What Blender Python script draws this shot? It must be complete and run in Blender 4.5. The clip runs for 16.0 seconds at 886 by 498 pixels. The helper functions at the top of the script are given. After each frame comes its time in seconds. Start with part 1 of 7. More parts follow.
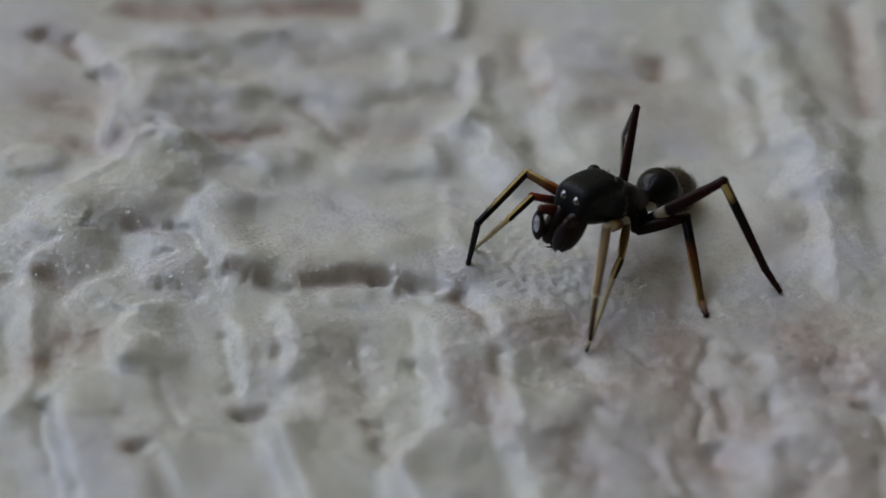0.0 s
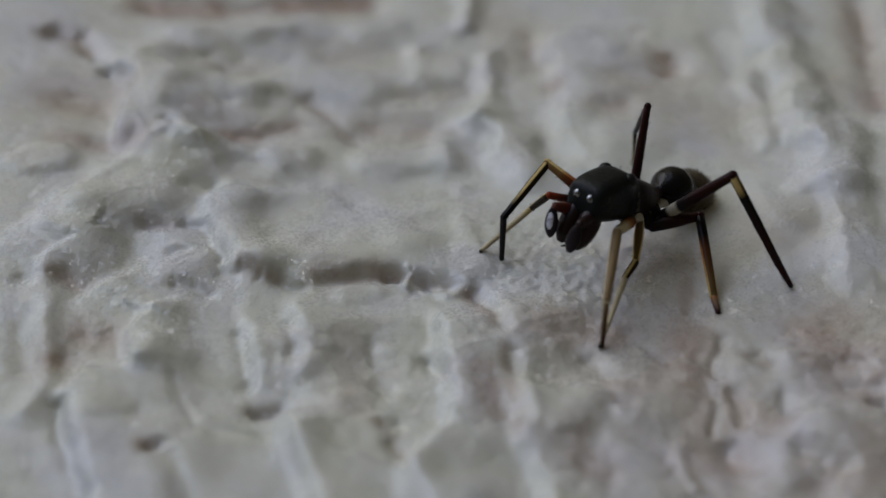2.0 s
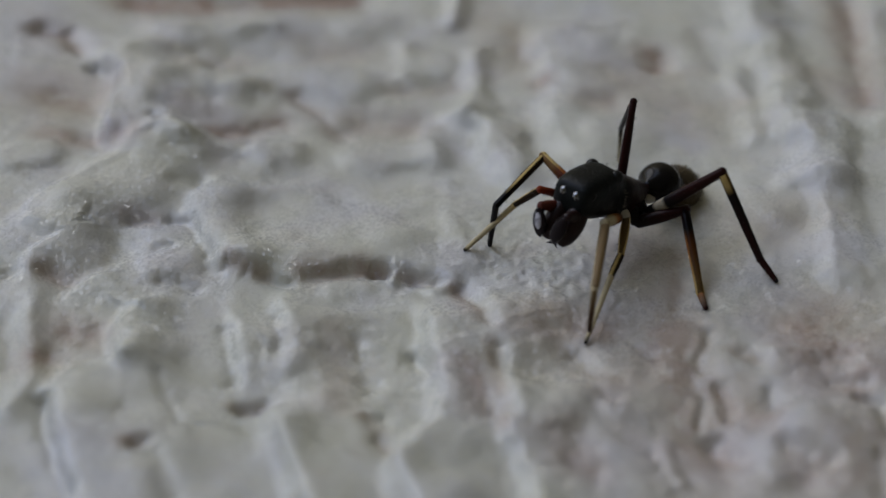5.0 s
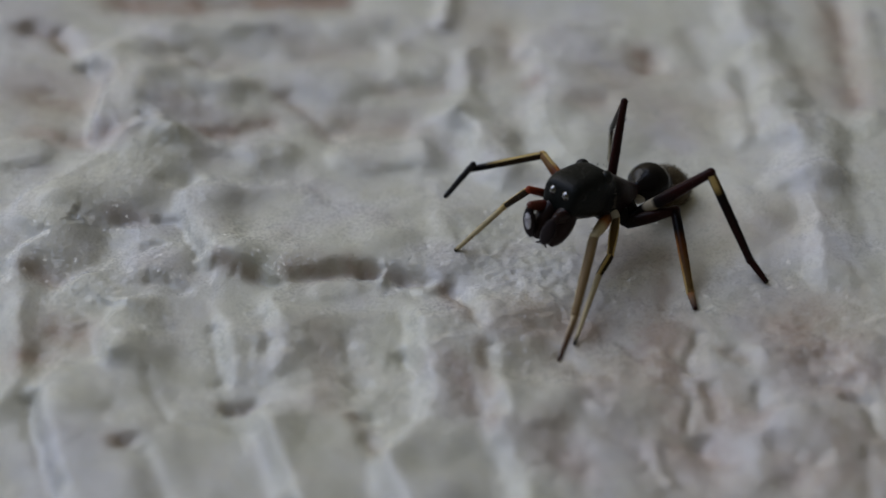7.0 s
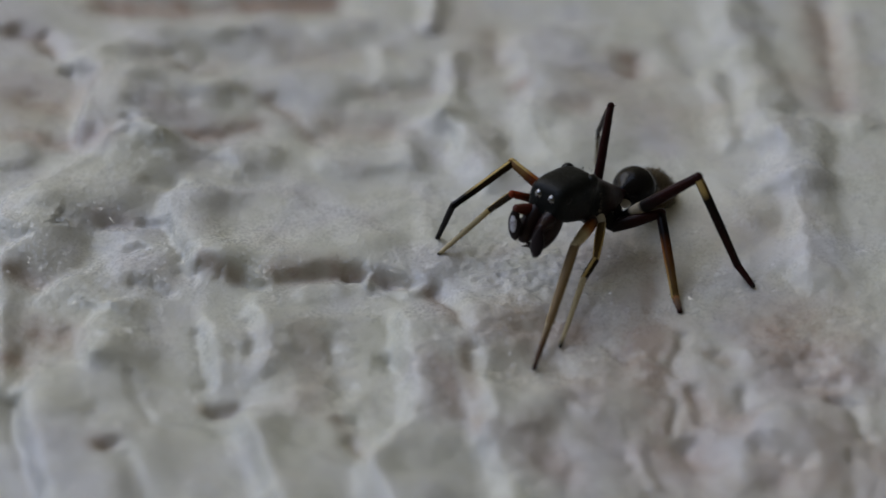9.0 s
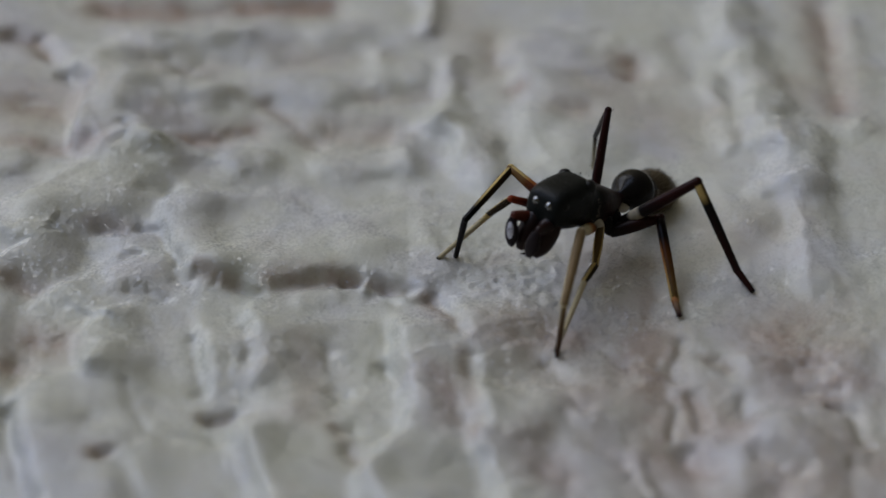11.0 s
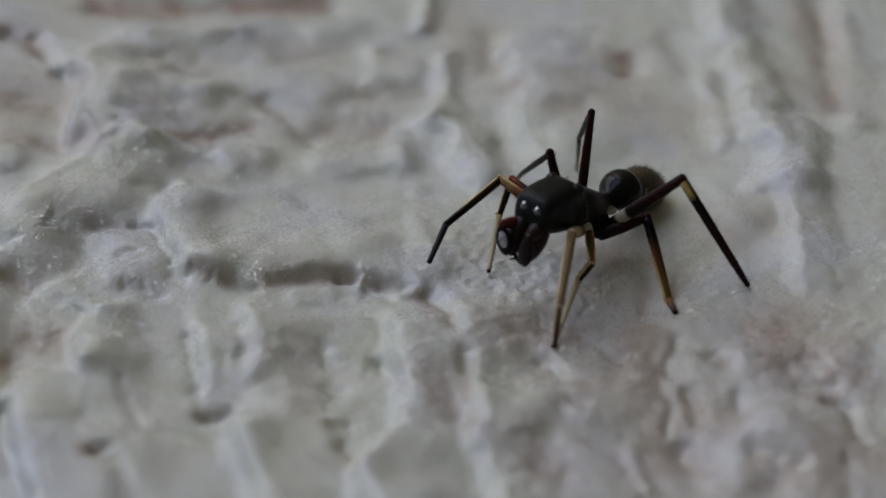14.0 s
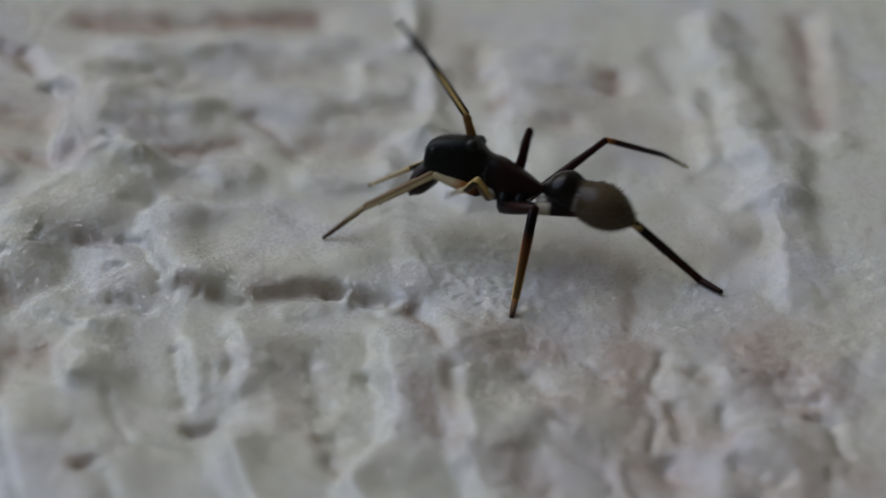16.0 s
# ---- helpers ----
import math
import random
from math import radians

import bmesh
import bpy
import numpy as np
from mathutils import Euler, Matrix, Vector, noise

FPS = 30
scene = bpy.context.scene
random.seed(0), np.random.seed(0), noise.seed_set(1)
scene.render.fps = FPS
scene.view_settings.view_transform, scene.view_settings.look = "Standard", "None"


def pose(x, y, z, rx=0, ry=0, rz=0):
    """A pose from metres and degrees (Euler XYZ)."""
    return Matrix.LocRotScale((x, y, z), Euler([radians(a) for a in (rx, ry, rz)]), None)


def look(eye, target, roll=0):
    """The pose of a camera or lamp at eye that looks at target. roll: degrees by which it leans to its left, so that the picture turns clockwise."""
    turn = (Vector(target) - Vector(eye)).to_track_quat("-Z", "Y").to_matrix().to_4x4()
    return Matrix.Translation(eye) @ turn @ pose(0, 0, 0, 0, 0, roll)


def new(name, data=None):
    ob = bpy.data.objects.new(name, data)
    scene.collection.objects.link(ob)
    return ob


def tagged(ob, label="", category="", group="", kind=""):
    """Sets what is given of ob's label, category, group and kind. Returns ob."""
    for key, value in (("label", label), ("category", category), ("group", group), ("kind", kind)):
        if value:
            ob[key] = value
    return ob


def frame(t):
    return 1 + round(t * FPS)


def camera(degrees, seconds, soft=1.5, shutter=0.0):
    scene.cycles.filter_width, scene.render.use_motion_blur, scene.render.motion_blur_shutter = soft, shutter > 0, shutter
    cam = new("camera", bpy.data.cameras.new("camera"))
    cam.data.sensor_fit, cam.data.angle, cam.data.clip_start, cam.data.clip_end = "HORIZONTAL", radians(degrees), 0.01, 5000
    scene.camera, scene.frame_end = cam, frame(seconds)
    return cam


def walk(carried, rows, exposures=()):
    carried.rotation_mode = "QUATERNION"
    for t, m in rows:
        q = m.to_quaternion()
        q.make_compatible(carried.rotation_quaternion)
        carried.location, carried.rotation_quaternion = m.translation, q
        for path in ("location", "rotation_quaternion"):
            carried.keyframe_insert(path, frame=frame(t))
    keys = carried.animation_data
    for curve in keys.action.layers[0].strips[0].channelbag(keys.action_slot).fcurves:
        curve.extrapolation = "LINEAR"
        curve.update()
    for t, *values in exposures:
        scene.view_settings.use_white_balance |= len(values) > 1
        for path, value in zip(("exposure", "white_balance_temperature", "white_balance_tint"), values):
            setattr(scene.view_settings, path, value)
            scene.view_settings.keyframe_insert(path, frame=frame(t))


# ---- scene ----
MM = 0.001
cam = camera(36, 16.0, soft=1.5, shutter=0.5)
cam.data.dof.use_dof = True
cam.data.dof.focus_distance = 0.0381
cam.data.dof.aperture_fstop = 45.0
walk(cam, [
    (0, pose(-0.000000, -0.031126, 0.024319, 52.000, 0.000, -0.000)),
    (0.5, pose(-0.000085, -0.031091, 0.024437, 51.882, 0.070, 0.034)),
    (1, pose(-0.000243, -0.031067, 0.024483, 51.749, 0.231, 0.082)),
    (1.5, pose(-0.000172, -0.031091, 0.024448, 51.741, 0.336, 0.096)),
    (2, pose(-0.000199, -0.031078, 0.024423, 51.705, 0.291, 0.069)),
    (2.5, pose(-0.000192, -0.031060, 0.024431, 51.642, 0.284, -0.004)),
    (3, pose(-0.000222, -0.031054, 0.024395, 51.592, 0.318, 0.016)),
    (3.5, pose(-0.000172, -0.031024, 0.024409, 51.523, 0.360, 0.076)),
    (4, pose(-0.000106, -0.031048, 0.024352, 51.553, 0.334, 0.010)),
    (4.5, pose(-0.000127, -0.031069, 0.024301, 51.659, 0.212, -0.039)),
    (5, pose(0.000006, -0.031067, 0.024313, 51.651, 0.178, -0.155)),
    (7.5, pose(0.000130, -0.031136, 0.024248, 51.767, -0.125, -0.431)),
    (8, pose(0.000184, -0.031168, 0.024206, 51.849, -0.228, -0.542)),
    (8.5, pose(0.000282, -0.031131, 0.024126, 52.038, -0.313, -0.618)),
    (9, pose(0.000251, -0.031114, 0.024164, 51.993, -0.304, -0.664)),
    (11.5, pose(0.000356, -0.030801, 0.024125, 52.006, -0.167, -0.775)),
    (12, pose(0.000247, -0.030853, 0.024139, 52.034, -0.229, -0.885)),
    (12.5, pose(0.000168, -0.030815, 0.024198, 51.797, -0.103, -0.724)),
    (13, pose(0.000150, -0.030849, 0.024137, 51.882, -0.118, -0.838)),
    (13.5, pose(0.000249, -0.030884, 0.024114, 51.928, -0.223, -0.932)),
    (14, pose(0.000384, -0.030891, 0.024037, 52.004, -0.196, -0.901)),
    (14.5, pose(0.000367, -0.030892, 0.024068, 51.956, -0.174, -0.950)),
    (15, pose(0.000324, -0.030940, 0.023985, 52.160, -0.401, -0.947)),
    (15.5, pose(0.000370, -0.030954, 0.024118, 52.022, -0.393, -0.891)),
    (16, pose(0.000414, -0.031009, 0.024167, 52.632, -0.702, -1.124)),
], exposures=[(0.0, 0.0), (16.0, 0.0)])

# ---- light: an overcast sky and a broad soft sun ----
world = bpy.data.worlds.new("sky")
scene.world = world
world.use_nodes = True
wn = world.node_tree
sky = wn.nodes.new("ShaderNodeTexSky")
sky.sky_type = "NISHITA"
sky.sun_disc = False
sky.sun_elevation = radians(42)
sky.sun_rotation = radians(-40)
sky.dust_density = 6.0
hsv = wn.nodes.new("ShaderNodeHueSaturation")
hsv.inputs["Saturation"].default_value = 0.15
wn.links.new(sky.outputs["Color"], hsv.inputs["Color"])
warm = wn.nodes.new("ShaderNodeMix")
warm.data_type, warm.blend_type = "RGBA", "MULTIPLY"
warm.inputs[0].default_value, warm.inputs[7].default_value = 1.0, (1.0, 0.92, 0.70, 1)
wn.links.new(hsv.outputs["Color"], warm.inputs[6])
wn.links.new(warm.outputs[2], wn.nodes["Background"].inputs["Color"])
wn.nodes["Background"].inputs["Strength"].default_value = 0.042

sun = new("sun", bpy.data.lights.new("sun", "SUN"))
sun.data.energy = 1.6
sun.data.angle = radians(60)
sun.data.color = (0.585, 0.73, 1.11)
sun.matrix_world = look((-0.115, 0.063, 0.125), (0.004, 0, 0))


# ---- materials ----
def material(name, rough=0.5, metal=0.0):
    m = bpy.data.materials.new(name)
    m.use_nodes = True
    b = m.node_tree.nodes["Principled BSDF"]
    b.inputs["Roughness"].default_value = rough
    b.inputs["Metallic"].default_value = metal
    return m, m.node_tree, b


def node(nt, kind, **values):
    n = nt.nodes.new(kind)
    for k, v in values.items():
        n.inputs[k].default_value = v
    return n


def noise_tex(nt, coord, scale, detail=4.0, rough=0.6):
    n = node(nt, "ShaderNodeTexNoise", Scale=scale, Detail=detail, Roughness=rough)
    nt.links.new(coord, n.inputs["Vector"])
    return n.outputs["Fac"]


def ramp(nt, fac, stops):
    r = nt.nodes.new("ShaderNodeValToRGB")
    e = r.color_ramp.elements
    while len(e) < len(stops):
        e.new(0.5)
    for s, (p, c) in zip(e, stops):
        s.position, s.color = p, (*c, 1)
    nt.links.new(fac, r.inputs["Fac"])
    return r.outputs["Color"]


def mix(nt, fac, a, b, mode="MIX"):
    n = nt.nodes.new("ShaderNodeMix")
    n.data_type, n.blend_type = "RGBA", mode
    for key, v in ((0, fac), (6, a), (7, b)):
        if isinstance(v, (int, float)):
            n.inputs[key].default_value = v
        elif isinstance(v, tuple):
            n.inputs[key].default_value = (*v, 1)
        else:
            nt.links.new(v, n.inputs[key])
    return n.outputs[2]


def bump(nt, b, height, strength, distance):
    n = node(nt, "ShaderNodeBump", Strength=strength, Distance=distance)
    nt.links.new(height, n.inputs["Height"])
    nt.links.new(n.outputs["Normal"], b.inputs["Normal"])


def object_coord(nt):
    return nt.nodes.new("ShaderNodeTexCoord").outputs["Object"]


def plaster_material():
    m, nt, b = material("painted_plaster", 0.45)
    b.inputs["Specular IOR Level"].default_value = 0.5
    co = object_coord(nt)
    big = noise_tex(nt, co, 300.0, 3.0)
    mid = noise_tex(nt, co, 620.0, 5.0)
    grain = noise_tex(nt, co, 14000.0, 2.0, 0.6)
    paint = ramp(nt, big, [(0.36, (0.535, 0.525, 0.43)), (0.5, (0.54, 0.53, 0.46)), (0.64, (0.53, 0.525, 0.51))])
    blotch = ramp(nt, mid, [(0.36, (0.92, 0.92, 0.90)), (0.5, (1, 1, 1)), (0.68, (0.94, 0.905, 0.87))])
    col = mix(nt, 0.8, paint, blotch, "MULTIPLY")
    # brown where dust lies, and painted in for shade in the ledge cavity
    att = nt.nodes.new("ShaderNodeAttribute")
    att.attribute_name = "dust_and_shade"
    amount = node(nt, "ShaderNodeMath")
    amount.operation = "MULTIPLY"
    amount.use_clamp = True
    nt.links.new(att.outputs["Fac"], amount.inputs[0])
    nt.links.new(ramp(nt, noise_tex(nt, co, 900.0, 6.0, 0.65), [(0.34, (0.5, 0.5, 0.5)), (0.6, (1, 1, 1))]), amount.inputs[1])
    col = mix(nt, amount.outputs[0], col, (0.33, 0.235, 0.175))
    nt.links.new(col, b.inputs["Base Color"])
    rg = node(nt, "ShaderNodeMapRange")
    nt.links.new(grain, rg.inputs["Value"])
    rg.inputs["From Min"].default_value, rg.inputs["From Max"].default_value = 0.3, 0.7
    rg.inputs["To Min"].default_value, rg.inputs["To Max"].default_value = 0.35, 0.6
    nt.links.new(rg.outputs[0], b.inputs["Roughness"])
    # grains of sand under the paint, dense in some patches and bare in others: each catches the light in its own way
    patchy = ramp(nt, noise_tex(nt, co, 520.0, 3.0), [(0.34, (0.1, 0.1, 0.1)), (0.55, (1, 1, 1))])
    under = node(nt, "ShaderNodeBump", Strength=0.8, Distance=0.00005)
    nt.links.new(noise_tex(nt, co, 5200.0, 5.0, 0.7), under.inputs["Height"])
    nt.links.new(under.outputs["Normal"], b.inputs["Normal"])
    grit = node(nt, "ShaderNodeTexVoronoi", Scale=15000.0)
    nt.links.new(co, grit.inputs["Vector"])
    lean = node(nt, "ShaderNodeVectorMath")
    lean.operation = "MULTIPLY_ADD"
    lean.inputs[1].default_value, lean.inputs[2].default_value = (1.4, 1.4, 1.4), (-0.7, -0.7, -0.7)
    nt.links.new(grit.outputs["Color"], lean.inputs[0])
    tilt = node(nt, "ShaderNodeVectorMath")
    tilt.operation = "MULTIPLY"
    nt.links.new(lean.outputs[0], tilt.inputs[0])
    nt.links.new(patchy, tilt.inputs[1])
    facet = node(nt, "ShaderNodeVectorMath")
    facet.operation = "ADD"
    nt.links.new(nt.nodes["Texture Coordinate"].outputs["Normal"], facet.inputs[0])
    nt.links.new(tilt.outputs[0], facet.inputs[1])
    unit = node(nt, "ShaderNodeVectorMath")
    unit.operation = "NORMALIZE"
    nt.links.new(facet.outputs[0], unit.inputs[0])
    nt.links.new(unit.outputs[0], b.inputs["Coat Normal"])
    gloss = node(nt, "ShaderNodeMath")
    gloss.operation = "MULTIPLY_ADD"
    gloss.inputs[1].default_value, gloss.inputs[2].default_value = 0.55, 0.2
    nt.links.new(patchy, gloss.inputs[0])
    nt.links.new(gloss.outputs[0], b.inputs["Coat Weight"])
    b.inputs["Coat Roughness"].default_value = 0.1
    b.inputs["Coat IOR"].default_value = 1.58
    return m


PLASTER = plaster_material()

# ---- the surface: rough brushed plaster under off-white paint ----
def axis(a, b, step, far):
    mid = np.arange(a, b + step / 2, step)
    out, d = [], step
    while sum(out) < far:
        d *= 1.12
        out.append(d)
    grow = np.cumsum(out)
    return np.concatenate([a - grow[::-1], mid, b + grow])


GX, GY = axis(-20.0, 20.0, 0.07, 90.0), axis(-12.0, 19.0, 0.07, 90.0)
X2, Y2 = np.meshgrid(GX, GY)
HEIGHT, DUST_SHADE = np.zeros_like(X2), np.zeros_like(X2)
rng = np.random.default_rng(7)
RELIEF = 0.88


def value_noise(x, y, cell):
    u, v = x / cell + 500.0, y / cell + 500.0
    i, j = np.floor(u).astype(int), np.floor(v).astype(int)
    f, g = u - i, v - j
    f, g = f ** 3 * (f * (f * 6 - 15) + 10), g ** 3 * (g * (g * 6 - 15) + 10)
    table = rng.random((64, 64)) * 2 - 1
    at = lambda a, b: table[a % 64, b % 64]
    return (at(i, j) * (1 - f) + at(i + 1, j) * f) * (1 - g) + (at(i, j + 1) * (1 - f) + at(i + 1, j + 1) * f) * g


def near(points):
    """The squared distance from a line through the points, wavering as a brush does."""
    best = np.full_like(X2, 1e9)
    for (ax, ay), (bx, by) in zip(points, points[1:]):
        dx, dy = bx - ax, by - ay
        k = np.clip(((X2 - ax) * dx + (Y2 - ay) * dy) / (dx * dx + dy * dy + 1e-9), 0, 1)
        best = np.minimum(best, (X2 + WX - ax - k * dx) ** 2 + (Y2 + WY - ay - k * dy) ** 2)
    return best


def stroke(height, width, *points):
    """A raised (or, with a negative height, sunken) mark of the brush along the points, in millimetres."""
    global HEIGHT
    HEIGHT += RELIEF * height * (1 + 0.2 * LUMP2) * np.exp(-near(points) / (width * (0.55 + 0.08 * LUMP)) ** 2 * 0.8)


def pad(height, width, *points):
    """A dab of plaster along the points: nearly flat on top, with rounded shoulders."""
    global HEIGHT
    HEIGHT += RELIEF * height * (1 + 0.2 * LUMP2) * np.exp(-(near(points) / (width * (0.75 + 0.12 * LUMP)) ** 2) ** 1.7)


def edge(height, steep, gentle, *points):
    """A lip of plaster: steep on the left of the way along the points, running out gently on the right."""
    global HEIGHT
    best, side = np.full_like(X2, 1e9), np.zeros_like(X2)
    for (ax, ay), (bx, by) in zip(points, points[1:]):
        dx, dy = bx - ax, by - ay
        px, py = X2 + WX - ax, Y2 + WY - ay
        k = np.clip((px * dx + py * dy) / (dx * dx + dy * dy), 0, 1)
        d2 = (px - k * dx) ** 2 + (py - k * dy) ** 2
        cross = (px * dy - py * dx) / math.hypot(dx, dy) / np.sqrt(d2 + 1e-6)
        side = np.where(d2 < best, cross, side)
        best = np.minimum(best, d2)
    width = steep ** (0.5 - 0.5 * side) * gentle ** (0.5 + 0.5 * side) * (1 + 0.2 * LUMP)
    HEIGHT += RELIEF * height * (1 + 0.25 * LUMP2) * np.exp(-(best / width ** 2) ** (1.15 + 0.2 * side))


def scarp(height, steep, gentle, *points):
    """The edge of a trowelled coat: a steep face on the left of the way, a long even slope on the right, dying out at both ends."""
    global HEIGHT
    best, side, way = np.full_like(X2, 1e9), np.zeros_like(X2), np.zeros_like(X2)
    gone = 0.0
    for (ax, ay), (bx, by) in zip(points, points[1:]):
        dx, dy = bx - ax, by - ay
        px, py = X2 + WX - ax, Y2 + WY - ay
        k = np.clip((px * dx + py * dy) / (dx * dx + dy * dy), 0, 1)
        d2 = (px - k * dx) ** 2 + (py - k * dy) ** 2
        cross = (px * dy - py * dx) / math.hypot(dx, dy) / np.sqrt(d2 + 1e-6)
        side = np.where(d2 < best, cross, side)
        way = np.where(d2 < best, gone + k * math.hypot(dx, dy), way)
        best = np.minimum(best, d2)
        gone += math.hypot(dx, dy)
    ends = np.clip(np.minimum(way, gone - way) / 2.0, 0, 1)
    ends = ends * ends * (3 - 2 * ends)
    right = 0.5 + 0.5 * side
    face = np.exp(-best / (steep * (1 + 0.2 * LUMP)) ** 2)
    slope = np.clip(1 - (np.sqrt(best + 0.16) - 0.4) / gentle, 0, 1) ** 1.3
    HEIGHT += RELIEF * height * (1 + 0.15 * LUMP2) * (0.1 + 0.9 * ends) * (face * (1 - right) + slope * right)


def dust_and_shade(amount, width, *points):
    """Brown put into the paint along the points: dust, and the ledge's shade."""
    global DUST_SHADE
    DUST_SHADE = np.maximum(DUST_SHADE, amount * np.exp(-near(points) / (width * 0.5) ** 2 * 0.8))


WX = 0.13 * value_noise(X2, Y2, 1.1) + 0.05 * value_noise(X2, Y2, 0.45)
WY = 0.13 * value_noise(X2, Y2, 1.1) + 0.05 * value_noise(X2, Y2, 0.45)
LUMP, LUMP2 = value_noise(X2, Y2, 0.9), value_noise(X2, Y2, 1.3)


def brush_marks():
    # the slab behind the ledge, its broken front lip and the cavity under it
    pad(0.16, 2.2, (-5.85, 0.31), (-3.57, 0.28), (-1.28, 0.22), (-0.13, 0.35))
    edge(0.25, 0.34, 1.5, (0.40, -1.24), (-0.55, -1.21), (-1.51, -0.97), (-2.62, -1.06), (-3.62, -1.52))
    edge(0.18, 0.22, 1.2, (-4.47, -1.94), (-5.25, -1.67), (-5.91, -1.36))
    stroke(-0.10, 0.52, (-3.75, -1.90), (-2.52, -1.56), (-1.73, -1.48), (-0.77, -1.69), (0.02, -1.77))
    stroke(-0.27, 0.34, (-1.81, -1.51), (-1.54, -1.48))
    stroke(-0.21, 0.36, (-0.74, -1.75), (-0.22, -1.77))
    pad(0.14, 0.5, (-3.00, -2.32), (-2.15, -2.30))
    pad(0.16, 0.5, (-0.12, -1.88), (0.19, -1.76))
    stroke(-0.24, 0.34, (-5.97, -1.49), (-5.32, -1.77), (-4.78, -1.96), (-4.37, -2.15))
    stroke(-0.16, 0.34, (-6.58, -1.58), (-6.19, -1.81))
    stroke(0.20, 0.22, (-1.38, -1.33), (-1.31, -1.49), (-1.25, -1.90))
    stroke(-0.10, 0.30, (-1.16, -2.17), (-0.53, -2.33))
    edge(0.45, 0.26, 1.6, (-6.41, -1.18), (-6.76, -0.39), (-6.96, 0.40), (-7.20, 1.57))
    stroke(-0.24, 0.34, (-7.83, 0.65), (-7.29, 0.58), (-6.91, -0.30), (-6.65, -1.05))
    stroke(0.12, 0.8, (-6.57, 1.36), (-5.19, 2.14), (-3.68, 2.20))
    stroke(-0.10, 0.6, (-3.44, 2.44), (-2.64, 1.91))
    stroke(-0.08, 0.6, (-5.29, 3.04), (-4.18, 3.06))
    stroke(-0.06, 0.9, (-2.80, 3.16), (-1.23, 3.41))
    pad(0.10, 0.9, (-2.01, 1.91), (-0.65, 2.09))
    stroke(0.10, 0.5, (0.25, 2.88), (0.41, -0.04))
    # the broad lobe to the left of the slab
    scarp(0.50, 0.50, 4.0, (-11.97, -0.23), (-11.12, 1.52), (-10.12, 3.16), (-9.43, 4.21), (-8.58, 4.60), (-8.20, 6.08))
    pad(0.23, 1.4, (-8.00, 4.16), (-8.38, 3.04), (-9.14, 1.69), (-10.20, 0.41))
    stroke(-0.17, 0.36, (-9.18, 5.21), (-8.80, 5.16), (-8.92, 4.81))
    stroke(-0.23, 0.60, (-7.98, 2.32), (-7.34, 2.40))
    stroke(-0.21, 1.0, (-9.57, -0.63), (-8.87, -0.39), (-9.34, 0.10))
    stroke(-0.21, 0.40, (-9.00, 0.42), (-8.16, 0.34))
    pad(0.26, 1.1, (-8.20, -0.25), (-7.44, -1.03), (-7.67, -1.57))
    edge(0.32, 0.30, 1.0, (-11.22, -1.42), (-10.58, -0.54), (-11.44, -0.26))
    pad(0.18, 1.0, (-12.06, -0.70), (-10.92, -0.72), (-10.23, -1.05))
    stroke(-0.15, 0.30, (-8.06, -0.83), (-7.76, -0.72))
    stroke(-0.19, 0.36, (-7.76, -2.32), (-7.29, -2.29), (-6.82, -2.42))
    scarp(0.41, 0.30, 2.6, (-9.92, -3.34), (-9.62, -2.52), (-9.09, -2.02), (-8.62, -0.93))
    stroke(-0.19, 0.6, (-10.74, -2.23), (-10.22, -2.34))
    stroke(-0.15, 0.50, (-11.89, -2.29), (-11.69, -2.25))
    # mounds in front of the ledge
    stroke(0.20, 0.6, (-11.16, -2.18), (-10.80, -4.16), (-10.49, -5.14), (-10.36, -6.18), (-10.56, -7.26))
    stroke(-0.11, 0.60, (-11.41, -4.24), (-10.98, -5.65))
    stroke(-0.18, 0.90, (-9.96, -5.38), (-9.91, -5.38))
    stroke(-0.13, 0.80, (-9.47, -4.45), (-8.79, -4.52))
    edge(0.38, 0.24, 0.9, (-8.19, -5.33), (-8.44, -4.31), (-8.16, -3.53))
    edge(0.25, 0.30, 1.6, (-9.64, -6.55), (-9.24, -5.85), (-8.25, -5.29), (-8.02, -4.85))
    pad(0.16, 1.6, (-8.63, -6.72), (-7.77, -6.07))
    scarp(0.60, 0.34, 4.8, (-6.13, -14.52), (-8.36, -10.17), (-9.02, -8.77), (-9.81, -6.53))
    stroke(-0.40, 0.40, (-9.86, -6.99), (-9.45, -8.13), (-8.92, -9.35), (-8.57, -10.10))
    stroke(-0.11, 0.60, (-7.70, -7.31), (-7.37, -7.28))
    stroke(-0.21, 0.34, (-7.25, -8.54), (-7.17, -8.54))
    stroke(-0.13, 0.50, (-6.85, -9.00), (-6.49, -9.58), (-6.15, -10.06))
    stroke(-0.06, 0.26, (-7.21, -5.98), (-6.85, -6.78), (-6.55, -7.65), (-5.99, -7.79), (-4.51, -7.74))
    pad(0.12, 2.0, (-5.87, -8.60), (-4.78, -8.79))
    pad(0.10, 1.4, (-8.05, -8.88), (-7.58, -9.92))
    stroke(-0.06, 1.6, (-6.53, -4.32), (-6.24, -5.82))
    scarp(0.52, 0.26, 3.2, (-4.94, -6.27), (-5.23, -5.31), (-5.47, -4.26), (-5.70, -3.13))
    stroke(-0.21, 0.40, (-5.67, -4.17), (-5.36, -5.92))
    stroke(-0.29, 0.36, (-4.47, -3.57), (-4.24, -4.48), (-4.23, -4.96))
    stroke(-0.27, 0.36, (-5.00, -6.92), (-4.52, -6.73))
    scarp(0.76, 0.34, 4.8, (-1.19, -14.25), (-2.90, -10.44), (-3.45, -9.08), (-3.95, -8.04), (-4.60, -6.20))
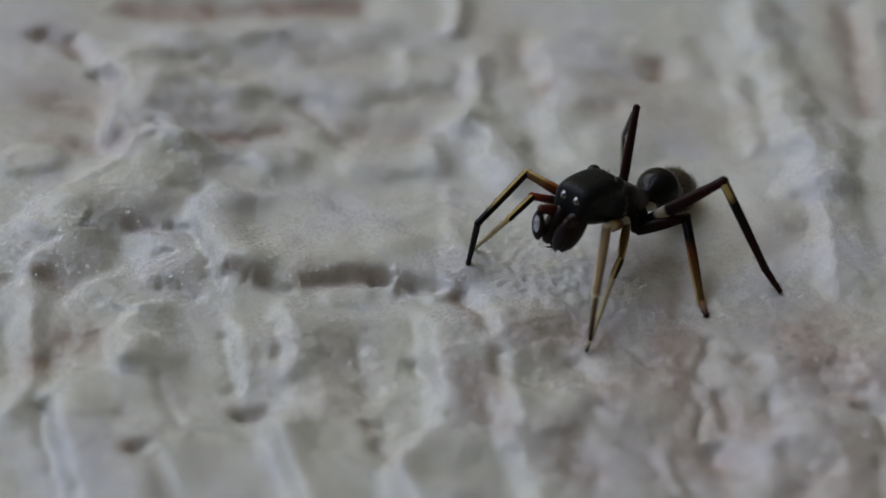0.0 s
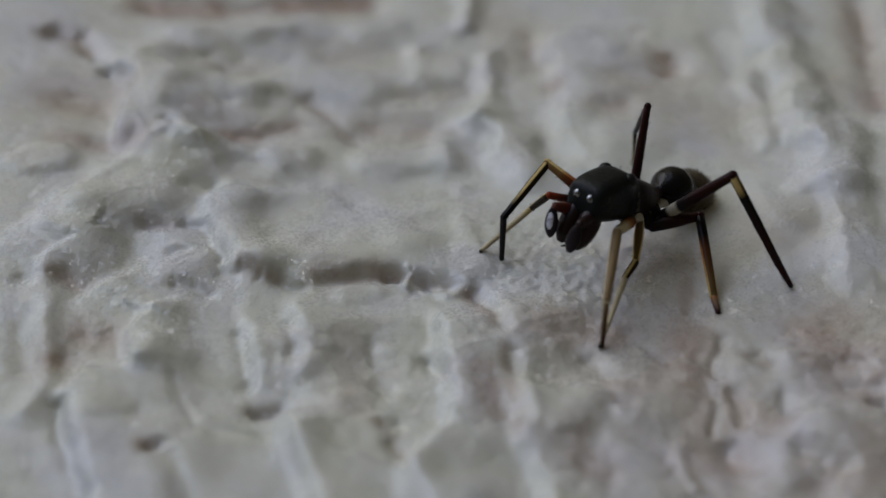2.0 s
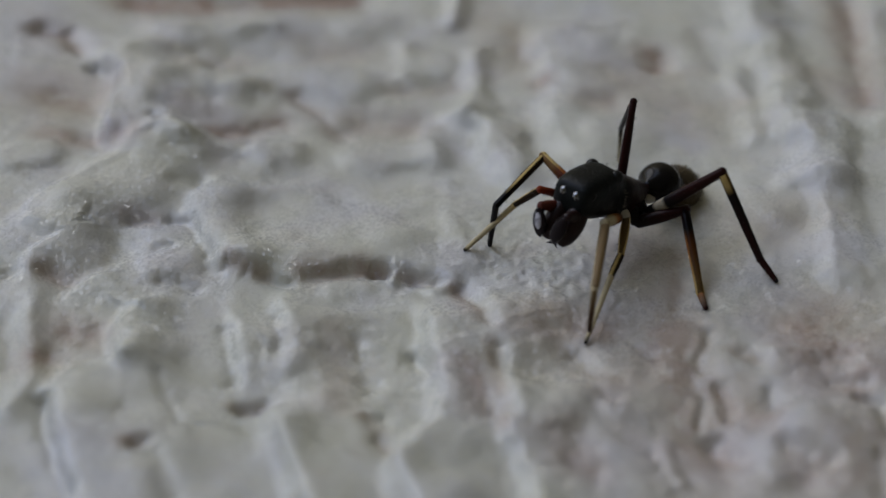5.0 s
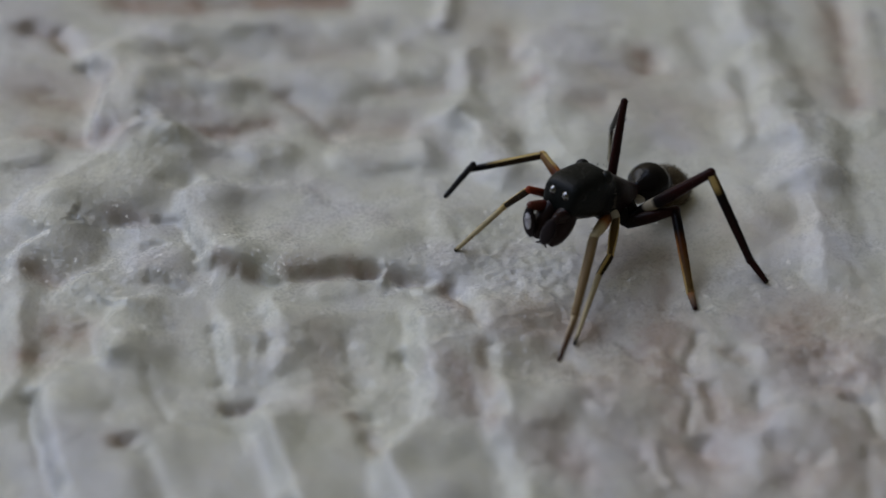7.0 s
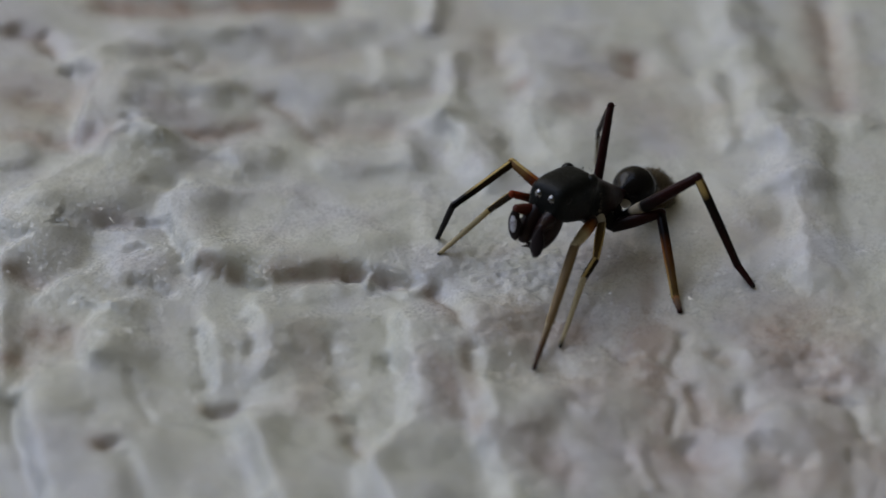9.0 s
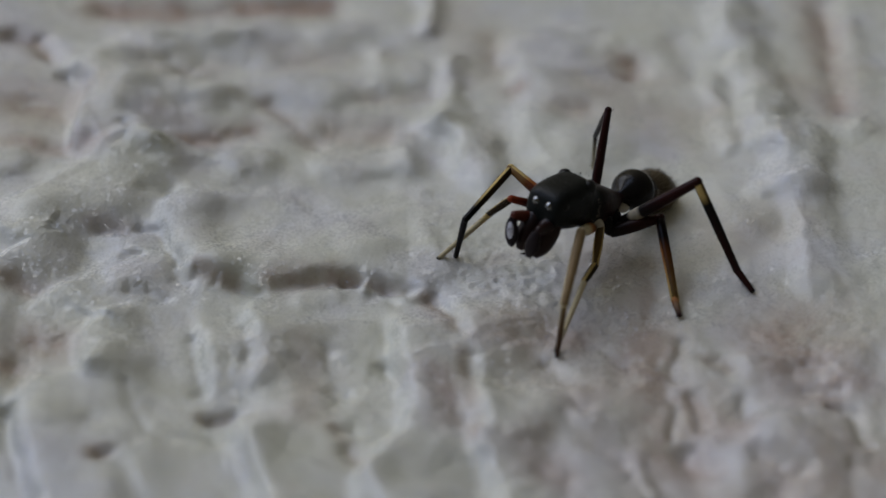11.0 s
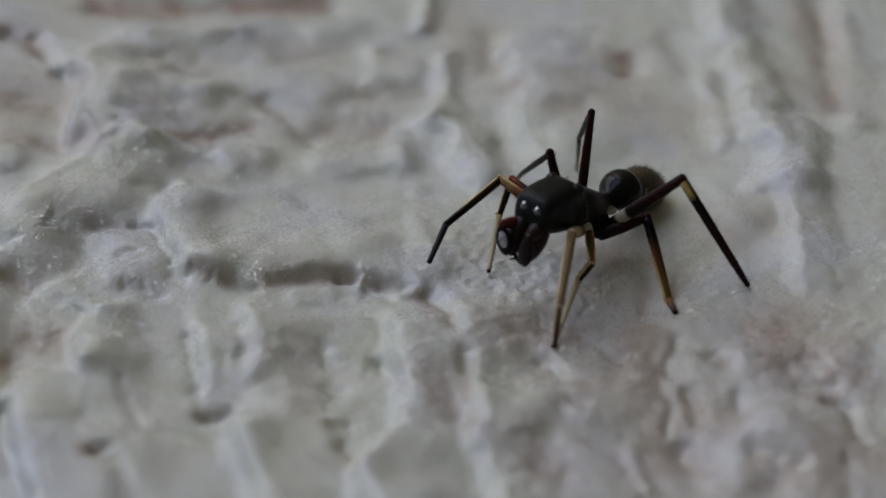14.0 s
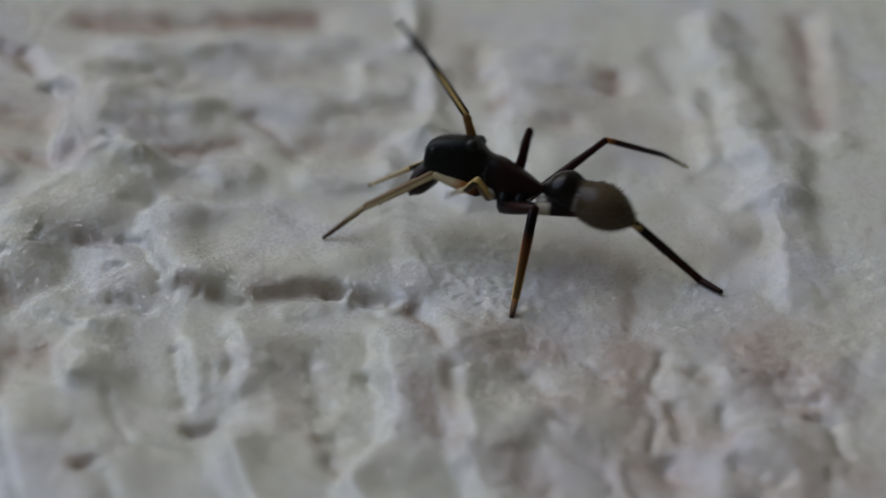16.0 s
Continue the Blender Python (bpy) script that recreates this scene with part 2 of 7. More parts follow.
    stroke(-0.16, 0.34, (-4.62, -6.92), (-4.02, -8.35), (-3.43, -9.59))
    scarp(0.49, 0.28, 3.2, (-4.40, -5.51), (-4.18, -4.44), (-4.39, -3.02), (-4.18, -1.99))
    pad(0.24, 1.0, (-3.56, -5.86), (-2.96, -6.21))
    stroke(-0.04, 0.36, (-3.77, -5.89), (-4.11, -6.20))
    pad(0.12, 0.7, (-4.86, -5.68), (-4.44, -5.66), (-4.03, -5.29))
    stroke(-0.10, 0.34, (-2.18, -4.38), (-2.00, -5.12))
    stroke(-0.18, 0.40, (-1.99, -5.86), (-1.77, -6.06))
    stroke(-0.16, 0.40, (-1.82, -7.51), (-1.49, -7.46))
    stroke(-0.19, 0.46, (-1.59, -8.21), (-1.03, -8.56))
    scarp(0.67, 0.40, 4.2, (0.93, -14.20), (-0.48, -10.18), (-0.89, -9.34), (-0.51, -8.54), (-0.04, -7.55), (0.15, -6.43), (0.09, -5.46), (-0.18, -4.18), (-0.46, -2.33))
    stroke(-0.18, 0.42, (-0.78, -4.97), (-0.23, -5.56))
    pad(0.10, 1.1, (0.32, -8.48), (0.70, -9.69))
    # under the spider and to the front
    stroke(-0.24, 0.44, (0.57, -2.14), (0.95, -2.75), (1.23, -3.86))
    scarp(0.22, 0.34, 3.2, (1.93, -4.89), (1.47, -4.05), (1.17, -2.79), (0.95, -1.90))
    pad(0.06, 1.8, (1.64, -0.90), (2.89, -1.66), (2.16, -3.54))
    stroke(-0.11, 0.8, (1.05, -5.77), (1.16, -7.40))
    stroke(-0.14, 0.40, (1.53, -4.90), (1.61, -6.11), (1.74, -7.42))
    scarp(0.38, 0.40, 4.0, (2.60, -13.78), (2.24, -10.01), (1.88, -8.20), (1.78, -6.69), (1.79, -5.03))
    stroke(-0.11, 0.8, (3.19, -8.11), (3.67, -8.95))
    pad(0.14, 1.0, (4.22, -8.73), (4.54, -9.46))
    stroke(-0.11, 0.34, (4.08, -6.62), (4.26, -6.69))
    pad(0.12, 1.1, (4.68, -6.86), (4.54, -5.53))
    stroke(0.14, 0.34, (5.35, -8.27), (5.45, -9.54))
    stroke(-0.11, 0.6, (6.69, -0.83), (6.63, -1.86), (6.47, -3.15))
    stroke(-0.24, 0.34, (6.90, -4.29), (6.73, -5.10), (6.80, -5.68))
    stroke(-0.21, 0.28, (6.89, -6.36), (7.10, -7.35))
    edge(0.13, 0.4, 1.2, (6.93, -6.00), (6.99, -5.08), (7.07, -4.12))
    stroke(-0.13, 0.28, (6.41, -6.74), (6.35, -7.61))
    stroke(-0.13, 0.7, (5.97, -7.99), (6.51, -8.21))
    stroke(-0.34, 0.66, (6.69, -8.18), (6.89, -8.77))
    pad(0.14, 0.8, (7.25, -8.34), (7.30, -9.50))
    scarp(0.29, 0.3, 2.0, (8.18, -6.40), (8.52, -5.45), (8.66, -3.86))
    stroke(-0.14, 0.5, (7.78, -5.25), (8.01, -5.58))
    stroke(-0.18, 0.36, (8.17, -6.59), (8.17, -7.19))
    stroke(-0.18, 0.7, (9.69, -5.73), (10.01, -5.62))
    stroke(-0.19, 0.42, (9.71, -6.32), (10.52, -6.47))
    stroke(0.36, 1.9, (8.80, -8.19), (9.30, -8.34))
    scarp(0.34, 0.30, 2.4, (7.89, -8.79), (8.15, -8.10), (8.61, -7.29), (9.23, -6.72))
    stroke(0.10, 0.7, (9.02, -7.26), (9.07, -7.80))
    stroke(-0.24, 0.42, (8.17, -8.54), (8.54, -8.77), (8.97, -9.10))
    stroke(-0.22, 0.32, (10.23, -7.02), (10.76, -7.28), (10.71, -8.38))
    stroke(-0.11, 0.4, (10.20, -9.02), (10.55, -9.04))
    pad(0.16, 0.9, (9.45, -9.63), (9.50, -9.63))
    stroke(-0.13, 0.7, (8.35, -9.59), (8.40, -9.59))
    pad(0.14, 0.7, (11.13, -5.22), (10.81, -6.24))
    # towards the far edge, drawn out across the surface
    stroke(-0.29, 1.3, (-11.04, 13.52), (-8.81, 13.76), (-6.37, 14.25), (-3.26, 14.89))
    stroke(0.30, 0.9, (-9.89, 11.40), (-5.99, 12.03))
    stroke(-0.36, 0.7, (-13.79, 11.17), (-13.18, 11.04), (-12.57, 10.27), (-12.01, 9.78))
    stroke(0.24, 0.9, (-11.69, 9.85), (-10.81, 9.53))
    edge(0.71, 0.30, 2.6, (-10.41, 5.09), (-10.38, 6.52), (-10.71, 7.90), (-11.09, 8.56))
    stroke(-0.41, 0.40, (-11.59, 8.71), (-10.94, 8.06), (-10.55, 6.72))
    stroke(-0.26, 1.8, (-12.25, 6.94), (-11.69, 6.86))
    pad(0.27, 1.6, (-9.96, 7.41), (-8.35, 7.56), (-7.05, 7.39))
    stroke(-0.24, 0.6, (-8.58, 10.23), (-7.78, 9.52))
    stroke(-0.19, 1.2, (-7.31, 10.10), (-5.96, 10.28))
    pad(0.24, 1.1, (-7.10, 7.82), (-5.31, 8.46), (-3.04, 8.61))
    stroke(-0.17, 0.7, (-6.78, 5.17), (-6.18, 5.36), (-5.33, 5.92))
    pad(0.27, 0.8, (-5.44, 4.23), (-4.76, 4.45))
    stroke(-0.14, 0.7, (-11.36, 4.59), (-9.79, 4.31))
    pad(0.21, 0.9, (-13.09, 3.08), (-12.27, 3.57))
    stroke(-0.18, 0.7, (-4.74, 7.63), (-3.91, 6.53), (-3.13, 5.65))
    stroke(-0.29, 1.3, (-2.61, 6.30), (-0.76, 6.21))
    pad(0.21, 0.9, (-2.46, 4.39), (-0.68, 4.52))
    stroke(-0.22, 1.5, (-4.24, 10.94), (-2.45, 11.14))
    pad(0.21, 1.0, (-3.06, 12.86), (-2.24, 12.83))
    stroke(0.20, 0.7, (-1.23, 11.11), (-1.21, 9.37))
    pad(0.18, 1.0, (-0.17, 9.89), (-0.12, 9.89))
    stroke(-0.17, 0.9, (-1.18, 8.36), (0.55, 8.63))
    stroke(0.33, 0.7, (0.56, 16.26), (0.58, 12.84))
    stroke(-0.17, 0.9, (0.77, 12.31), (0.82, 12.31))
    stroke(0.33, 0.7, (1.22, 10.71), (1.15, 8.63), (0.81, 6.58))
    edge(0.47, 0.4, 1.0, (1.99, 3.27), (1.68, 4.57), (1.44, 5.58), (1.08, 6.23))
    stroke(0.24, 0.8, (-0.38, 5.80), (-0.13, 4.07))
    stroke(-0.19, 1.1, (2.84, 11.92), (2.84, 10.44))
    stroke(-0.19, 0.8, (3.52, 8.53), (3.57, 8.53))
    edge(0.44, 0.5, 2.4, (4.15, 4.17), (3.77, 6.15), (3.72, 8.88), (3.66, 11.19))
    stroke(-0.19, 1.0, (5.11, 7.12), (5.39, 7.16))
    stroke(-0.29, 1.0, (7.42, 9.95), (7.45, 9.41))
    stroke(-0.17, 0.7, (9.07, 11.35), (9.58, 8.87))
    edge(0.57, 0.5, 1.0, (10.88, 4.40), (10.89, 6.28), (11.04, 8.61), (10.96, 10.71), (10.96, 13.44))
    stroke(0.27, 0.7, (9.86, 8.47), (9.83, 4.59))
    stroke(-0.19, 0.7, (10.96, 9.90), (10.80, 7.23))
    stroke(-0.17, 0.7, (11.40, 4.49), (11.45, 4.49))
    stroke(-0.31, 0.9, (14.56, 12.90), (14.22, 9.41), (13.93, 6.14))
    stroke(0.24, 0.8, (14.92, 11.24), (13.94, 5.01))
    pad(0.45, 1.2, (11.85, 4.40), (11.29, 2.22))
    edge(0.37, 0.4, 1.0, (10.85, -2.13), (10.98, 0.12), (11.04, 1.61))
    stroke(-0.12, 1.4, (7.97, 6.87), (9.57, 6.50))
    stroke(-0.14, 1.0, (9.68, -0.59), (10.31, 0.27))
    pad(0.15, 1.2, (9.56, 2.35), (9.82, 1.08))
    # brown colour in the hollows: dust, and the shade of the ledge cavity
    dust_and_shade(1.3, 1.5, (-11.38, 13.60), (-9.05, 13.82), (-8.85, 13.93))
    dust_and_shade(0.7, 1.0, (-8.87, 14.02), (-6.42, 14.49))
    dust_and_shade(1.3, 1.4, (-6.42, 14.49), (-3.71, 14.97))
    dust_and_shade(0.8, 1.0, (-14.03, 11.27), (-13.34, 11.11), (-12.62, 10.19))
    dust_and_shade(0.85, 2.6, (-12.49, 7.04), (-11.75, 6.98))
    dust_and_shade(0.8, 1.0, (-12.38, 4.68), (-9.85, 4.39))
    dust_and_shade(0.9, 0.9, (-7.02, 5.33), (-6.42, 5.52), (-5.40, 6.15))
    dust_and_shade(0.6, 0.7, (-4.89, 7.66), (-4.15, 6.63), (-3.37, 5.75))
    dust_and_shade(0.55, 1.6, (-2.85, 6.40), (-1.00, 6.31))
    dust_and_shade(0.4, 1.6, (-4.48, 11.04), (-2.69, 11.24))
    dust_and_shade(0.4, 1.0, (-8.19, 6.34), (-7.20, 6.15))
    dust_and_shade(0.45, 1.2, (-8.41, 9.05), (-7.10, 9.72))
    dust_and_shade(0.4, 1.0, (-1.60, 8.24), (0.31, 8.73))
    dust_and_shade(0.5, 1.6, (2.57, 12.39), (2.59, 10.35))
    dust_and_shade(0.8, 0.9, (3.28, 8.63), (3.33, 8.63))
    dust_and_shade(0.6, 1.2, (4.87, 7.22), (5.24, 7.20))
    dust_and_shade(0.9, 1.3, (7.19, 10.11), (7.22, 9.42))
    dust_and_shade(0.4, 3.0, (6.22, 8.60), (8.17, 6.22))
    dust_and_shade(0.45, 1.4, (7.90, 6.81), (9.49, 6.51))
    dust_and_shade(0.75, 1.3, (14.26, 13.28), (13.98, 9.51), (13.69, 6.24))
    dust_and_shade(0.4, 2.0, (12.50, 7.94), (12.98, 7.56))
    dust_and_shade(0.3, 1.8, (1.39, 14.37), (2.28, 10.04))
    dust_and_shade(0.5, 0.6, (-9.24, 0.59), (-8.41, 0.53))
    dust_and_shade(0.6, 0.8, (-10.91, -2.17), (-10.30, -2.24))
    dust_and_shade(1.1, 1.2, (-10.25, -5.31), (-10.20, -5.31))
    dust_and_shade(1.0, 1.1, (-9.78, -4.35), (-9.26, -4.39))
    dust_and_shade(0.6, 0.4, (-6.05, -1.35), (-5.40, -1.68), (-4.94, -1.85))
    # the next three put the brown shade under the ledge into the colour
    dust_and_shade(0.8, 0.8, (-3.84, -1.71), (-2.29, -1.39))
    dust_and_shade(0.9, 0.5, (-2.05, -1.40), (-1.73, -1.37))
    dust_and_shade(0.5, 0.5, (-1.09, -1.58), (-0.38, -1.68))
    dust_and_shade(0.7, 0.5, (0.38, -2.04), (0.96, -3.69))
    dust_and_shade(0.7, 0.5, (-7.50, -8.43), (-7.32, -8.42))
    dust_and_shade(0.4, 0.4, (-5.27, -6.86), (-4.66, -6.73))
    dust_and_shade(0.5, 0.5, (-2.06, -7.41), (-1.27, -8.46))
    dust_and_shade(0.4, 1.2, (-2.89, -4.27), (-2.66, -6.83))
    dust_and_shade(0.65, 1.0, (0.73, -5.69), (0.92, -7.08))
    dust_and_shade(0.6, 0.5, (1.29, -4.80), (1.52, -7.83))
    dust_and_shade(0.45, 2.4, (5.44, -0.45), (6.17, -2.27), (5.99, -3.67))
    dust_and_shade(0.6, 1.0, (6.47, -0.98), (6.21, -3.17))
    dust_and_shade(0.7, 2.2, (2.81, -3.74), (4.16, -3.96))
    dust_and_shade(0.8, 2.4, (5.93, -4.14), (5.96, -6.10))
    dust_and_shade(0.8, 2.0, (5.93, -7.38), (6.57, -8.73))
    dust_and_shade(0.7, 0.7, (6.47, -8.20), (6.66, -8.98))
    dust_and_shade(0.7, 0.8, (7.54, -5.15), (7.87, -5.35))
    dust_and_shade(0.9, 2.8, (9.70, -4.45), (10.18, -6.19))
    dust_and_shade(0.6, 0.8, (9.45, -5.63), (10.28, -6.37))
    dust_and_shade(0.5, 0.5, (7.93, -8.44), (8.73, -9.00))
    dust_and_shade(0.7, 1.6, (2.94, -8.20), (3.43, -8.85))
    dust_and_shade(0.35, 2.4, (8.40, 0.05), (10.40, 0.39))
    dust_and_shade(0.55, 3.0, (3.78, -4.87), (4.68, -5.92))
    dust_and_shade(0.7, 2.6, (8.65, -9.37), (10.31, -8.97))
    dust_and_shade(0.7, 2.2, (6.65, -6.26), (7.53, -7.61))
    dust_and_shade(0.35, 2.0, (11.37, -3.63), (10.36, -5.39))
    stroke(-0.16, 0.5, (3.43, -5.08), (3.83, -5.50))
    stroke(-0.13, 0.4, (2.88, -4.04), (3.49, -4.12))
    pad(0.10, 0.6, (3.29, -6.61), (2.80, -7.51))
    stroke(-0.11, 0.5, (4.70, -4.04), (5.50, -4.96))
    pad(0.10, 0.6, (6.02, -5.32), (5.75, -6.22))
    dust_and_shade(0.5, 3.0, (5.04, -7.80), (7.14, -9.78))
    # shallow hollows where the feet stand
    stroke(-0.26, 1.35, (2.5, -5.75), (3.1, -5.35))
    stroke(-0.07, 1.8, (0.5, -0.9), (1.6, -0.8))
    stroke(-0.10, 0.8, (3.9, -4.0), (3.9, -3.9))
    stroke(-0.10, 1.6, (5.2, 3.4), (5.5, 3.6))


def build_surface():
    global HEIGHT
    brush_marks()
    HEIGHT += 0.06 * value_noise(X2 + WX, Y2 + WY, 3.1)
    across = 1 / (1 + np.exp(-np.clip(Y2 - 1.5 - 0.35 * np.maximum(X2, 0) * np.abs(X2) ** 0.5, -9, 9) * 1.5))
    # soft lumps: drawn out across the surface behind, and towards the eye in front
    for cell, tall in ((1.7, 0.07), (0.85, 0.04), (0.42, 0.02)):
        lie = value_noise(X2 / 2.4 + WX, Y2 + 0.15 * X2 + WY, cell)
        stand = value_noise(X2 + 0.25 * Y2 + WX, Y2 / 2.2 + WY, cell)
        HEIGHT += tall * (0.75 * across * lie + (1 - across) * 0.45 * stand)
    crumbly = 1 / (1 + np.exp(-np.clip(2.0 * X2 - 1.0, -20, 20)) + np.exp(np.clip(2.0 * Y2 + 1.0, -20, 20)))
    HEIGHT += crumbly * (0.022 * value_noise(X2 + 2 * WX, Y2 + 2 * WY, 0.62) + 0.020 * value_noise(X2 - 2 * WY, Y2 + 2 * WX, 0.33))
    # sandy patches, densest round the ledge and under the spider
    sandy = np.clip(0.35 + 0.9 * value_noise(X2, Y2, 2.3), 0, 1) + np.exp(-((X2 - 1.8) / 2.6) ** 2 - ((Y2 + 1.6) / 1.7) ** 2)
    HEIGHT += np.clip(sandy, 0, 1.3) * (0.011 * value_noise(X2 + 0.5 * Y2, Y2 - 0.5 * X2, 0.2) + 0.016 * value_noise(X2 - 0.4 * Y2, Y2 + 0.4 * X2, 0.37))
    # bare grains where the paint is worn, beside the ledge and under the spider
    worn = np.exp(-((X2 - 2.3 + 0.35 * Y2) / 2.3) ** 2 - ((Y2 + 1.7) / 2.2) ** 2) + 0.7 * np.exp(-((X2 - 9.0) / 0.9) ** 2 - ((Y2 + 4.8) / 1.3) ** 2)
    HEIGHT += worn * (0.062 * (0.4 - np.abs(value_noise(X2 + 0.3 * Y2, Y2 - 0.3 * X2, 0.27))) + 0.024 * value_noise(X2 - 0.6 * Y2, Y2 + 0.6 * X2, 0.17))
    HEIGHT += 0.014 * np.minimum(np.abs(X2), 30.0) ** 1.6 - 0.06
    far = np.maximum(np.abs(X2) - 19, 0) + np.maximum(np.abs(Y2 - 3.5) - 15, 0)
    HEIGHT += np.clip(far, 0, 4) / 4 * (0.3 * value_noise(X2 + 2 * WX, Y2, 1.9) + 0.2 * value_noise(X2, Y2 + 2 * WY, 0.9))
    ny, nx = X2.shape
    verts = np.stack([X2, Y2, HEIGHT], -1).reshape(-1, 3) * MM
    idx = np.arange(ny * nx).reshape(ny, nx)
    faces = np.stack([idx[:-1, :-1], idx[:-1, 1:], idx[1:, 1:], idx[1:, :-1]], -1).reshape(-1, 4)
    me = bpy.data.meshes.new("ground")
    me.vertices.add(len(verts))
    me.vertices.foreach_set("co", verts.ravel())
    me.loops.add(faces.size)
    me.loops.foreach_set("vertex_index", faces.ravel())
    me.polygons.add(len(faces))
    me.polygons.foreach_set("loop_start", np.arange(0, faces.size, 4))
    me.polygons.foreach_set("use_smooth", np.ones(len(faces), bool))
    me.update(calc_edges=True)
    layer = me.attributes.new("dust_and_shade", "FLOAT", "POINT")
    layer.data.foreach_set("value", DUST_SHADE.ravel().astype(np.float32))
    me.materials.append(PLASTER)
    ob = new("ground", me)
    return tagged(ob, "off-white painted plaster surface with rough brushed relief", "plaster", kind="structure")


build_surface()


# ---- the spider ----
def part(name, bm, mat, parent, label=""):
    me = bpy.data.meshes.new(name)
    bmesh.ops.recalc_face_normals(bm, faces=bm.faces)
    for f in bm.faces:
        f.smooth = True
    bmesh.ops.scale(bm, vec=(MM, MM, MM), verts=bm.verts)
    bm.to_mesh(me)
    bm.free()
    me.materials.append(mat)
    ob = new(name, me)
    ob.parent = parent
    return tagged(ob, label)


def loft(sections, around=20, along="x", power=2.0, bm=None):
    """A closed skin over rings (place, half width, top, bottom[, sideways])."""
    bm = bm or bmesh.new()
    rings = []
    for s in sections:
        p, w, top, low = s[:4]
        side = s[4] if len(s) > 4 else 0.0
        mid, half = (top + low) / 2, (top - low) / 2
        ring = []
        for k in range(around):
            a = 2 * math.pi * k / around
            c, q = math.cos(a), math.sin(a)
            u = w * math.copysign(abs(c) ** (2 / power), c) + side
            v = mid + half * math.copysign(abs(q) ** (2 / power), q)
            ring.append(bm.verts.new((p, u, v) if along == "x" else (v, u, p)))
        rings.append(ring)
    for r, q in zip(rings, rings[1:]):
        for k in range(around):
            bm.faces.new((r[k], r[(k + 1) % around], q[(k + 1) % around], q[k]))
    bm.faces.new(rings[0])
    bm.faces.new(rings[-1])
    return bm


def smooth_sections(rows, steps=4):
    """More rings between those given, on a soft curve."""
    rows = [list(r) for r in rows]
    out = []
    for i in range(len(rows) - 1):
        p0, p1, p2, p3 = rows[max(i - 1, 0)], rows[i], rows[i + 1], rows[min(i + 2, len(rows) - 1)]
        for s in range(steps):
            t = s / steps
            out.append([0.5 * (2 * b + (c - a) * t + (2 * a - 5 * b + 4 * c - d) * t * t + (3 * b - a - 3 * c + d) * t ** 3)
                        for a, b, c, d in zip(p0, p1, p2, p3)])
    out.append(rows[-1])
    return out


def ball(x, y, z, r, squash=(1, 1, 1), bm=None, u=16, v=10):
    bm = bm or bmesh.new()
    m = Matrix.Translation((x, y, z)) @ Matrix.Diagonal((r * squash[0], r * squash[1], r * squash[2], 1))
    bmesh.ops.create_uvsphere(bm, u_segments=u, v_segments=v, radius=1, matrix=m)
    return bm


def hairs(points, length, thick, bm=None):
    """Short bristles: thin three-sided spikes at (place, direction)."""
    bm = bm or bmesh.new()
    for p, d in points:
        d = Vector(d).normalized()
        a = d.orthogonal().normalized()
        b = d.cross(a)
        l = length * random.uniform(0.6, 1.25)
        base = [bm.verts.new(Vector(p) + thick * (math.cos(k * 2.094) * a + math.sin(k * 2.094) * b)) for k in range(3)]
        tip = bm.verts.new(Vector(p) + l * d)
        for k in range(3):
            bm.faces.new((base[k], base[(k + 1) % 3], tip))
    return bm


def chitin(name, stops, rough, spots=900.0, relief=0.3, axis_z=None, stripe=None, spec=0.5):
    """Cuticle, its colour along the part's own length where axis_z = (start, end) in millimetres is given."""
    m, nt, b = material(name, rough)
    co = object_coord(nt)
    n = noise_tex(nt, co, spots, 4.0)
    fine = noise_tex(nt, co, 9000.0, 3.0)
    if axis_z:
        sep = nt.nodes.new("ShaderNodeSeparateXYZ")
        nt.links.new(co, sep.inputs[0])
        r = node(nt, "ShaderNodeMapRange")
        nt.links.new(sep.outputs[axis_z[2]], r.inputs["Value"])
        r.inputs["From Min"].default_value, r.inputs["From Max"].default_value = axis_z[0] * MM, axis_z[1] * MM
        add = node(nt, "ShaderNodeMath")
        add.operation = "MULTIPLY_ADD"
        add.inputs[1].default_value, add.inputs[2].default_value = 0.16, -0.08
        nt.links.new(n, add.inputs[0])
        tot = nt.nodes.new("ShaderNodeMath")
        nt.links.new(r.outputs[0], tot.inputs[0])
        nt.links.new(add.outputs[0], tot.inputs[1])
        col = ramp(nt, tot.outputs[0], stops)
        if stripe:
            w = stripe[3]
            side = ramp(nt, stripe_fac(nt, sep, stripe), [(0.5 - w - 0.04, stripe[1]), (0.5 - w + 0.04, (1, 1, 1)), (0.5 + w - 0.04, (1, 1, 1)), (0.5 + w + 0.04, stripe[1])])
            col = mix(nt, 1.0, col, side, "MULTIPLY")
    else:
        col = ramp(nt, n, stops)
    nt.links.new(col, b.inputs["Base Color"])
    b.inputs["Specular IOR Level"].default_value = spec
    bump(nt, b, fine, relief, 0.00002)
    return m


def stripe_fac(nt, sep, stripe):
    r = node(nt, "ShaderNodeMapRange")
    nt.links.new(sep.outputs[stripe[2]], r.inputs["Value"])
    r.inputs["From Min"].default_value, r.inputs["From Max"].default_value = -stripe[0] * MM, stripe[0] * MM
    return r.outputs[0]


BLACK = chitin("black_cuticle", [(0.3, (0.004, 0.004, 0.004)), (0.75, (0.007, 0.006, 0.0062))], 0.26, relief=0.9, spec=0.08)
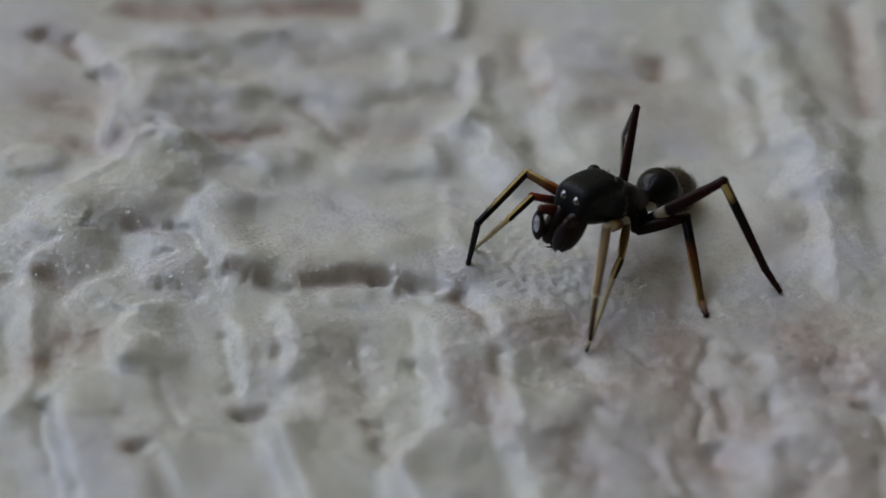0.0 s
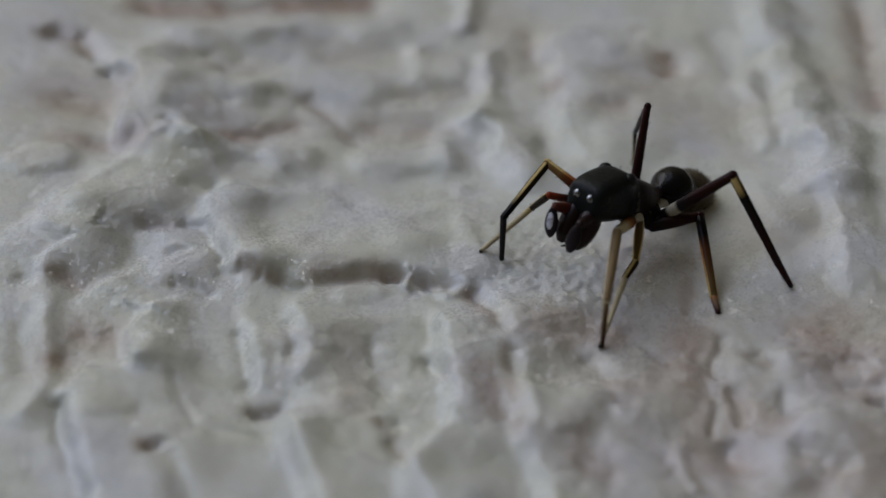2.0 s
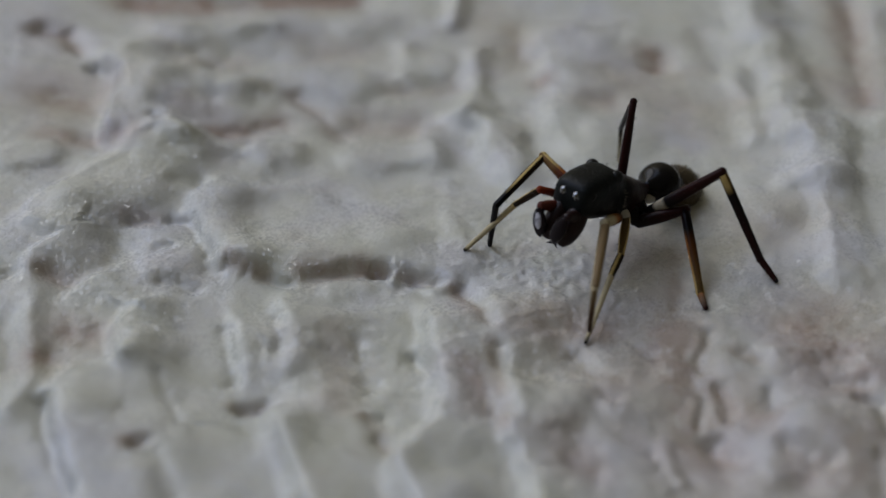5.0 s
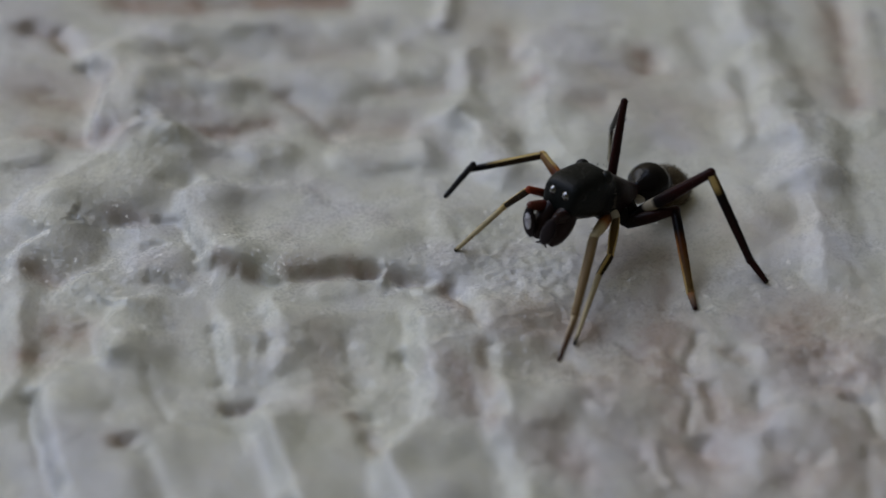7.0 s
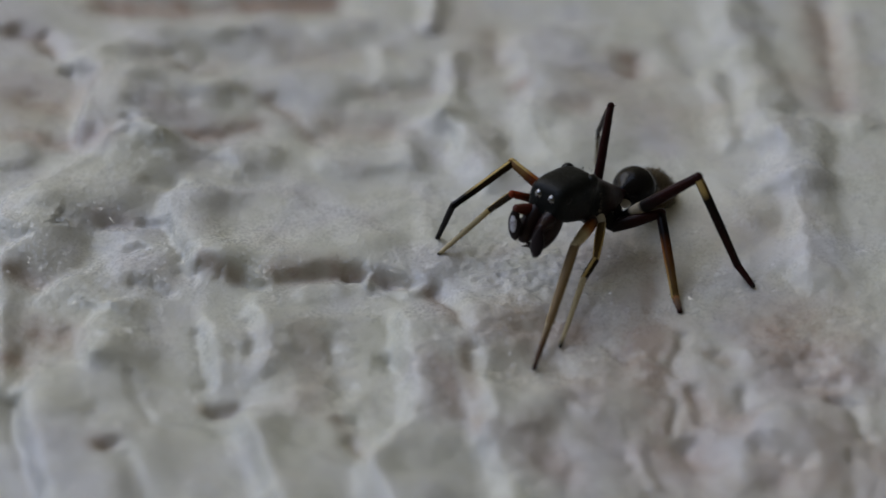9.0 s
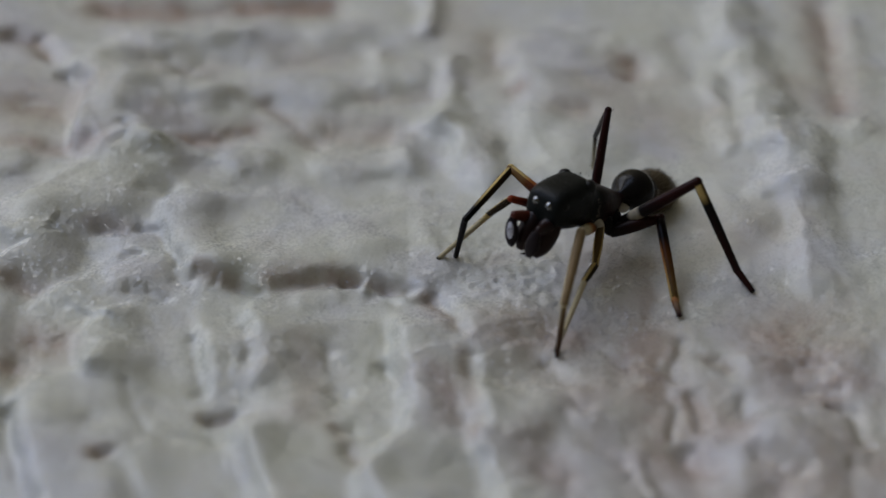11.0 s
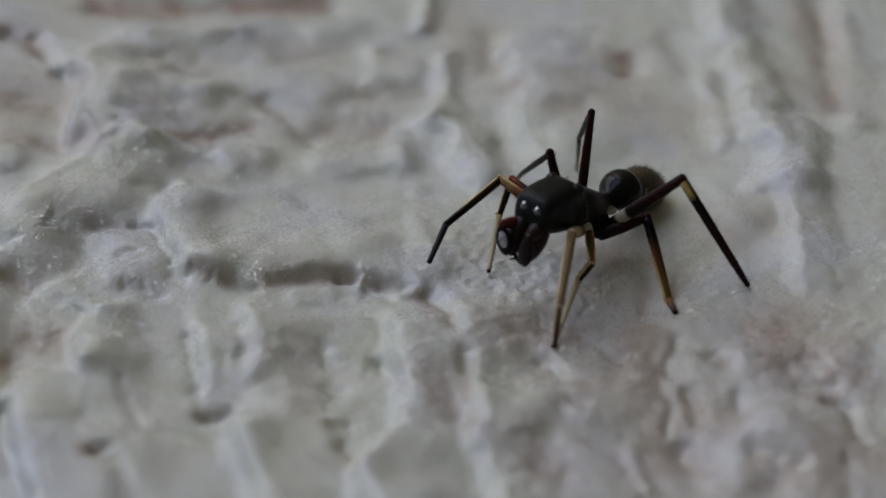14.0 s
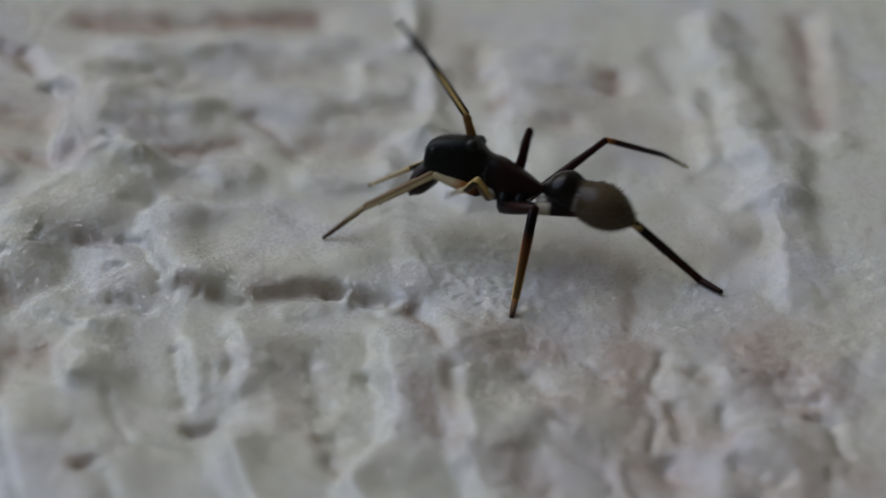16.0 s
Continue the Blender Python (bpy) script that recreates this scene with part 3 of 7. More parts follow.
SHIELD = chitin("carapace_cuticle", [(0.0, (0.016, 0.006, 0.0055)), (0.34, (0.014, 0.006, 0.0055)), (0.46, (0.004, 0.0045, 0.0042)), (1.0, (0.0045, 0.0055, 0.005))],
                0.4, axis_z=(0.0, 3.5, "X"), relief=1.0, spec=0.12)
FACE = chitin("red_brown_cuticle", [(0.3, (0.007, 0.003, 0.003)), (0.75, (0.022, 0.006, 0.0045))], 0.4, spec=0.2)
RED = chitin("red_cuticle", [(0.3, (0.05, 0.010, 0.006)), (0.75, (0.10, 0.020, 0.010))], 0.4, spec=0.2)
EYE = chitin("eye_lens", [(0.3, (0.003, 0.003, 0.003)), (0.7, (0.004, 0.004, 0.004))], 0.02, relief=0.0, spec=0.9)
SMALL_EYE = chitin("small_eye_lens", [(0.3, (0.005, 0.005, 0.005)), (0.7, (0.007, 0.007, 0.006))], 0.4, relief=0.0, spec=0.2)
EYE.node_tree.nodes["Principled BSDF"].inputs["IOR"].default_value = 2.0
PALP_M = chitin("palp_cuticle", [(0.3, (0.008, 0.005, 0.006)), (0.8, (0.014, 0.008, 0.009))], 0.3, spec=0.12)
SILVER = chitin("silvery_palp", [(0.38, (0.06, 0.05, 0.055)), (0.47, (0.26, 0.25, 0.27)), (0.6, (0.52, 0.52, 0.56))], 0.2, spots=4200.0, spec=0.9)
ABDO = chitin("abdomen_skin", [(0.0, (0.05, 0.037, 0.020)), (0.3, (0.075, 0.055, 0.030)), (0.55, (0.045, 0.032, 0.018)), (0.63, (0.006, 0.005, 0.004)), (1.0, (0.005, 0.004, 0.004))],
              0.22, spots=1500.0, axis_z=(-2.7, 0.0, "X"), relief=0.25, spec=0.15)
PALE = chitin("pale_scales", [(0.3, (0.30, 0.27, 0.21)), (0.7, (0.50, 0.46, 0.38))], 0.6)
DULL = chitin("dull_scales", [(0.3, (0.10, 0.085, 0.065)), (0.7, (0.20, 0.175, 0.14))], 0.6)
HAIR = chitin("hair", [(0.3, (0.075, 0.057, 0.031)), (0.7, (0.16, 0.125, 0.07))], 0.6, relief=0.0, spec=0.15)
DARK_HAIR = chitin("dark_hair", [(0.3, (0.012, 0.01, 0.008)), (0.7, (0.03, 0.025, 0.02))], 0.5, relief=0.0)

YELLOW, ORANGE, RUST = (0.50, 0.36, 0.13), (0.30, 0.11, 0.025), (0.19, 0.032, 0.012)
CREAM = (0.34, 0.30, 0.225)
MAROON, INK, STRAW = (0.020, 0.005, 0.004), (0.008, 0.007, 0.007), (0.46, 0.385, 0.23)
DUN = (0.16, 0.10, 0.06)
BLACKISH = (0.018, 0.016, 0.017)


def leg_material(name, length, stops, stripe=None):
    return chitin(name, stops, 0.34, spec=0.09, axis_z=(0.0, length, "Z"), stripe=stripe, relief=0.2)


spider = tagged(new("spider"), "black ant-like jumping spider with yellow-striped legs on the plaster", "spider")


def carapace():
    rows = [(3.50, 0.42, 0.50, -0.04), (3.42, 0.56, 0.70, -0.18), (3.15, 0.63, 0.85, -0.28), (2.7, 0.66, 0.96, -0.34), (2.3, 0.63, 1.02, -0.38),
            (2.06, 0.56, 0.97, -0.44), (1.88, 0.49, 0.80, -0.50), (1.66, 0.48, 0.66, -0.54), (1.3, 0.52, 0.62, -0.56), (0.95, 0.49, 0.50, -0.56),
            (0.55, 0.38, 0.34, -0.48), (0.25, 0.26, 0.20, -0.32), (0.05, 0.16, 0.12, -0.16), (-0.08, 0.12, 0.12, -0.10)]
    body = part("carapace", loft(smooth_sections(rows), 36, power=3.5), SHIELD, spider, "matte black carapace")
    for side in (-1, 1):
        for x, y, z, r in ((3.41, 0.225, 0.40, 0.15), (3.20, 0.54, 0.48, 0.12), (2.65, 0.62, 0.66, 0.045), (2.16, 0.43, 0.83, 0.20)):
            part("eye", ball(x, side * y, z, r), EYE if z == 0.40 else SMALL_EYE, body, "large glossy black eye" if z == 0.40 else "small black eye")
        rows = [(-0.1, 0.22, 0.26, -0.24), (0.25, 0.31, 0.38, -0.30), (0.6, 0.31, 0.40, -0.28), (0.9, 0.24, 0.32, -0.18), (1.12, 0.09, 0.15, 0.0)]
        jaw = part("chelicera", loft(smooth_sections(rows), 16, along="z"), FACE, spider, "dark red-brown jaw")
        jaw.matrix_basis = pose(3.22 * MM, side * 0.27 * MM, 0.0, 0, 148, 0)
        fang = part("fang", loft(smooth_sections([(0, 0.06, 0.06, -0.06), (0.2, 0.05, 0.09, -0.01), (0.42, 0.012, 0.02, -0.004)]), 8, along="z"), FACE, jaw)
        fang.matrix_basis = pose(0.0001, -side * 0.1 * MM, 1.0 * MM, side * 60, 0, 0)
    pts = []
    for _ in range(150):
        x, a = random.uniform(1.8, 3.3), random.uniform(0.1, math.pi - 0.1)
        pts.append(((x, 0.59 * math.cos(a), 0.24 + 0.74 * math.sin(a)), (0.6, math.cos(a), math.sin(a))))
    part("hair", hairs(pts, 0.10, 0.008), DARK_HAIR, body)
    pts = []
    for _ in range(90):
        a, r = random.uniform(-0.3, math.pi + 0.3), random.uniform(-0.05, 0.05)
        pts.append(((1.66 + r, 0.54 * math.cos(a), 0.04 + 0.57 * math.sin(a)), (-0.8, math.cos(a), math.sin(a))))
    part("pale_band", hairs(pts, 0.10, 0.009), DULL, body, "line of pale hairs behind the head")
    part("sternum", loft(smooth_sections([(2.0, 0.14, -0.42, -0.5), (1.6, 0.32, -0.4, -0.6), (1.0, 0.34, -0.4, -0.6), (0.45, 0.12, -0.34, -0.46)]), 14), BLACK, spider)
    part("scale_patch", ball(-0.12, 0.06, -0.32, 0.19, (1.3, 1.2, 0.8)), PALE, spider, "patch of pale scales at the narrow waist")
    return body


carapace()


def make_abdomen():
    rows = [(0.02, 0.09, 0.08, -0.1), (-0.14, 0.24, 0.24, -0.22), (-0.38, 0.48, 0.50, -0.36), (-0.72, 0.60, 0.64, -0.46), (-1.0, 0.56, 0.60, -0.46), (-1.2, 0.50, 0.53, -0.46),
            (-1.45, 0.55, 0.55, -0.50), (-1.9, 0.65, 0.62, -0.57), (-2.35, 0.60, 0.54, -0.53), (-2.7, 0.42, 0.35, -0.40), (-2.95, 0.2, 0.14, -0.24), (-3.04, 0.06, 0.02, -0.12)]
    rows = smooth_sections([(x * 0.92, *(v * 1.1 for v in r)) for x, *r in rows])
    ab = part("abdomen", loft(rows, 28), ABDO, spider, "glossy dark abdomen with a brown downy rear")
    pts = []
    for _ in range(1000):
        x = random.uniform(-2.8, -1.25)
        r = min(rows, key=lambda q: abs(q[0] - x))
        a = random.uniform(0, 2 * math.pi)
        y, z = r[1] * math.cos(a), (r[2] + r[3]) / 2 + (r[2] - r[3]) / 2 * math.sin(a)
        pts.append(((x, y, z), (-0.9, math.cos(a), math.sin(a))))
    part("hair", hairs(pts, 0.11, 0.006), HAIR, ab, "short brown down")
    for side in (-1, 1):
        strip = bmesh.new()
        for x in np.linspace(-1.22, -1.15, 3):
            r = min(rows, key=lambda q: abs(q[0] - x))
            for a in np.linspace(-0.5, 0.35, 7):
                ball(x, side * r[1] * math.cos(a) * 0.985, (r[2] + r[3]) / 2 + (r[2] - r[3]) / 2 * math.sin(a), 0.03, bm=strip, u=6, v=4)
        part("pale_band", strip, DULL, ab, "thin pale band of scales")
        part("spinneret", loft(smooth_sections([(-2.75, 0.06, -0.06, -0.16, side * 0.07), (-2.9, 0.05, -0.08, -0.16, side * 0.08), (-3.0, 0.015, -0.11, -0.14, side * 0.08)]), 8), ABDO, ab)
    return ab


abdomen = make_abdomen()


def limb(length, r0, r1, swell=0.1, bow=0.0):
    rows = []
    for k in range(9):
        t = k / 8
        r = r0 + (r1 - r0) * t + swell * r0 * math.sin(math.pi * min(1, t * 1.15))
        c = bow * math.sin(math.pi * t)
        rows.append((length * t, r, c + r, c - r))
    rows.insert(0, (-0.5 * r0, r0 * 0.5, r0 * 0.5, -r0 * 0.5))
    rows.append((length + 0.5 * r1, r1 * 0.5, r1 * 0.5, -r1 * 0.5))
    return loft(rows, 12, along="z")


def bristles(length, r, count, size):
    pts = []
    for _ in range(count):
        a, z = random.uniform(0, 2 * math.pi), random.uniform(0.05, 1.0) * length
        pts.append(((0.9 * r * math.cos(a), 0.9 * r * math.sin(a), z), (math.cos(a), math.sin(a), 1.3)))
    return hairs(pts, size, 0.007)


def make_leg(kind, hip, lengths, mats, radii, claw):
    (a, b, c), (ra, rb, rc) = lengths, radii
    femur = part("leg", limb(a, ra, ra * 0.82, 0.18), mats[0], spider, kind)
    part("hair", bristles(a, ra, 50, 0.11), DARK_HAIR, femur)
    sx, sy, sz = hip
    root = Vector((sx + 0.05, sy * 0.45, -0.3))
    way = Vector(hip) - root
    hipbone = part("coxa", limb(way.length, 0.21, max(ra, 0.15), 0.1), mats[3], spider)
    hipbone.matrix_basis = Matrix.Translation(root * MM) @ way.to_track_quat("Z", "Y").to_matrix().to_4x4()
    part("knee", ball(0, 0, a, ra * 0.86), mats[0], femur)
    tibia = part("tibia", limb(b, rb, rb * 0.85, 0.08), mats[1], femur)
    tarsus = part("tarsus", limb(c, rc, claw, 0.05), mats[2], femur)
    part("hair", bristles(b, rb, 40, 0.10), DARK_HAIR, tibia)
    part("hair", bristles(c, rc, 40, 0.08), DARK_HAIR, tarsus)
    part("ankle", ball(0, 0, b, rb * 0.88), mats[1], tibia)
    return femur, tibia, tarsus


STRIPE = (0.10, (0.04, 0.03, 0.03), "Y", 0.22)
THIN = (0.10, (0.2, 0.17, 0.15), "X", 0.40)
FAINT = (0.11, (0.4, 0.32, 0.26), "X", 0.27)
SEAM = (0.14, (0.3, 0.22, 0.2), "Y", 0.2)
LEG = {}
LEG['R1'] = make_leg('front leg, orange at the base, striped yellow and black', (1.75, -0.50, -0.42), (2.10, 2.15, 1.34), (
    leg_material('leg_skin_0', 2.10, [(0.0, RUST), (0.5, RUST), (0.65, ORANGE), (0.75, YELLOW)], SEAM),
    leg_material('leg_skin_1', 2.15, [(0.0, YELLOW), (0.55, YELLOW), (0.8, BLACKISH), (1.0, BLACKISH)], STRIPE),
    leg_material('leg_skin_2', 1.34, [(0.0, BLACKISH), (1.0, BLACKISH)]), BLACK), (0.15, 0.115, 0.095), 0.07)
LEG['L1'] = make_leg('front leg, orange-brown at the base, pale straw below', (1.75, 0.50, -0.42), (1.27, 2.34, 1.51), (
    leg_material('leg_skin_0', 1.27, [(0.0, MAROON), (0.35, ORANGE), (0.6, STRAW), (1.0, STRAW)]),
    leg_material('leg_skin_1', 2.34, [(0.0, STRAW), (1.0, STRAW)], FAINT),
    leg_material('leg_skin_2', 1.51, [(0.0, STRAW), (0.55, DUN), (1.0, MAROON)], FAINT), FACE), (0.15, 0.135, 0.092), 0.055)
LEG['R2'] = make_leg('second leg, dark-striped and pale at the foot', (1.40, -0.55, -0.48), (1.92, 1.13, 1.93), (
    leg_material('leg_skin_0', 1.92, [(0.0, MAROON), (0.7, MAROON), (1.0, RUST)]),
    leg_material('leg_skin_1', 1.13, [(0.0, YELLOW), (1.0, YELLOW)], STRIPE),
    leg_material('leg_skin_2', 1.93, [(0.0, YELLOW), (0.2, STRAW), (0.93, STRAW), (1.0, INK)]), BLACK), (0.13, 0.105, 0.085), 0.06)
LEG['L2'] = make_leg('second leg, yellow with black stripes', (1.40, 0.55, -0.48), (1.27, 0.68, 2.27), (
    leg_material('leg_skin_0', 1.27, [(0.0, STRAW), (0.4, YELLOW), (1.0, YELLOW)], THIN),
    leg_material('leg_skin_1', 0.68, [(0.0, YELLOW), (1.0, YELLOW)], STRIPE),
    leg_material('leg_skin_2', 2.27, [(0.0, STRAW), (0.85, STRAW), (1.0, INK)]), PALE), (0.12, 0.105, 0.09), 0.05)
LEG['R3'] = make_leg('third leg, dark maroon with a greyish foot', (0.95, -0.62, -0.66), (2.09, 2.17, 1.62), (
    leg_material('leg_skin_0', 2.09, [(0.0, MAROON), (1.0, MAROON)]),
    leg_material('leg_skin_1', 2.17, [(0.0, MAROON), (1.0, BLACKISH)]),
    leg_material('leg_skin_2', 1.62, [(0.0, BLACKISH), (1.0, STRAW)]), BLACK), (0.14, 0.09, 0.065), 0.045)
LEG['L3'] = make_leg('third leg, dark maroon thigh and amber shin', (0.95, 0.62, -0.66), (1.40, 2.46, 0.62), (
    leg_material('leg_skin_0', 1.40, [(0.0, INK), (0.6, MAROON), (1.0, MAROON)]),
    leg_material('leg_skin_1', 2.46, [(0.0, MAROON), (0.25, INK), (0.45, ORANGE), (1.0, YELLOW)], THIN),
    leg_material('leg_skin_2', 0.62, [(0.0, ORANGE), (0.5, DUN), (1.0, MAROON)]), BLACK), (0.17, 0.14, 0.095), 0.07)
LEG['R4'] = make_leg('hind leg, dark maroon', (0.50, -0.50, -0.56), (2.91, 2.29, 1.63), (
    leg_material('leg_skin_0', 2.91, [(0.0, MAROON), (1.0, MAROON)]),
    leg_material('leg_skin_1', 2.29, [(0.0, ORANGE), (0.15, MAROON), (1.0, BLACKISH)]),
    leg_material('leg_skin_2', 1.63, [(0.0, BLACKISH), (1.0, STRAW)]), BLACK), (0.125, 0.09, 0.065), 0.045)
LEG['L4'] = make_leg('hind leg, dark maroon with a yellow knee', (0.50, 0.50, -0.56), (2.89, 2.80, 0.75), (
    leg_material('leg_skin_0', 2.89, [(0.16, INK), (0.20, CREAM), (0.28, CREAM), (0.33, INK), (0.6, MAROON)]),
    leg_material('leg_skin_1', 2.80, [(0.0, YELLOW), (0.14, YELLOW), (0.24, INK), (0.7, MAROON), (1.0, MAROON)], THIN),
    leg_material('leg_skin_2', 0.75, [(0.0, MAROON), (0.3, MAROON), (0.9, MAROON), (1.0, INK)]), BLACK), (0.165, 0.13, 0.10), 0.07)


def make_palp(side):
    stalk = part("palp", limb(0.6, 0.15, 0.12, 0.15), RED if side < 0 else FACE, spider, "dark red-brown feeler")
    rows = [(0.0, 0.06, 0.06, -0.05), (0.15, 0.14, 0.09, -0.06), (0.4, 0.22, 0.11, -0.07), (0.65, 0.20, 0.10, -0.06), (0.82, 0.12, 0.07, -0.04), (0.9, 0.03, 0.02, -0.01)]
    paddle = part("palp_tip", loft(smooth_sections(rows), 16, along="z"), PALP_M, stalk, "flat black tip with a silvery patch" if side < 0 else "flat glossy black tip")
    pts = []
    for _ in range(60):
        z, a = random.uniform(0.1, 0.88), random.choice((0, math.pi)) + random.uniform(-0.5, 0.5)
        pts.append(((0.06 * math.sin(a), 0.19 * math.cos(a) * math.sin(math.pi * min(1, z + 0.12)), z), (math.sin(a), math.cos(a), 0.9)))
    if side < 0:
        scales = ball(0.085, 0.0, 0.42, 1.0, (0.04, 0.125, 0.25))
        ball(-0.05, 0.0, 0.42, 1.0, (0.04, 0.125, 0.25), bm=scales)
        part("scale_patch", scales, SILVER, paddle, "patch of silvery scales")
    part("hair", hairs(pts, 0.10, 0.008), DARK_HAIR, paddle)
    return stalk, paddle


PALP = {"PR": make_palp(-1), "PL": make_palp(1)}


def motions():
    walk(spider, [
        (0, pose(0.005823, 0.000493, 0.001569, 2.85, -16.96, -138.79)), (0.5, pose(0.005859, 0.000558, 0.001506, 2.86, -16.88, -138.94)),
        (1, pose(0.005833, 0.000579, 0.001480, 2.32, -17.11, -138.21)), (1.5, pose(0.005821, 0.000567, 0.001482, 5.19, -17.33, -138.15)),
        (2, pose(0.005825, 0.000573, 0.001487, 4.98, -17.00, -138.04)), (2.5, pose(0.005868, 0.000580, 0.001483, 5.77, -16.69, -138.44)),
        (3, pose(0.005872, 0.000567, 0.001474, 1.93, -16.68, -138.87)), (3.5, pose(0.005826, 0.000622, 0.001497, 3.37, -16.20, -137.14)),
        (4, pose(0.005817, 0.000605, 0.001474, 4.12, -16.20, -137.98)), (4.5, pose(0.005798, 0.000621, 0.001489, 5.40, -16.03, -137.33)),
        (5, pose(0.005817, 0.000600, 0.001470, 3.64, -16.36, -137.90)), (7.5, pose(0.005834, 0.000585, 0.001480, 2.92, -16.42, -138.03)),
        (8, pose(0.005835, 0.000600, 0.001488, 2.47, -16.14, -137.80)), (8.5, pose(0.005844, 0.000552, 0.001460, 3.56, -16.71, -138.10)),
        (9, pose(0.005835, 0.000541, 0.001469, 3.74, -16.64, -137.89)), (11.5, pose(0.005825, 0.000543, 0.001472, 4.86, -15.33, -137.12)),
        (12, pose(0.005653, 0.000526, 0.001451, 11.20, -16.16, -134.64)), (12.5, pose(0.005552, 0.000374, 0.001410, 5.27, -14.85, -138.21)),
        (13, pose(0.005476, 0.000334, 0.001445, 5.06, -15.56, -135.82)), (13.5, pose(0.005579, 0.000280, 0.001440, 4.85, -15.89, -135.37)),
        (14, pose(0.005581, 0.000258, 0.001451, 4.27, -15.57, -136.07)), (14.5, pose(0.005478, 0.000135, 0.001433, 11.94, -15.74, -140.60)),
        (14.8, pose(0.005154, 0.000021, 0.001211, 9.96, -15.32, -157.86)), (15, pose(0.005184, -0.000031, 0.001206, 9.71, -15.21, -159.07)),
        (15.2, pose(0.005392, -0.000003, 0.001284, 8.77, -19.83, -153.34)), (15.5, pose(0.005890, 0.000161, 0.001685, 8.52, -26.84, -152.51)),
        (15.8, pose(0.004833, 0.000613, 0.002025, 16.25, -21.08, -179.06)), (16, pose(0.004156, 0.000788, 0.002019, 22.98, -3.25, 161.18)),
    ])
    walk(abdomen, [
        (0, pose(0.000000, 0.000000, 0.000080, 5.40, -10.55, 11.78)), (3.5, pose(0.000000, 0.000000, 0.000080, 3.62, -13.26, 2.05)),
        (9, pose(0.000000, 0.000000, 0.000080, 2.87, -12.24, 5.67)), (12.5, pose(0.000000, 0.000000, 0.000080, 4.48, -7.30, 3.23)),
        (14.5, pose(0.000000, 0.000000, 0.000080, 2.37, -2.01, 4.31)), (14.8, pose(0.000000, 0.000000, 0.000080, 2.15, 4.21, 9.66)),
        (15, pose(0.000000, 0.000000, 0.000080, 1.58, 1.76, 5.25)), (15.2, pose(0.000000, 0.000000, 0.000080, -0.03, 5.14, -8.18)),
        (15.5, pose(0.000000, 0.000000, 0.000080, 2.87, -0.04, -11.25)), (15.8, pose(0.000000, 0.000000, 0.000080, 1.04, 7.66, 6.14)),
        (16, pose(0.000000, 0.000000, 0.000080, -0.57, -3.83, -9.65)),
    ])
    walk(LEG['R1'][0], [
        (0, pose(0.001750, -0.000500, -0.000420, 55.69, -69.31, 54.73)), (0.5, pose(0.001750, -0.000500, -0.000420, 50.62, -68.39, 58.52)),
        (1, pose(0.001750, -0.000500, -0.000420, 48.71, -68.77, 56.27)), (1.5, pose(0.001750, -0.000500, -0.000420, 39.21, -61.52, 69.63)),
        (2, pose(0.001750, -0.000500, -0.000420, 36.02, -64.67, 65.74)), (2.5, pose(0.001750, -0.000500, -0.000420, 34.81, -65.62, 64.92)),
        (3, pose(0.001750, -0.000500, -0.000420, 41.77, -71.27, 55.84)), (3.5, pose(0.001750, -0.000500, -0.000420, 37.44, -71.10, 55.96)),
        (4, pose(0.001750, -0.000500, -0.000420, 34.85, -69.67, 59.54)), (4.5, pose(0.001750, -0.000500, -0.000420, 27.70, -66.39, 64.37)),
        (5, pose(0.001750, -0.000500, -0.000420, 27.38, -68.26, 61.61)), (7.5, pose(0.001750, -0.000500, -0.000420, 18.39, -70.30, 59.35)),
        (8, pose(0.001750, -0.000500, -0.000420, 28.90, -70.97, 58.97)), (8.5, pose(0.001750, -0.000500, -0.000420, 32.76, -68.64, 61.48)),
        (9, pose(0.001750, -0.000500, -0.000420, 33.82, -67.22, 64.07)), (11.5, pose(0.001750, -0.000500, -0.000420, 27.37, -67.53, 66.37)),
        (12, pose(0.001750, -0.000500, -0.000420, 12.20, -54.21, 71.49)), (12.5, pose(0.001750, -0.000500, -0.000420, 97.51, -65.98, 27.50)),
        (13, pose(0.001750, -0.000500, -0.000420, 102.06, -64.88, 18.21)), (13.5, pose(0.001750, -0.000500, -0.000420, 45.96, -54.89, 83.96)),
        (14, pose(0.001750, -0.000500, -0.000420, 10.01, -79.10, 77.85)), (14.5, pose(0.001750, -0.000500, -0.000420, 49.58, -74.71, 75.64)),
        (14.8, pose(0.001750, -0.000500, -0.000420, 15.54, -54.98, 124.77)), (14.95, pose(0.001750, -0.000500, -0.000420, 4.48, -21.46, 128.61)),
        (15, pose(0.001750, -0.000500, -0.000420, 11.91, -35.62, 133.65)), (15.05, pose(0.001750, -0.000500, -0.000420, 13.61, -54.76, 134.69)),
        (15.2, pose(0.001750, -0.000500, -0.000420, -29.24, -45.88, 130.92)), (15.5, pose(0.001750, -0.000500, -0.000420, 28.24, -77.08, 102.65)),
        (15.8, pose(0.001750, -0.000500, -0.000420, 11.86, -59.13, 161.85)), (16, pose(0.001750, -0.000500, -0.000420, 4.79, -25.15, -172.60)),
    ])
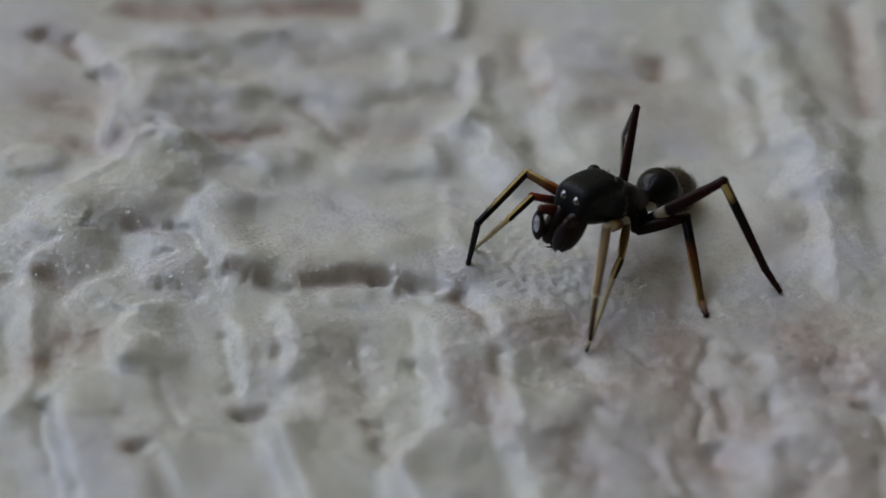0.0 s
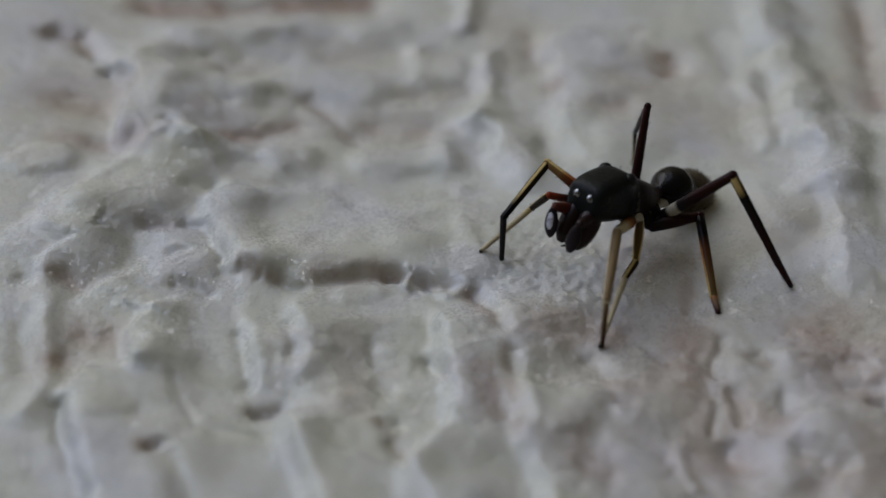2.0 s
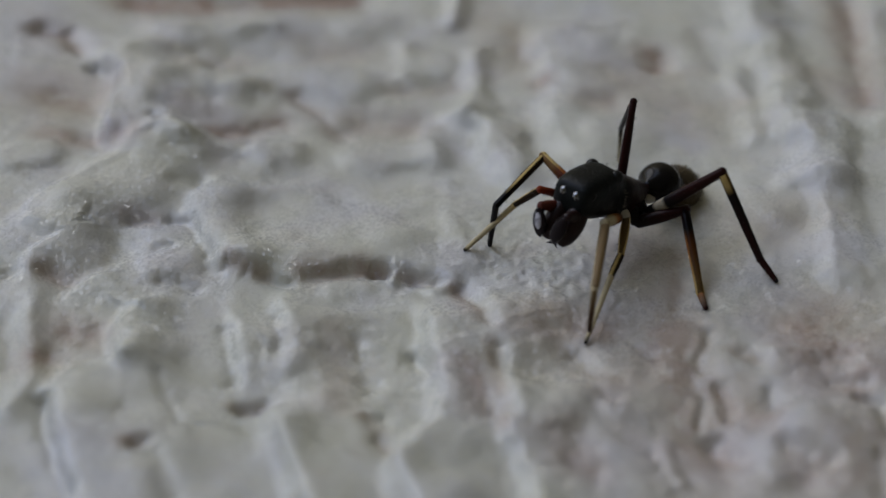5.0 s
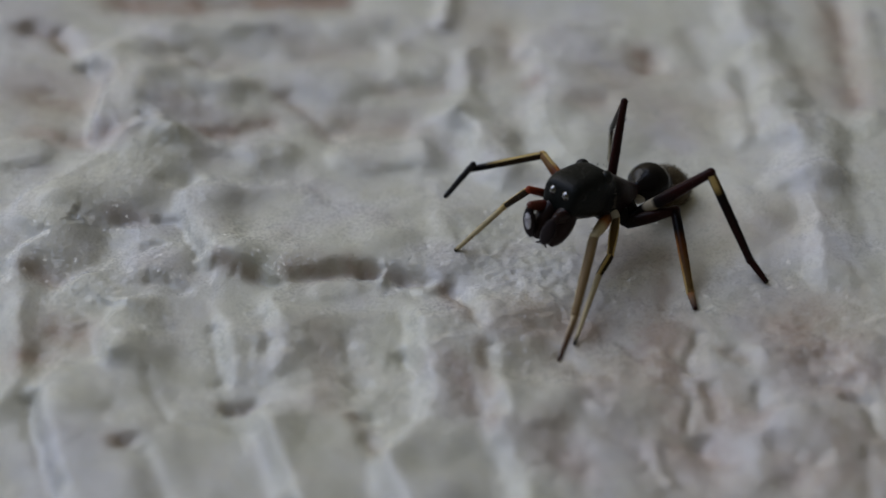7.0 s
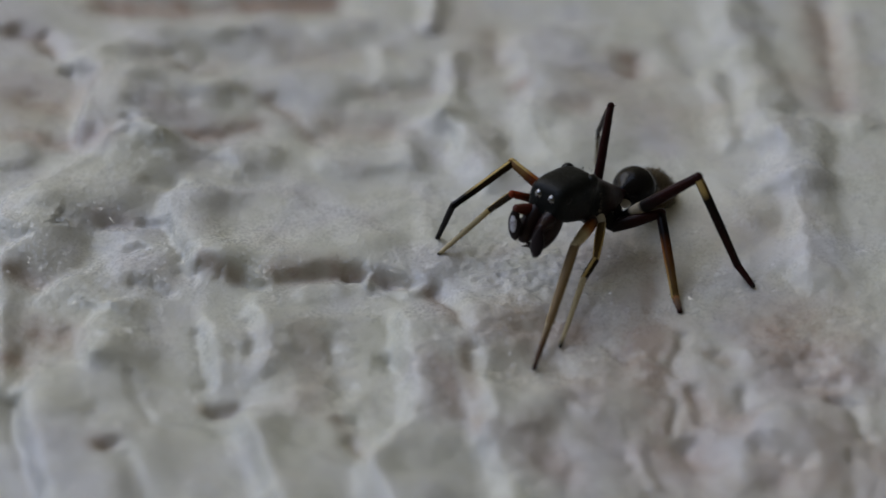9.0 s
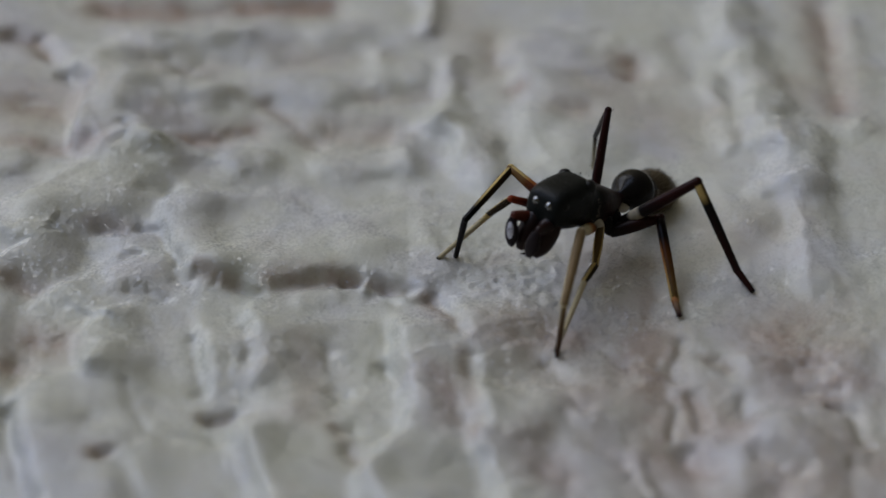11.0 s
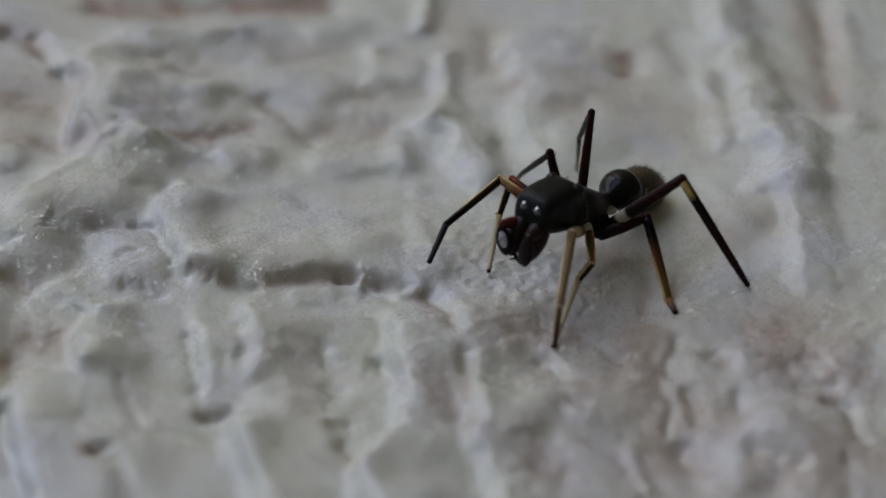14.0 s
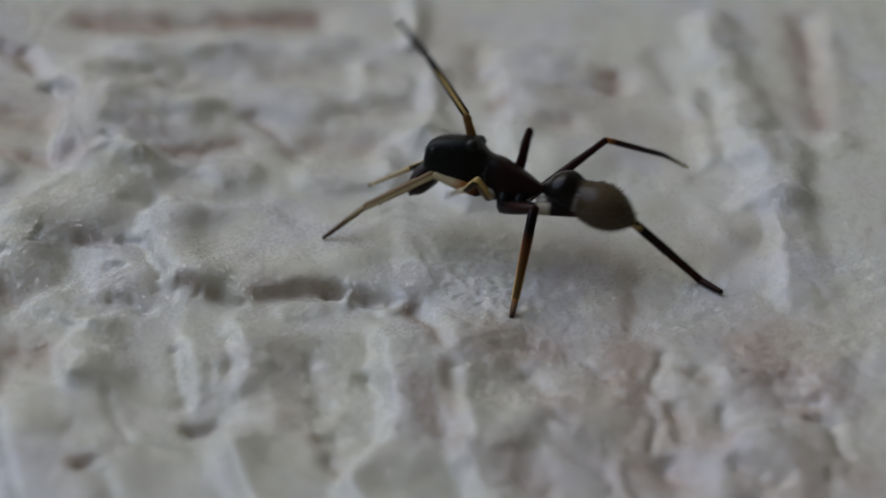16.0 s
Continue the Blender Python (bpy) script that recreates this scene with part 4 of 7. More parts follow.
    walk(LEG['R1'][1], [
        (0, pose(-0.000000, -0.000000, 0.002135, 82.03, -18.35, -19.43)), (0.5, pose(-0.000000, -0.000000, 0.002107, 85.90, -19.30, -19.89)),
        (1, pose(0.000000, 0.000000, 0.002100, 91.40, -17.79, -20.14)), (1.5, pose(0.000000, -0.000000, 0.002086, 90.80, -25.01, -26.13)),
        (2, pose(0.000000, 0.000000, 0.002093, 96.12, -19.34, -24.87)), (2.5, pose(0.000000, 0.000000, 0.002105, 98.25, -17.19, -22.88)),
        (3, pose(0.000000, 0.000000, 0.002093, 102.51, -13.95, -21.93)), (3.5, pose(-0.000000, 0.000000, 0.002089, 105.84, -11.75, -22.51)),
        (4, pose(0.000000, 0.000000, 0.002091, 107.49, -13.27, -21.39)), (4.5, pose(0.000000, 0.000000, 0.002082, 105.04, -14.53, -23.30)),
        (5, pose(0.000000, 0.000000, 0.002076, 102.99, -12.84, -23.29)), (7.5, pose(0.000000, 0.000000, 0.002099, 55.14, -12.12, -32.66)),
        (8, pose(-0.000000, 0.000000, 0.002097, 57.78, -20.01, -34.59)), (8.5, pose(-0.000000, 0.000000, 0.002104, 75.74, -22.57, -23.38)),
        (9, pose(0.000000, 0.000000, 0.002080, 82.19, -25.59, -23.53)), (11.5, pose(0.000000, -0.000000, 0.002087, 101.34, -23.44, -24.16)),
        (12, pose(0.000000, -0.000000, 0.002073, 101.48, -26.13, -28.98)), (12.5, pose(-0.000000, -0.000000, 0.002205, 44.61, -13.68, 2.36)),
        (13, pose(0.000000, 0.000000, 0.002205, 51.33, -6.23, 7.60)), (13.25, pose(0.000000, 0.000000, 0.002149, 37.82, -39.35, -3.51)),
        (13.5, pose(0.000000, 0.000000, 0.002093, 22.88, -73.91, -7.02)), (14, pose(-0.000000, 0.000000, 0.002093, 91.18, -33.52, -31.06)),
        (14.5, pose(-0.000000, 0.000000, 0.002205, 32.90, -50.83, -12.16)), (14.8, pose(0.000000, -0.000000, 0.002122, 38.18, -72.52, -39.14)),
        (14.9, pose(0.000000, 0.000000, 0.002118, 57.29, -79.79, -86.79)), (15, pose(0.000000, 0.000000, 0.002113, 104.89, -79.11, -162.73)),
        (15.1, pose(0.000000, 0.000000, 0.002087, 52.40, -59.87, -89.87)), (15.2, pose(0.000000, 0.000000, 0.002061, 53.33, -34.98, -67.90)),
        (15.5, pose(-0.000000, 0.000000, 0.002183, 51.63, -63.21, -58.49)), (15.8, pose(0.000000, -0.000000, 0.002205, 30.84, -70.81, -62.44)),
        (15.9, pose(0.000000, 0.000000, 0.002205, 29.82, -51.65, -78.81)), (16, pose(-0.000000, 0.000000, 0.002205, 22.75, -33.19, -91.24)),
    ])
    walk(LEG['R1'][2], [
        (0, pose(-0.000789, -0.001958, 0.002416, 100.38, -19.46, -77.93)), (0.5, pose(-0.000775, -0.001993, 0.002252, 106.97, -17.69, -80.21)),
        (1, pose(-0.000723, -0.002019, 0.002051, 106.75, -14.00, -81.03)), (1.5, pose(-0.000936, -0.001937, 0.002059, 113.74, -14.05, -93.03)),
        (2, pose(-0.000830, -0.001972, 0.001876, 114.77, -10.12, -87.38)), (2.5, pose(-0.000741, -0.001990, 0.001811, 114.40, -8.87, -85.08)),
        (3, pose(-0.000681, -0.001991, 0.001641, 114.10, -6.86, -82.99)), (3.5, pose(-0.000684, -0.001962, 0.001513, 117.12, -6.32, -79.40)),
        (4, pose(-0.000611, -0.001967, 0.001461, 114.06, -4.57, -84.22)), (4.5, pose(-0.000697, -0.001973, 0.001539, 111.41, -1.61, -88.07)),
        (5, pose(-0.000737, -0.001985, 0.001600, 105.16, 1.91, -86.95)), (7.5, pose(-0.001167, -0.001343, 0.003298, 90.47, 15.61, -53.53)),
        (8, pose(-0.001350, -0.001269, 0.003170, 89.05, 7.33, -53.88)), (8.5, pose(-0.001008, -0.001821, 0.002590, 88.75, 1.31, -76.07)),
        (9, pose(-0.000976, -0.001921, 0.002346, 90.14, -2.67, -84.83)), (11.5, pose(-0.000712, -0.001999, 0.001698, 102.16, 0.22, -83.71)),
        (12, pose(-0.000896, -0.002025, 0.001671, 104.25, 3.32, -68.03)), (12.5, pose(-0.000304, -0.001547, 0.003715, 81.34, -22.46, -28.32)),
        (13, pose(0.000081, -0.001762, 0.003603, 75.41, -23.27, -43.19)), (13.25, pose(-0.001193, -0.001291, 0.003505, 85.62, -36.55, -40.63)),
        (13.5, pose(-0.002028, -0.000608, 0.002652, 97.44, -50.01, -41.11)), (14, pose(-0.001088, -0.001853, 0.002056, 119.13, -14.48, -37.91)),
        (14.5, pose(-0.001654, -0.000867, 0.003373, 82.53, -29.54, -22.88)), (14.8, pose(-0.002086, -0.000013, 0.002629, 108.90, -51.62, -71.65)),
        (14.9, pose(-0.001863, 0.001037, 0.002323, 85.39, -52.30, -89.17)), (15, pose(-0.001128, 0.001812, 0.002009, 61.71, -57.28, -105.85)),
        (15.1, pose(-0.001732, 0.001148, 0.002756, 73.47, -37.95, -80.97)), (15.2, pose(-0.001944, 0.000034, 0.003152, 91.22, -23.66, -56.48)),
        (15.5, pose(-0.002117, 0.000139, 0.002802, 64.20, -45.86, -64.88)), (15.8, pose(-0.001858, 0.001079, 0.002837, 106.07, -65.55, -114.85)),
        (15.9, pose(-0.001392, 0.001282, 0.003414, 61.10, -40.59, -98.72)), (16, pose(-0.000846, 0.001155, 0.003942, 33.05, -14.86, -106.44)),
    ])
    walk(LEG['R2'][0], [
        (0, pose(0.001400, -0.000550, -0.000480, 79.66, -76.32, 59.20)), (0.5, pose(0.001400, -0.000550, -0.000480, 59.24, -74.10, 92.19)),
        (1, pose(0.001400, -0.000550, -0.000480, 56.99, -73.52, 96.37)), (1.5, pose(0.001400, -0.000550, -0.000480, 60.64, -71.81, 89.11)),
        (2, pose(0.001400, -0.000550, -0.000480, 61.18, -72.21, 88.82)), (2.5, pose(0.001400, -0.000550, -0.000480, 58.95, -71.28, 91.47)),
        (3, pose(0.001400, -0.000550, -0.000480, 50.88, -72.65, 107.22)), (3.5, pose(0.001400, -0.000550, -0.000480, 48.57, -69.67, 108.98)),
        (4, pose(0.001400, -0.000550, -0.000480, 47.96, -68.65, 110.98)), (4.5, pose(0.001400, -0.000550, -0.000480, 50.25, -68.45, 105.83)),
        (5, pose(0.001400, -0.000550, -0.000480, 49.50, -70.67, 105.92)), (7.5, pose(0.001400, -0.000550, -0.000480, 50.00, -71.76, 105.21)),
        (8, pose(0.001400, -0.000550, -0.000480, 49.62, -72.28, 105.32)), (8.5, pose(0.001400, -0.000550, -0.000480, 53.95, -72.86, 97.34)),
        (9, pose(0.001400, -0.000550, -0.000480, 55.21, -72.92, 95.87)), (11.5, pose(0.001400, -0.000550, -0.000480, 44.86, -68.73, 108.04)),
        (12, pose(0.001400, -0.000550, -0.000480, 37.98, -56.80, 109.99)), (12.5, pose(0.001400, -0.000550, -0.000480, 21.41, -59.54, 122.55)),
        (13, pose(0.001400, -0.000550, -0.000480, 22.35, -60.99, 117.85)), (13.5, pose(0.001400, -0.000550, -0.000480, -48.60, -65.74, 126.83)),
        (14, pose(0.001400, -0.000550, -0.000480, -47.95, -69.64, 137.87)), (14.5, pose(0.001400, -0.000550, -0.000480, -23.01, -50.73, 114.05)),
        (14.8, pose(0.001400, -0.000550, -0.000480, -29.30, -59.97, 134.61)), (15, pose(0.001400, -0.000550, -0.000480, -29.28, -58.78, 134.50)),
        (15.2, pose(0.001400, -0.000550, -0.000480, -23.76, -67.49, 128.75)), (15.5, pose(0.001400, -0.000550, -0.000480, 104.36, -82.42, 28.56)),
        (15.8, pose(0.001400, -0.000550, -0.000480, 138.40, -83.07, 18.89)), (16, pose(0.001400, -0.000550, -0.000480, 17.21, -71.57, 167.78)),
    ])
    walk(LEG['R2'][1], [
        (0, pose(0.000000, 0.000000, 0.001884, 54.19, -16.75, -4.85)), (0.25, pose(0.000000, 0.000000, 0.001904, 4.60, -49.79, 5.22)),
        (0.5, pose(0.000000, 0.000000, 0.001923, -84.69, -53.78, 61.34)), (1, pose(0.000000, -0.000000, 0.001918, -91.63, -52.48, 63.69)),
        (1.5, pose(-0.000000, 0.000000, 0.001932, -91.38, -54.35, 59.70)), (2, pose(0.000000, 0.000000, 0.001931, -91.27, -53.76, 58.68)),
        (2.5, pose(0.000000, -0.000000, 0.001931, -86.48, -53.97, 56.03)), (3, pose(0.000000, -0.000000, 0.001912, -87.08, -50.41, 61.81)),
        (3.5, pose(-0.000000, 0.000000, 0.001927, -70.20, -49.68, 60.99)), (4, pose(0.000000, -0.000000, 0.001918, -76.30, -49.37, 59.73)),
        (4.5, pose(-0.000000, 0.000000, 0.001916, -82.93, -50.36, 59.48)), (5, pose(-0.000000, 0.000000, 0.001916, -81.66, -50.92, 56.54)),
        (7.5, pose(0.000000, 0.000000, 0.001917, -84.56, -51.10, 59.23)), (8, pose(-0.000000, 0.000000, 0.001917, -74.69, -50.24, 54.75)),
        (8.5, pose(0.000000, -0.000000, 0.001921, -79.76, -52.57, 55.17)), (9, pose(0.000000, -0.000000, 0.001920, -79.40, -52.25, 54.87)),
        (11.5, pose(0.000000, 0.000000, 0.001917, -86.28, -52.62, 59.27)), (12, pose(0.000000, -0.000000, 0.001983, -87.38, -59.60, 66.29)),
        (12.5, pose(0.000000, 0.000000, 0.001926, -98.62, -67.17, 71.80)), (13, pose(0.000000, 0.000000, 0.001921, -34.10, -69.68, 69.95)),
        (13.5, pose(-0.000000, 0.000000, 0.001824, 140.14, -44.20, -74.48)), (14, pose(-0.000000, 0.000000, 0.001924, 123.52, -43.91, -96.11)),
        (14.25, pose(0.000000, 0.000000, 0.001922, 94.34, -44.18, -71.53)), (14.5, pose(0.000000, 0.000000, 0.001920, 68.92, -36.23, -50.86)),
        (14.8, pose(0.000000, -0.000000, 0.001888, 85.20, -32.69, -42.67)), (15, pose(0.000000, 0.000000, 0.001880, 85.26, -33.43, -43.74)),
        (15.2, pose(0.000000, 0.000000, 0.001899, 75.05, -30.82, -39.12)), (15.5, pose(0.000000, -0.000000, 0.001982, -0.95, -37.74, -13.65)),
        (15.8, pose(0.000000, 0.000000, 0.001916, -12.37, -45.43, -11.18)), (16, pose(0.000000, 0.000000, 0.001918, -13.23, -55.99, -11.72)),
    ])
    walk(LEG['R2'][2], [
        (0, pose(-0.000263, -0.000882, 0.002506, -61.41, -52.42, 46.86)), (0.25, pose(-0.000837, -0.000166, 0.002621, -47.54, -48.16, 52.57)),
        (0.5, pose(-0.001018, 0.000461, 0.001984, -34.07, -44.88, 59.19)), (1, pose(-0.000994, 0.000520, 0.001899, -38.50, -44.79, 63.04)),
        (1.5, pose(-0.000953, 0.000582, 0.001916, -30.09, -47.69, 60.28)), (2, pose(-0.000944, 0.000598, 0.001916, -29.63, -46.59, 59.68)),
        (2.5, pose(-0.000956, 0.000577, 0.001971, -30.75, -46.82, 60.10)), (3, pose(-0.001013, 0.000492, 0.001949, -47.95, -42.60, 66.58)),
        (3.5, pose(-0.001052, 0.000256, 0.002171, -62.24, -42.17, 67.66)), (4, pose(-0.001043, 0.000375, 0.002091, -59.20, -42.99, 70.50)),
        (4.5, pose(-0.001015, 0.000474, 0.002005, -49.51, -44.38, 68.36)), (5, pose(-0.000998, 0.000508, 0.002018, -47.94, -45.89, 68.61)),
        (7.5, pose(-0.001003, 0.000501, 0.001984, -46.10, -45.76, 67.75)), (8, pose(-0.001016, 0.000439, 0.002106, -48.59, -46.49, 68.88)),
        (8.5, pose(-0.000996, 0.000500, 0.002043, -37.10, -47.51, 63.07)), (9, pose(-0.000996, 0.000501, 0.002046, -35.87, -47.18, 62.56)),
        (11.5, pose(-0.000993, 0.000523, 0.001961, -46.77, -46.40, 66.48)), (12, pose(-0.000999, 0.000392, 0.002007, -90.49, -53.14, 82.45)),
        (12.5, pose(-0.001003, 0.000492, 0.001860, -87.56, -63.21, 111.49)), (13, pose(-0.000902, -0.000611, 0.002249, -117.65, -66.80, 102.32)),
        (13.5, pose(-0.000568, -0.000823, 0.001165, 92.75, -51.93, -113.07)), (14, pose(-0.000964, -0.000324, 0.001483, 165.45, -49.34, -120.29)),
        (14.25, pose(-0.001052, -0.000414, 0.001861, 110.57, -43.12, -103.75)), (14.5, pose(-0.000991, -0.000490, 0.002255, 65.71, -30.40, -100.45)),
        (14.8, pose(-0.000823, -0.000815, 0.001970, 63.24, -27.22, -95.28)), (15, pose(-0.000856, -0.000816, 0.001961, 65.78, -26.31, -96.63)),
        (15.2, pose(-0.000803, -0.000751, 0.002148, 58.60, -31.43, -92.70)), (15.5, pose(-0.000672, 0.000182, 0.002881, 28.05, -64.65, -68.97)),
        (15.8, pose(-0.000722, 0.000389, 0.002688, 17.40, -49.35, -55.97)), (16, pose(-0.000838, 0.000437, 0.002532, 31.38, -54.33, -65.46)),
    ])
    walk(LEG['R3'][0], [
        (0, pose(0.000950, -0.000620, -0.000660, -8.33, -40.97, -144.44)), (0.5, pose(0.000950, -0.000620, -0.000660, -8.09, -41.64, -144.17)),
        (1, pose(0.000950, -0.000620, -0.000660, -7.68, -42.30, -144.41)), (1.5, pose(0.000950, -0.000620, -0.000660, -7.33, -42.44, -146.91)),
        (2, pose(0.000950, -0.000620, -0.000660, -7.26, -42.84, -146.88)), (2.5, pose(0.000950, -0.000620, -0.000660, -7.03, -43.32, -147.07)),
        (3, pose(0.000950, -0.000620, -0.000660, -8.53, -41.31, -143.65)), (3.5, pose(0.000950, -0.000620, -0.000660, -7.32, -42.84, -146.82)),
        (4, pose(0.000950, -0.000620, -0.000660, -7.36, -42.28, -146.54)), (4.5, pose(0.000950, -0.000620, -0.000660, -6.48, -43.17, -148.36)),
        (5, pose(0.000950, -0.000620, -0.000660, -7.12, -42.23, -146.19)), (7.5, pose(0.000950, -0.000620, -0.000660, -7.88, -41.45, -145.54)),
        (8, pose(0.000950, -0.000620, -0.000660, -7.68, -41.32, -145.56)), (8.5, pose(0.000950, -0.000620, -0.000660, -7.57, -42.22, -145.78)),
        (9, pose(0.000950, -0.000620, -0.000660, -7.29, -42.80, -146.10)), (11.5, pose(0.000950, -0.000620, -0.000660, -5.94, -43.67, -148.27)),
        (12, pose(0.000950, -0.000620, -0.000660, -0.93, -16.99, -157.56)), (12.5, pose(0.000950, -0.000620, -0.000660, -12.36, -8.21, -153.52)),
        (13, pose(0.000950, -0.000620, -0.000660, -1.25, -6.13, -155.96)), (13.5, pose(0.000950, -0.000620, -0.000660, -17.74, -14.33, -153.85)),
        (14, pose(0.000950, -0.000620, -0.000660, -19.72, -10.15, -154.35)), (14.5, pose(0.000950, -0.000620, -0.000660, -10.13, -7.19, -152.39)),
        (14.8, pose(0.000950, -0.000620, -0.000660, 8.07, -9.44, -135.75)), (15, pose(0.000950, -0.000620, -0.000660, 8.11, -10.30, -134.67)),
        (15.2, pose(0.000950, -0.000620, -0.000660, 1.06, 4.19, -140.07)), (15.5, pose(0.000950, -0.000620, -0.000660, -6.39, 26.53, -144.98)),
        (15.8, pose(0.000950, -0.000620, -0.000660, -3.41, 29.39, -121.12)), (16, pose(0.000950, -0.000620, -0.000660, 3.87, -0.82, -93.25)),
    ])
    walk(LEG['R3'][1], [
        (0, pose(-0.000000, 0.000000, 0.002065, -177.08, -22.99, 4.57)), (0.5, pose(-0.000000, 0.000000, 0.002080, -177.55, -22.29, 4.67)),
        (1, pose(0.000000, 0.000000, 0.002085, -178.80, -21.51, 5.05)), (1.5, pose(-0.000000, -0.000000, 0.002083, -175.52, -23.44, 3.93)),
        (2, pose(-0.000000, 0.000000, 0.002084, -175.64, -22.67, 3.96)), (2.5, pose(-0.000000, -0.000000, 0.002089, -174.87, -22.42, 3.65)),
        (3, pose(0.000000, -0.000000, 0.002086, -178.17, -22.00, 4.85)), (3.5, pose(0.000000, -0.000000, 0.002087, -176.61, -21.15, 4.33)),
        (4, pose(0.000000, 0.000000, 0.002089, -175.78, -22.20, 4.08)), (4.5, pose(-0.000000, 0.000000, 0.002089, -174.73, -22.05, 3.68)),
        (5, pose(0.000000, -0.000000, 0.002088, -176.59, -22.09, 4.42)), (7.5, pose(0.000000, -0.000000, 0.002084, -176.54, -22.57, 4.46)),
        (8, pose(-0.000000, -0.000000, 0.002083, -176.91, -22.27, 4.63)), (8.5, pose(0.000000, -0.000000, 0.002086, -176.15, -22.52, 4.39)),
        (9, pose(0.000000, -0.000000, 0.002087, -176.17, -21.92, 4.39)), (11.5, pose(-0.000000, -0.000000, 0.002093, -174.76, -20.52, 3.95)),
        (12, pose(-0.000000, -0.000000, 0.002104, -162.28, -47.57, 5.45)), (12.5, pose(0.000000, 0.000000, 0.002096, -142.06, -52.47, 0.05)),
        (13, pose(0.000000, -0.000000, 0.002089, -148.52, -64.83, 3.92)), (13.5, pose(-0.000000, 0.000000, 0.002084, -137.88, -42.86, -2.74)),
        (14, pose(0.000000, 0.000000, 0.002054, -136.79, -45.57, -3.19)), (14.5, pose(-0.000000, 0.000000, 0.002052, -138.07, -53.74, -1.12)),
        (14.8, pose(0.000000, 0.000000, 0.002191, 161.72, -50.39, 30.32)), (15, pose(-0.000000, 0.000000, 0.002168, 161.93, -49.21, 30.17)),
        (15.2, pose(0.000000, 0.000000, 0.002195, 147.00, -67.76, 42.79)), (15.5, pose(-0.000000, -0.000000, 0.002011, 40.46, -65.71, 160.62)),
        (15.8, pose(-0.000000, 0.000000, 0.002103, 60.34, -64.15, 147.74)), (16, pose(-0.000000, 0.000000, 0.002126, 163.75, -65.14, 32.57)),
    ])
    walk(LEG['R3'][2], [
        (0, pose(0.000845, 0.000180, 0.000046, -174.78, -12.35, 9.78)), (0.5, pose(0.000817, 0.000160, 0.000062, -174.99, -11.66, 9.81)),
        (1, pose(0.000791, 0.000116, 0.000059, -176.05, -10.85, 9.99)), (1.5, pose(0.000851, 0.000229, 0.000089, -173.12, -13.07, 9.47)),
        (2, pose(0.000824, 0.000223, 0.000080, -173.13, -12.33, 9.46)), (2.5, pose(0.000812, 0.000247, 0.000086, -172.32, -12.16, 9.29)),
        (3, pose(0.000807, 0.000138, 0.000067, -175.46, -11.40, 9.90)), (3.5, pose(0.000772, 0.000188, 0.000060, -173.88, -10.75, 9.62)),
        (4, pose(0.000806, 0.000218, 0.000081, -173.16, -11.87, 9.50)), (4.5, pose(0.000798, 0.000252, 0.000081, -172.16, -11.80, 9.29)),
        (5, pose(0.000804, 0.000192, 0.000076, -173.91, -11.68, 9.67)), (7.5, pose(0.000822, 0.000196, 0.000076, -173.95, -12.04, 9.70)),
        (8, pose(0.000813, 0.000184, 0.000069, -174.28, -11.68, 9.78)), (8.5, pose(0.000818, 0.000209, 0.000079, -173.56, -12.11, 9.64)),
        (9, pose(0.000797, 0.000207, 0.000071, -173.50, -11.49, 9.64)), (11.5, pose(0.000742, 0.000250, 0.000070, -171.93, -10.53, 9.37)),
        (12, pose(0.001453, 0.000801, 0.000712, -167.65, -41.14, 11.23)), (12.5, pose(0.001356, 0.001335, 0.001053, -143.74, -53.73, 0.17)),
        (13, pose(0.001595, 0.001246, 0.001301, -147.82, -48.80, 22.53)), (13.5, pose(0.001166, 0.001404, 0.000901, -144.53, -36.78, 10.47)),
        (14, pose(0.001220, 0.001432, 0.000938, -149.03, -51.94, 1.26)), (14.5, pose(0.001341, 0.001435, 0.001090, -152.85, -58.79, 6.87)),
        (14.8, pose(0.001677, 0.000209, 0.000906, 159.21, -37.60, 32.36)), (15, pose(0.001658, 0.000199, 0.000845, 158.46, -38.24, 33.13)),
        (15.2, pose(0.002003, 0.000272, 0.001518, 156.57, -46.78, 34.36)), (15.5, pose(0.001868, 0.000820, 0.002683, 110.01, -69.80, 80.21)),
        (15.8, pose(0.001829, 0.001082, 0.002572, 105.49, -64.96, 84.63)), (16, pose(0.001909, 0.000503, 0.001254, 161.25, -46.17, 32.05)),
    ])
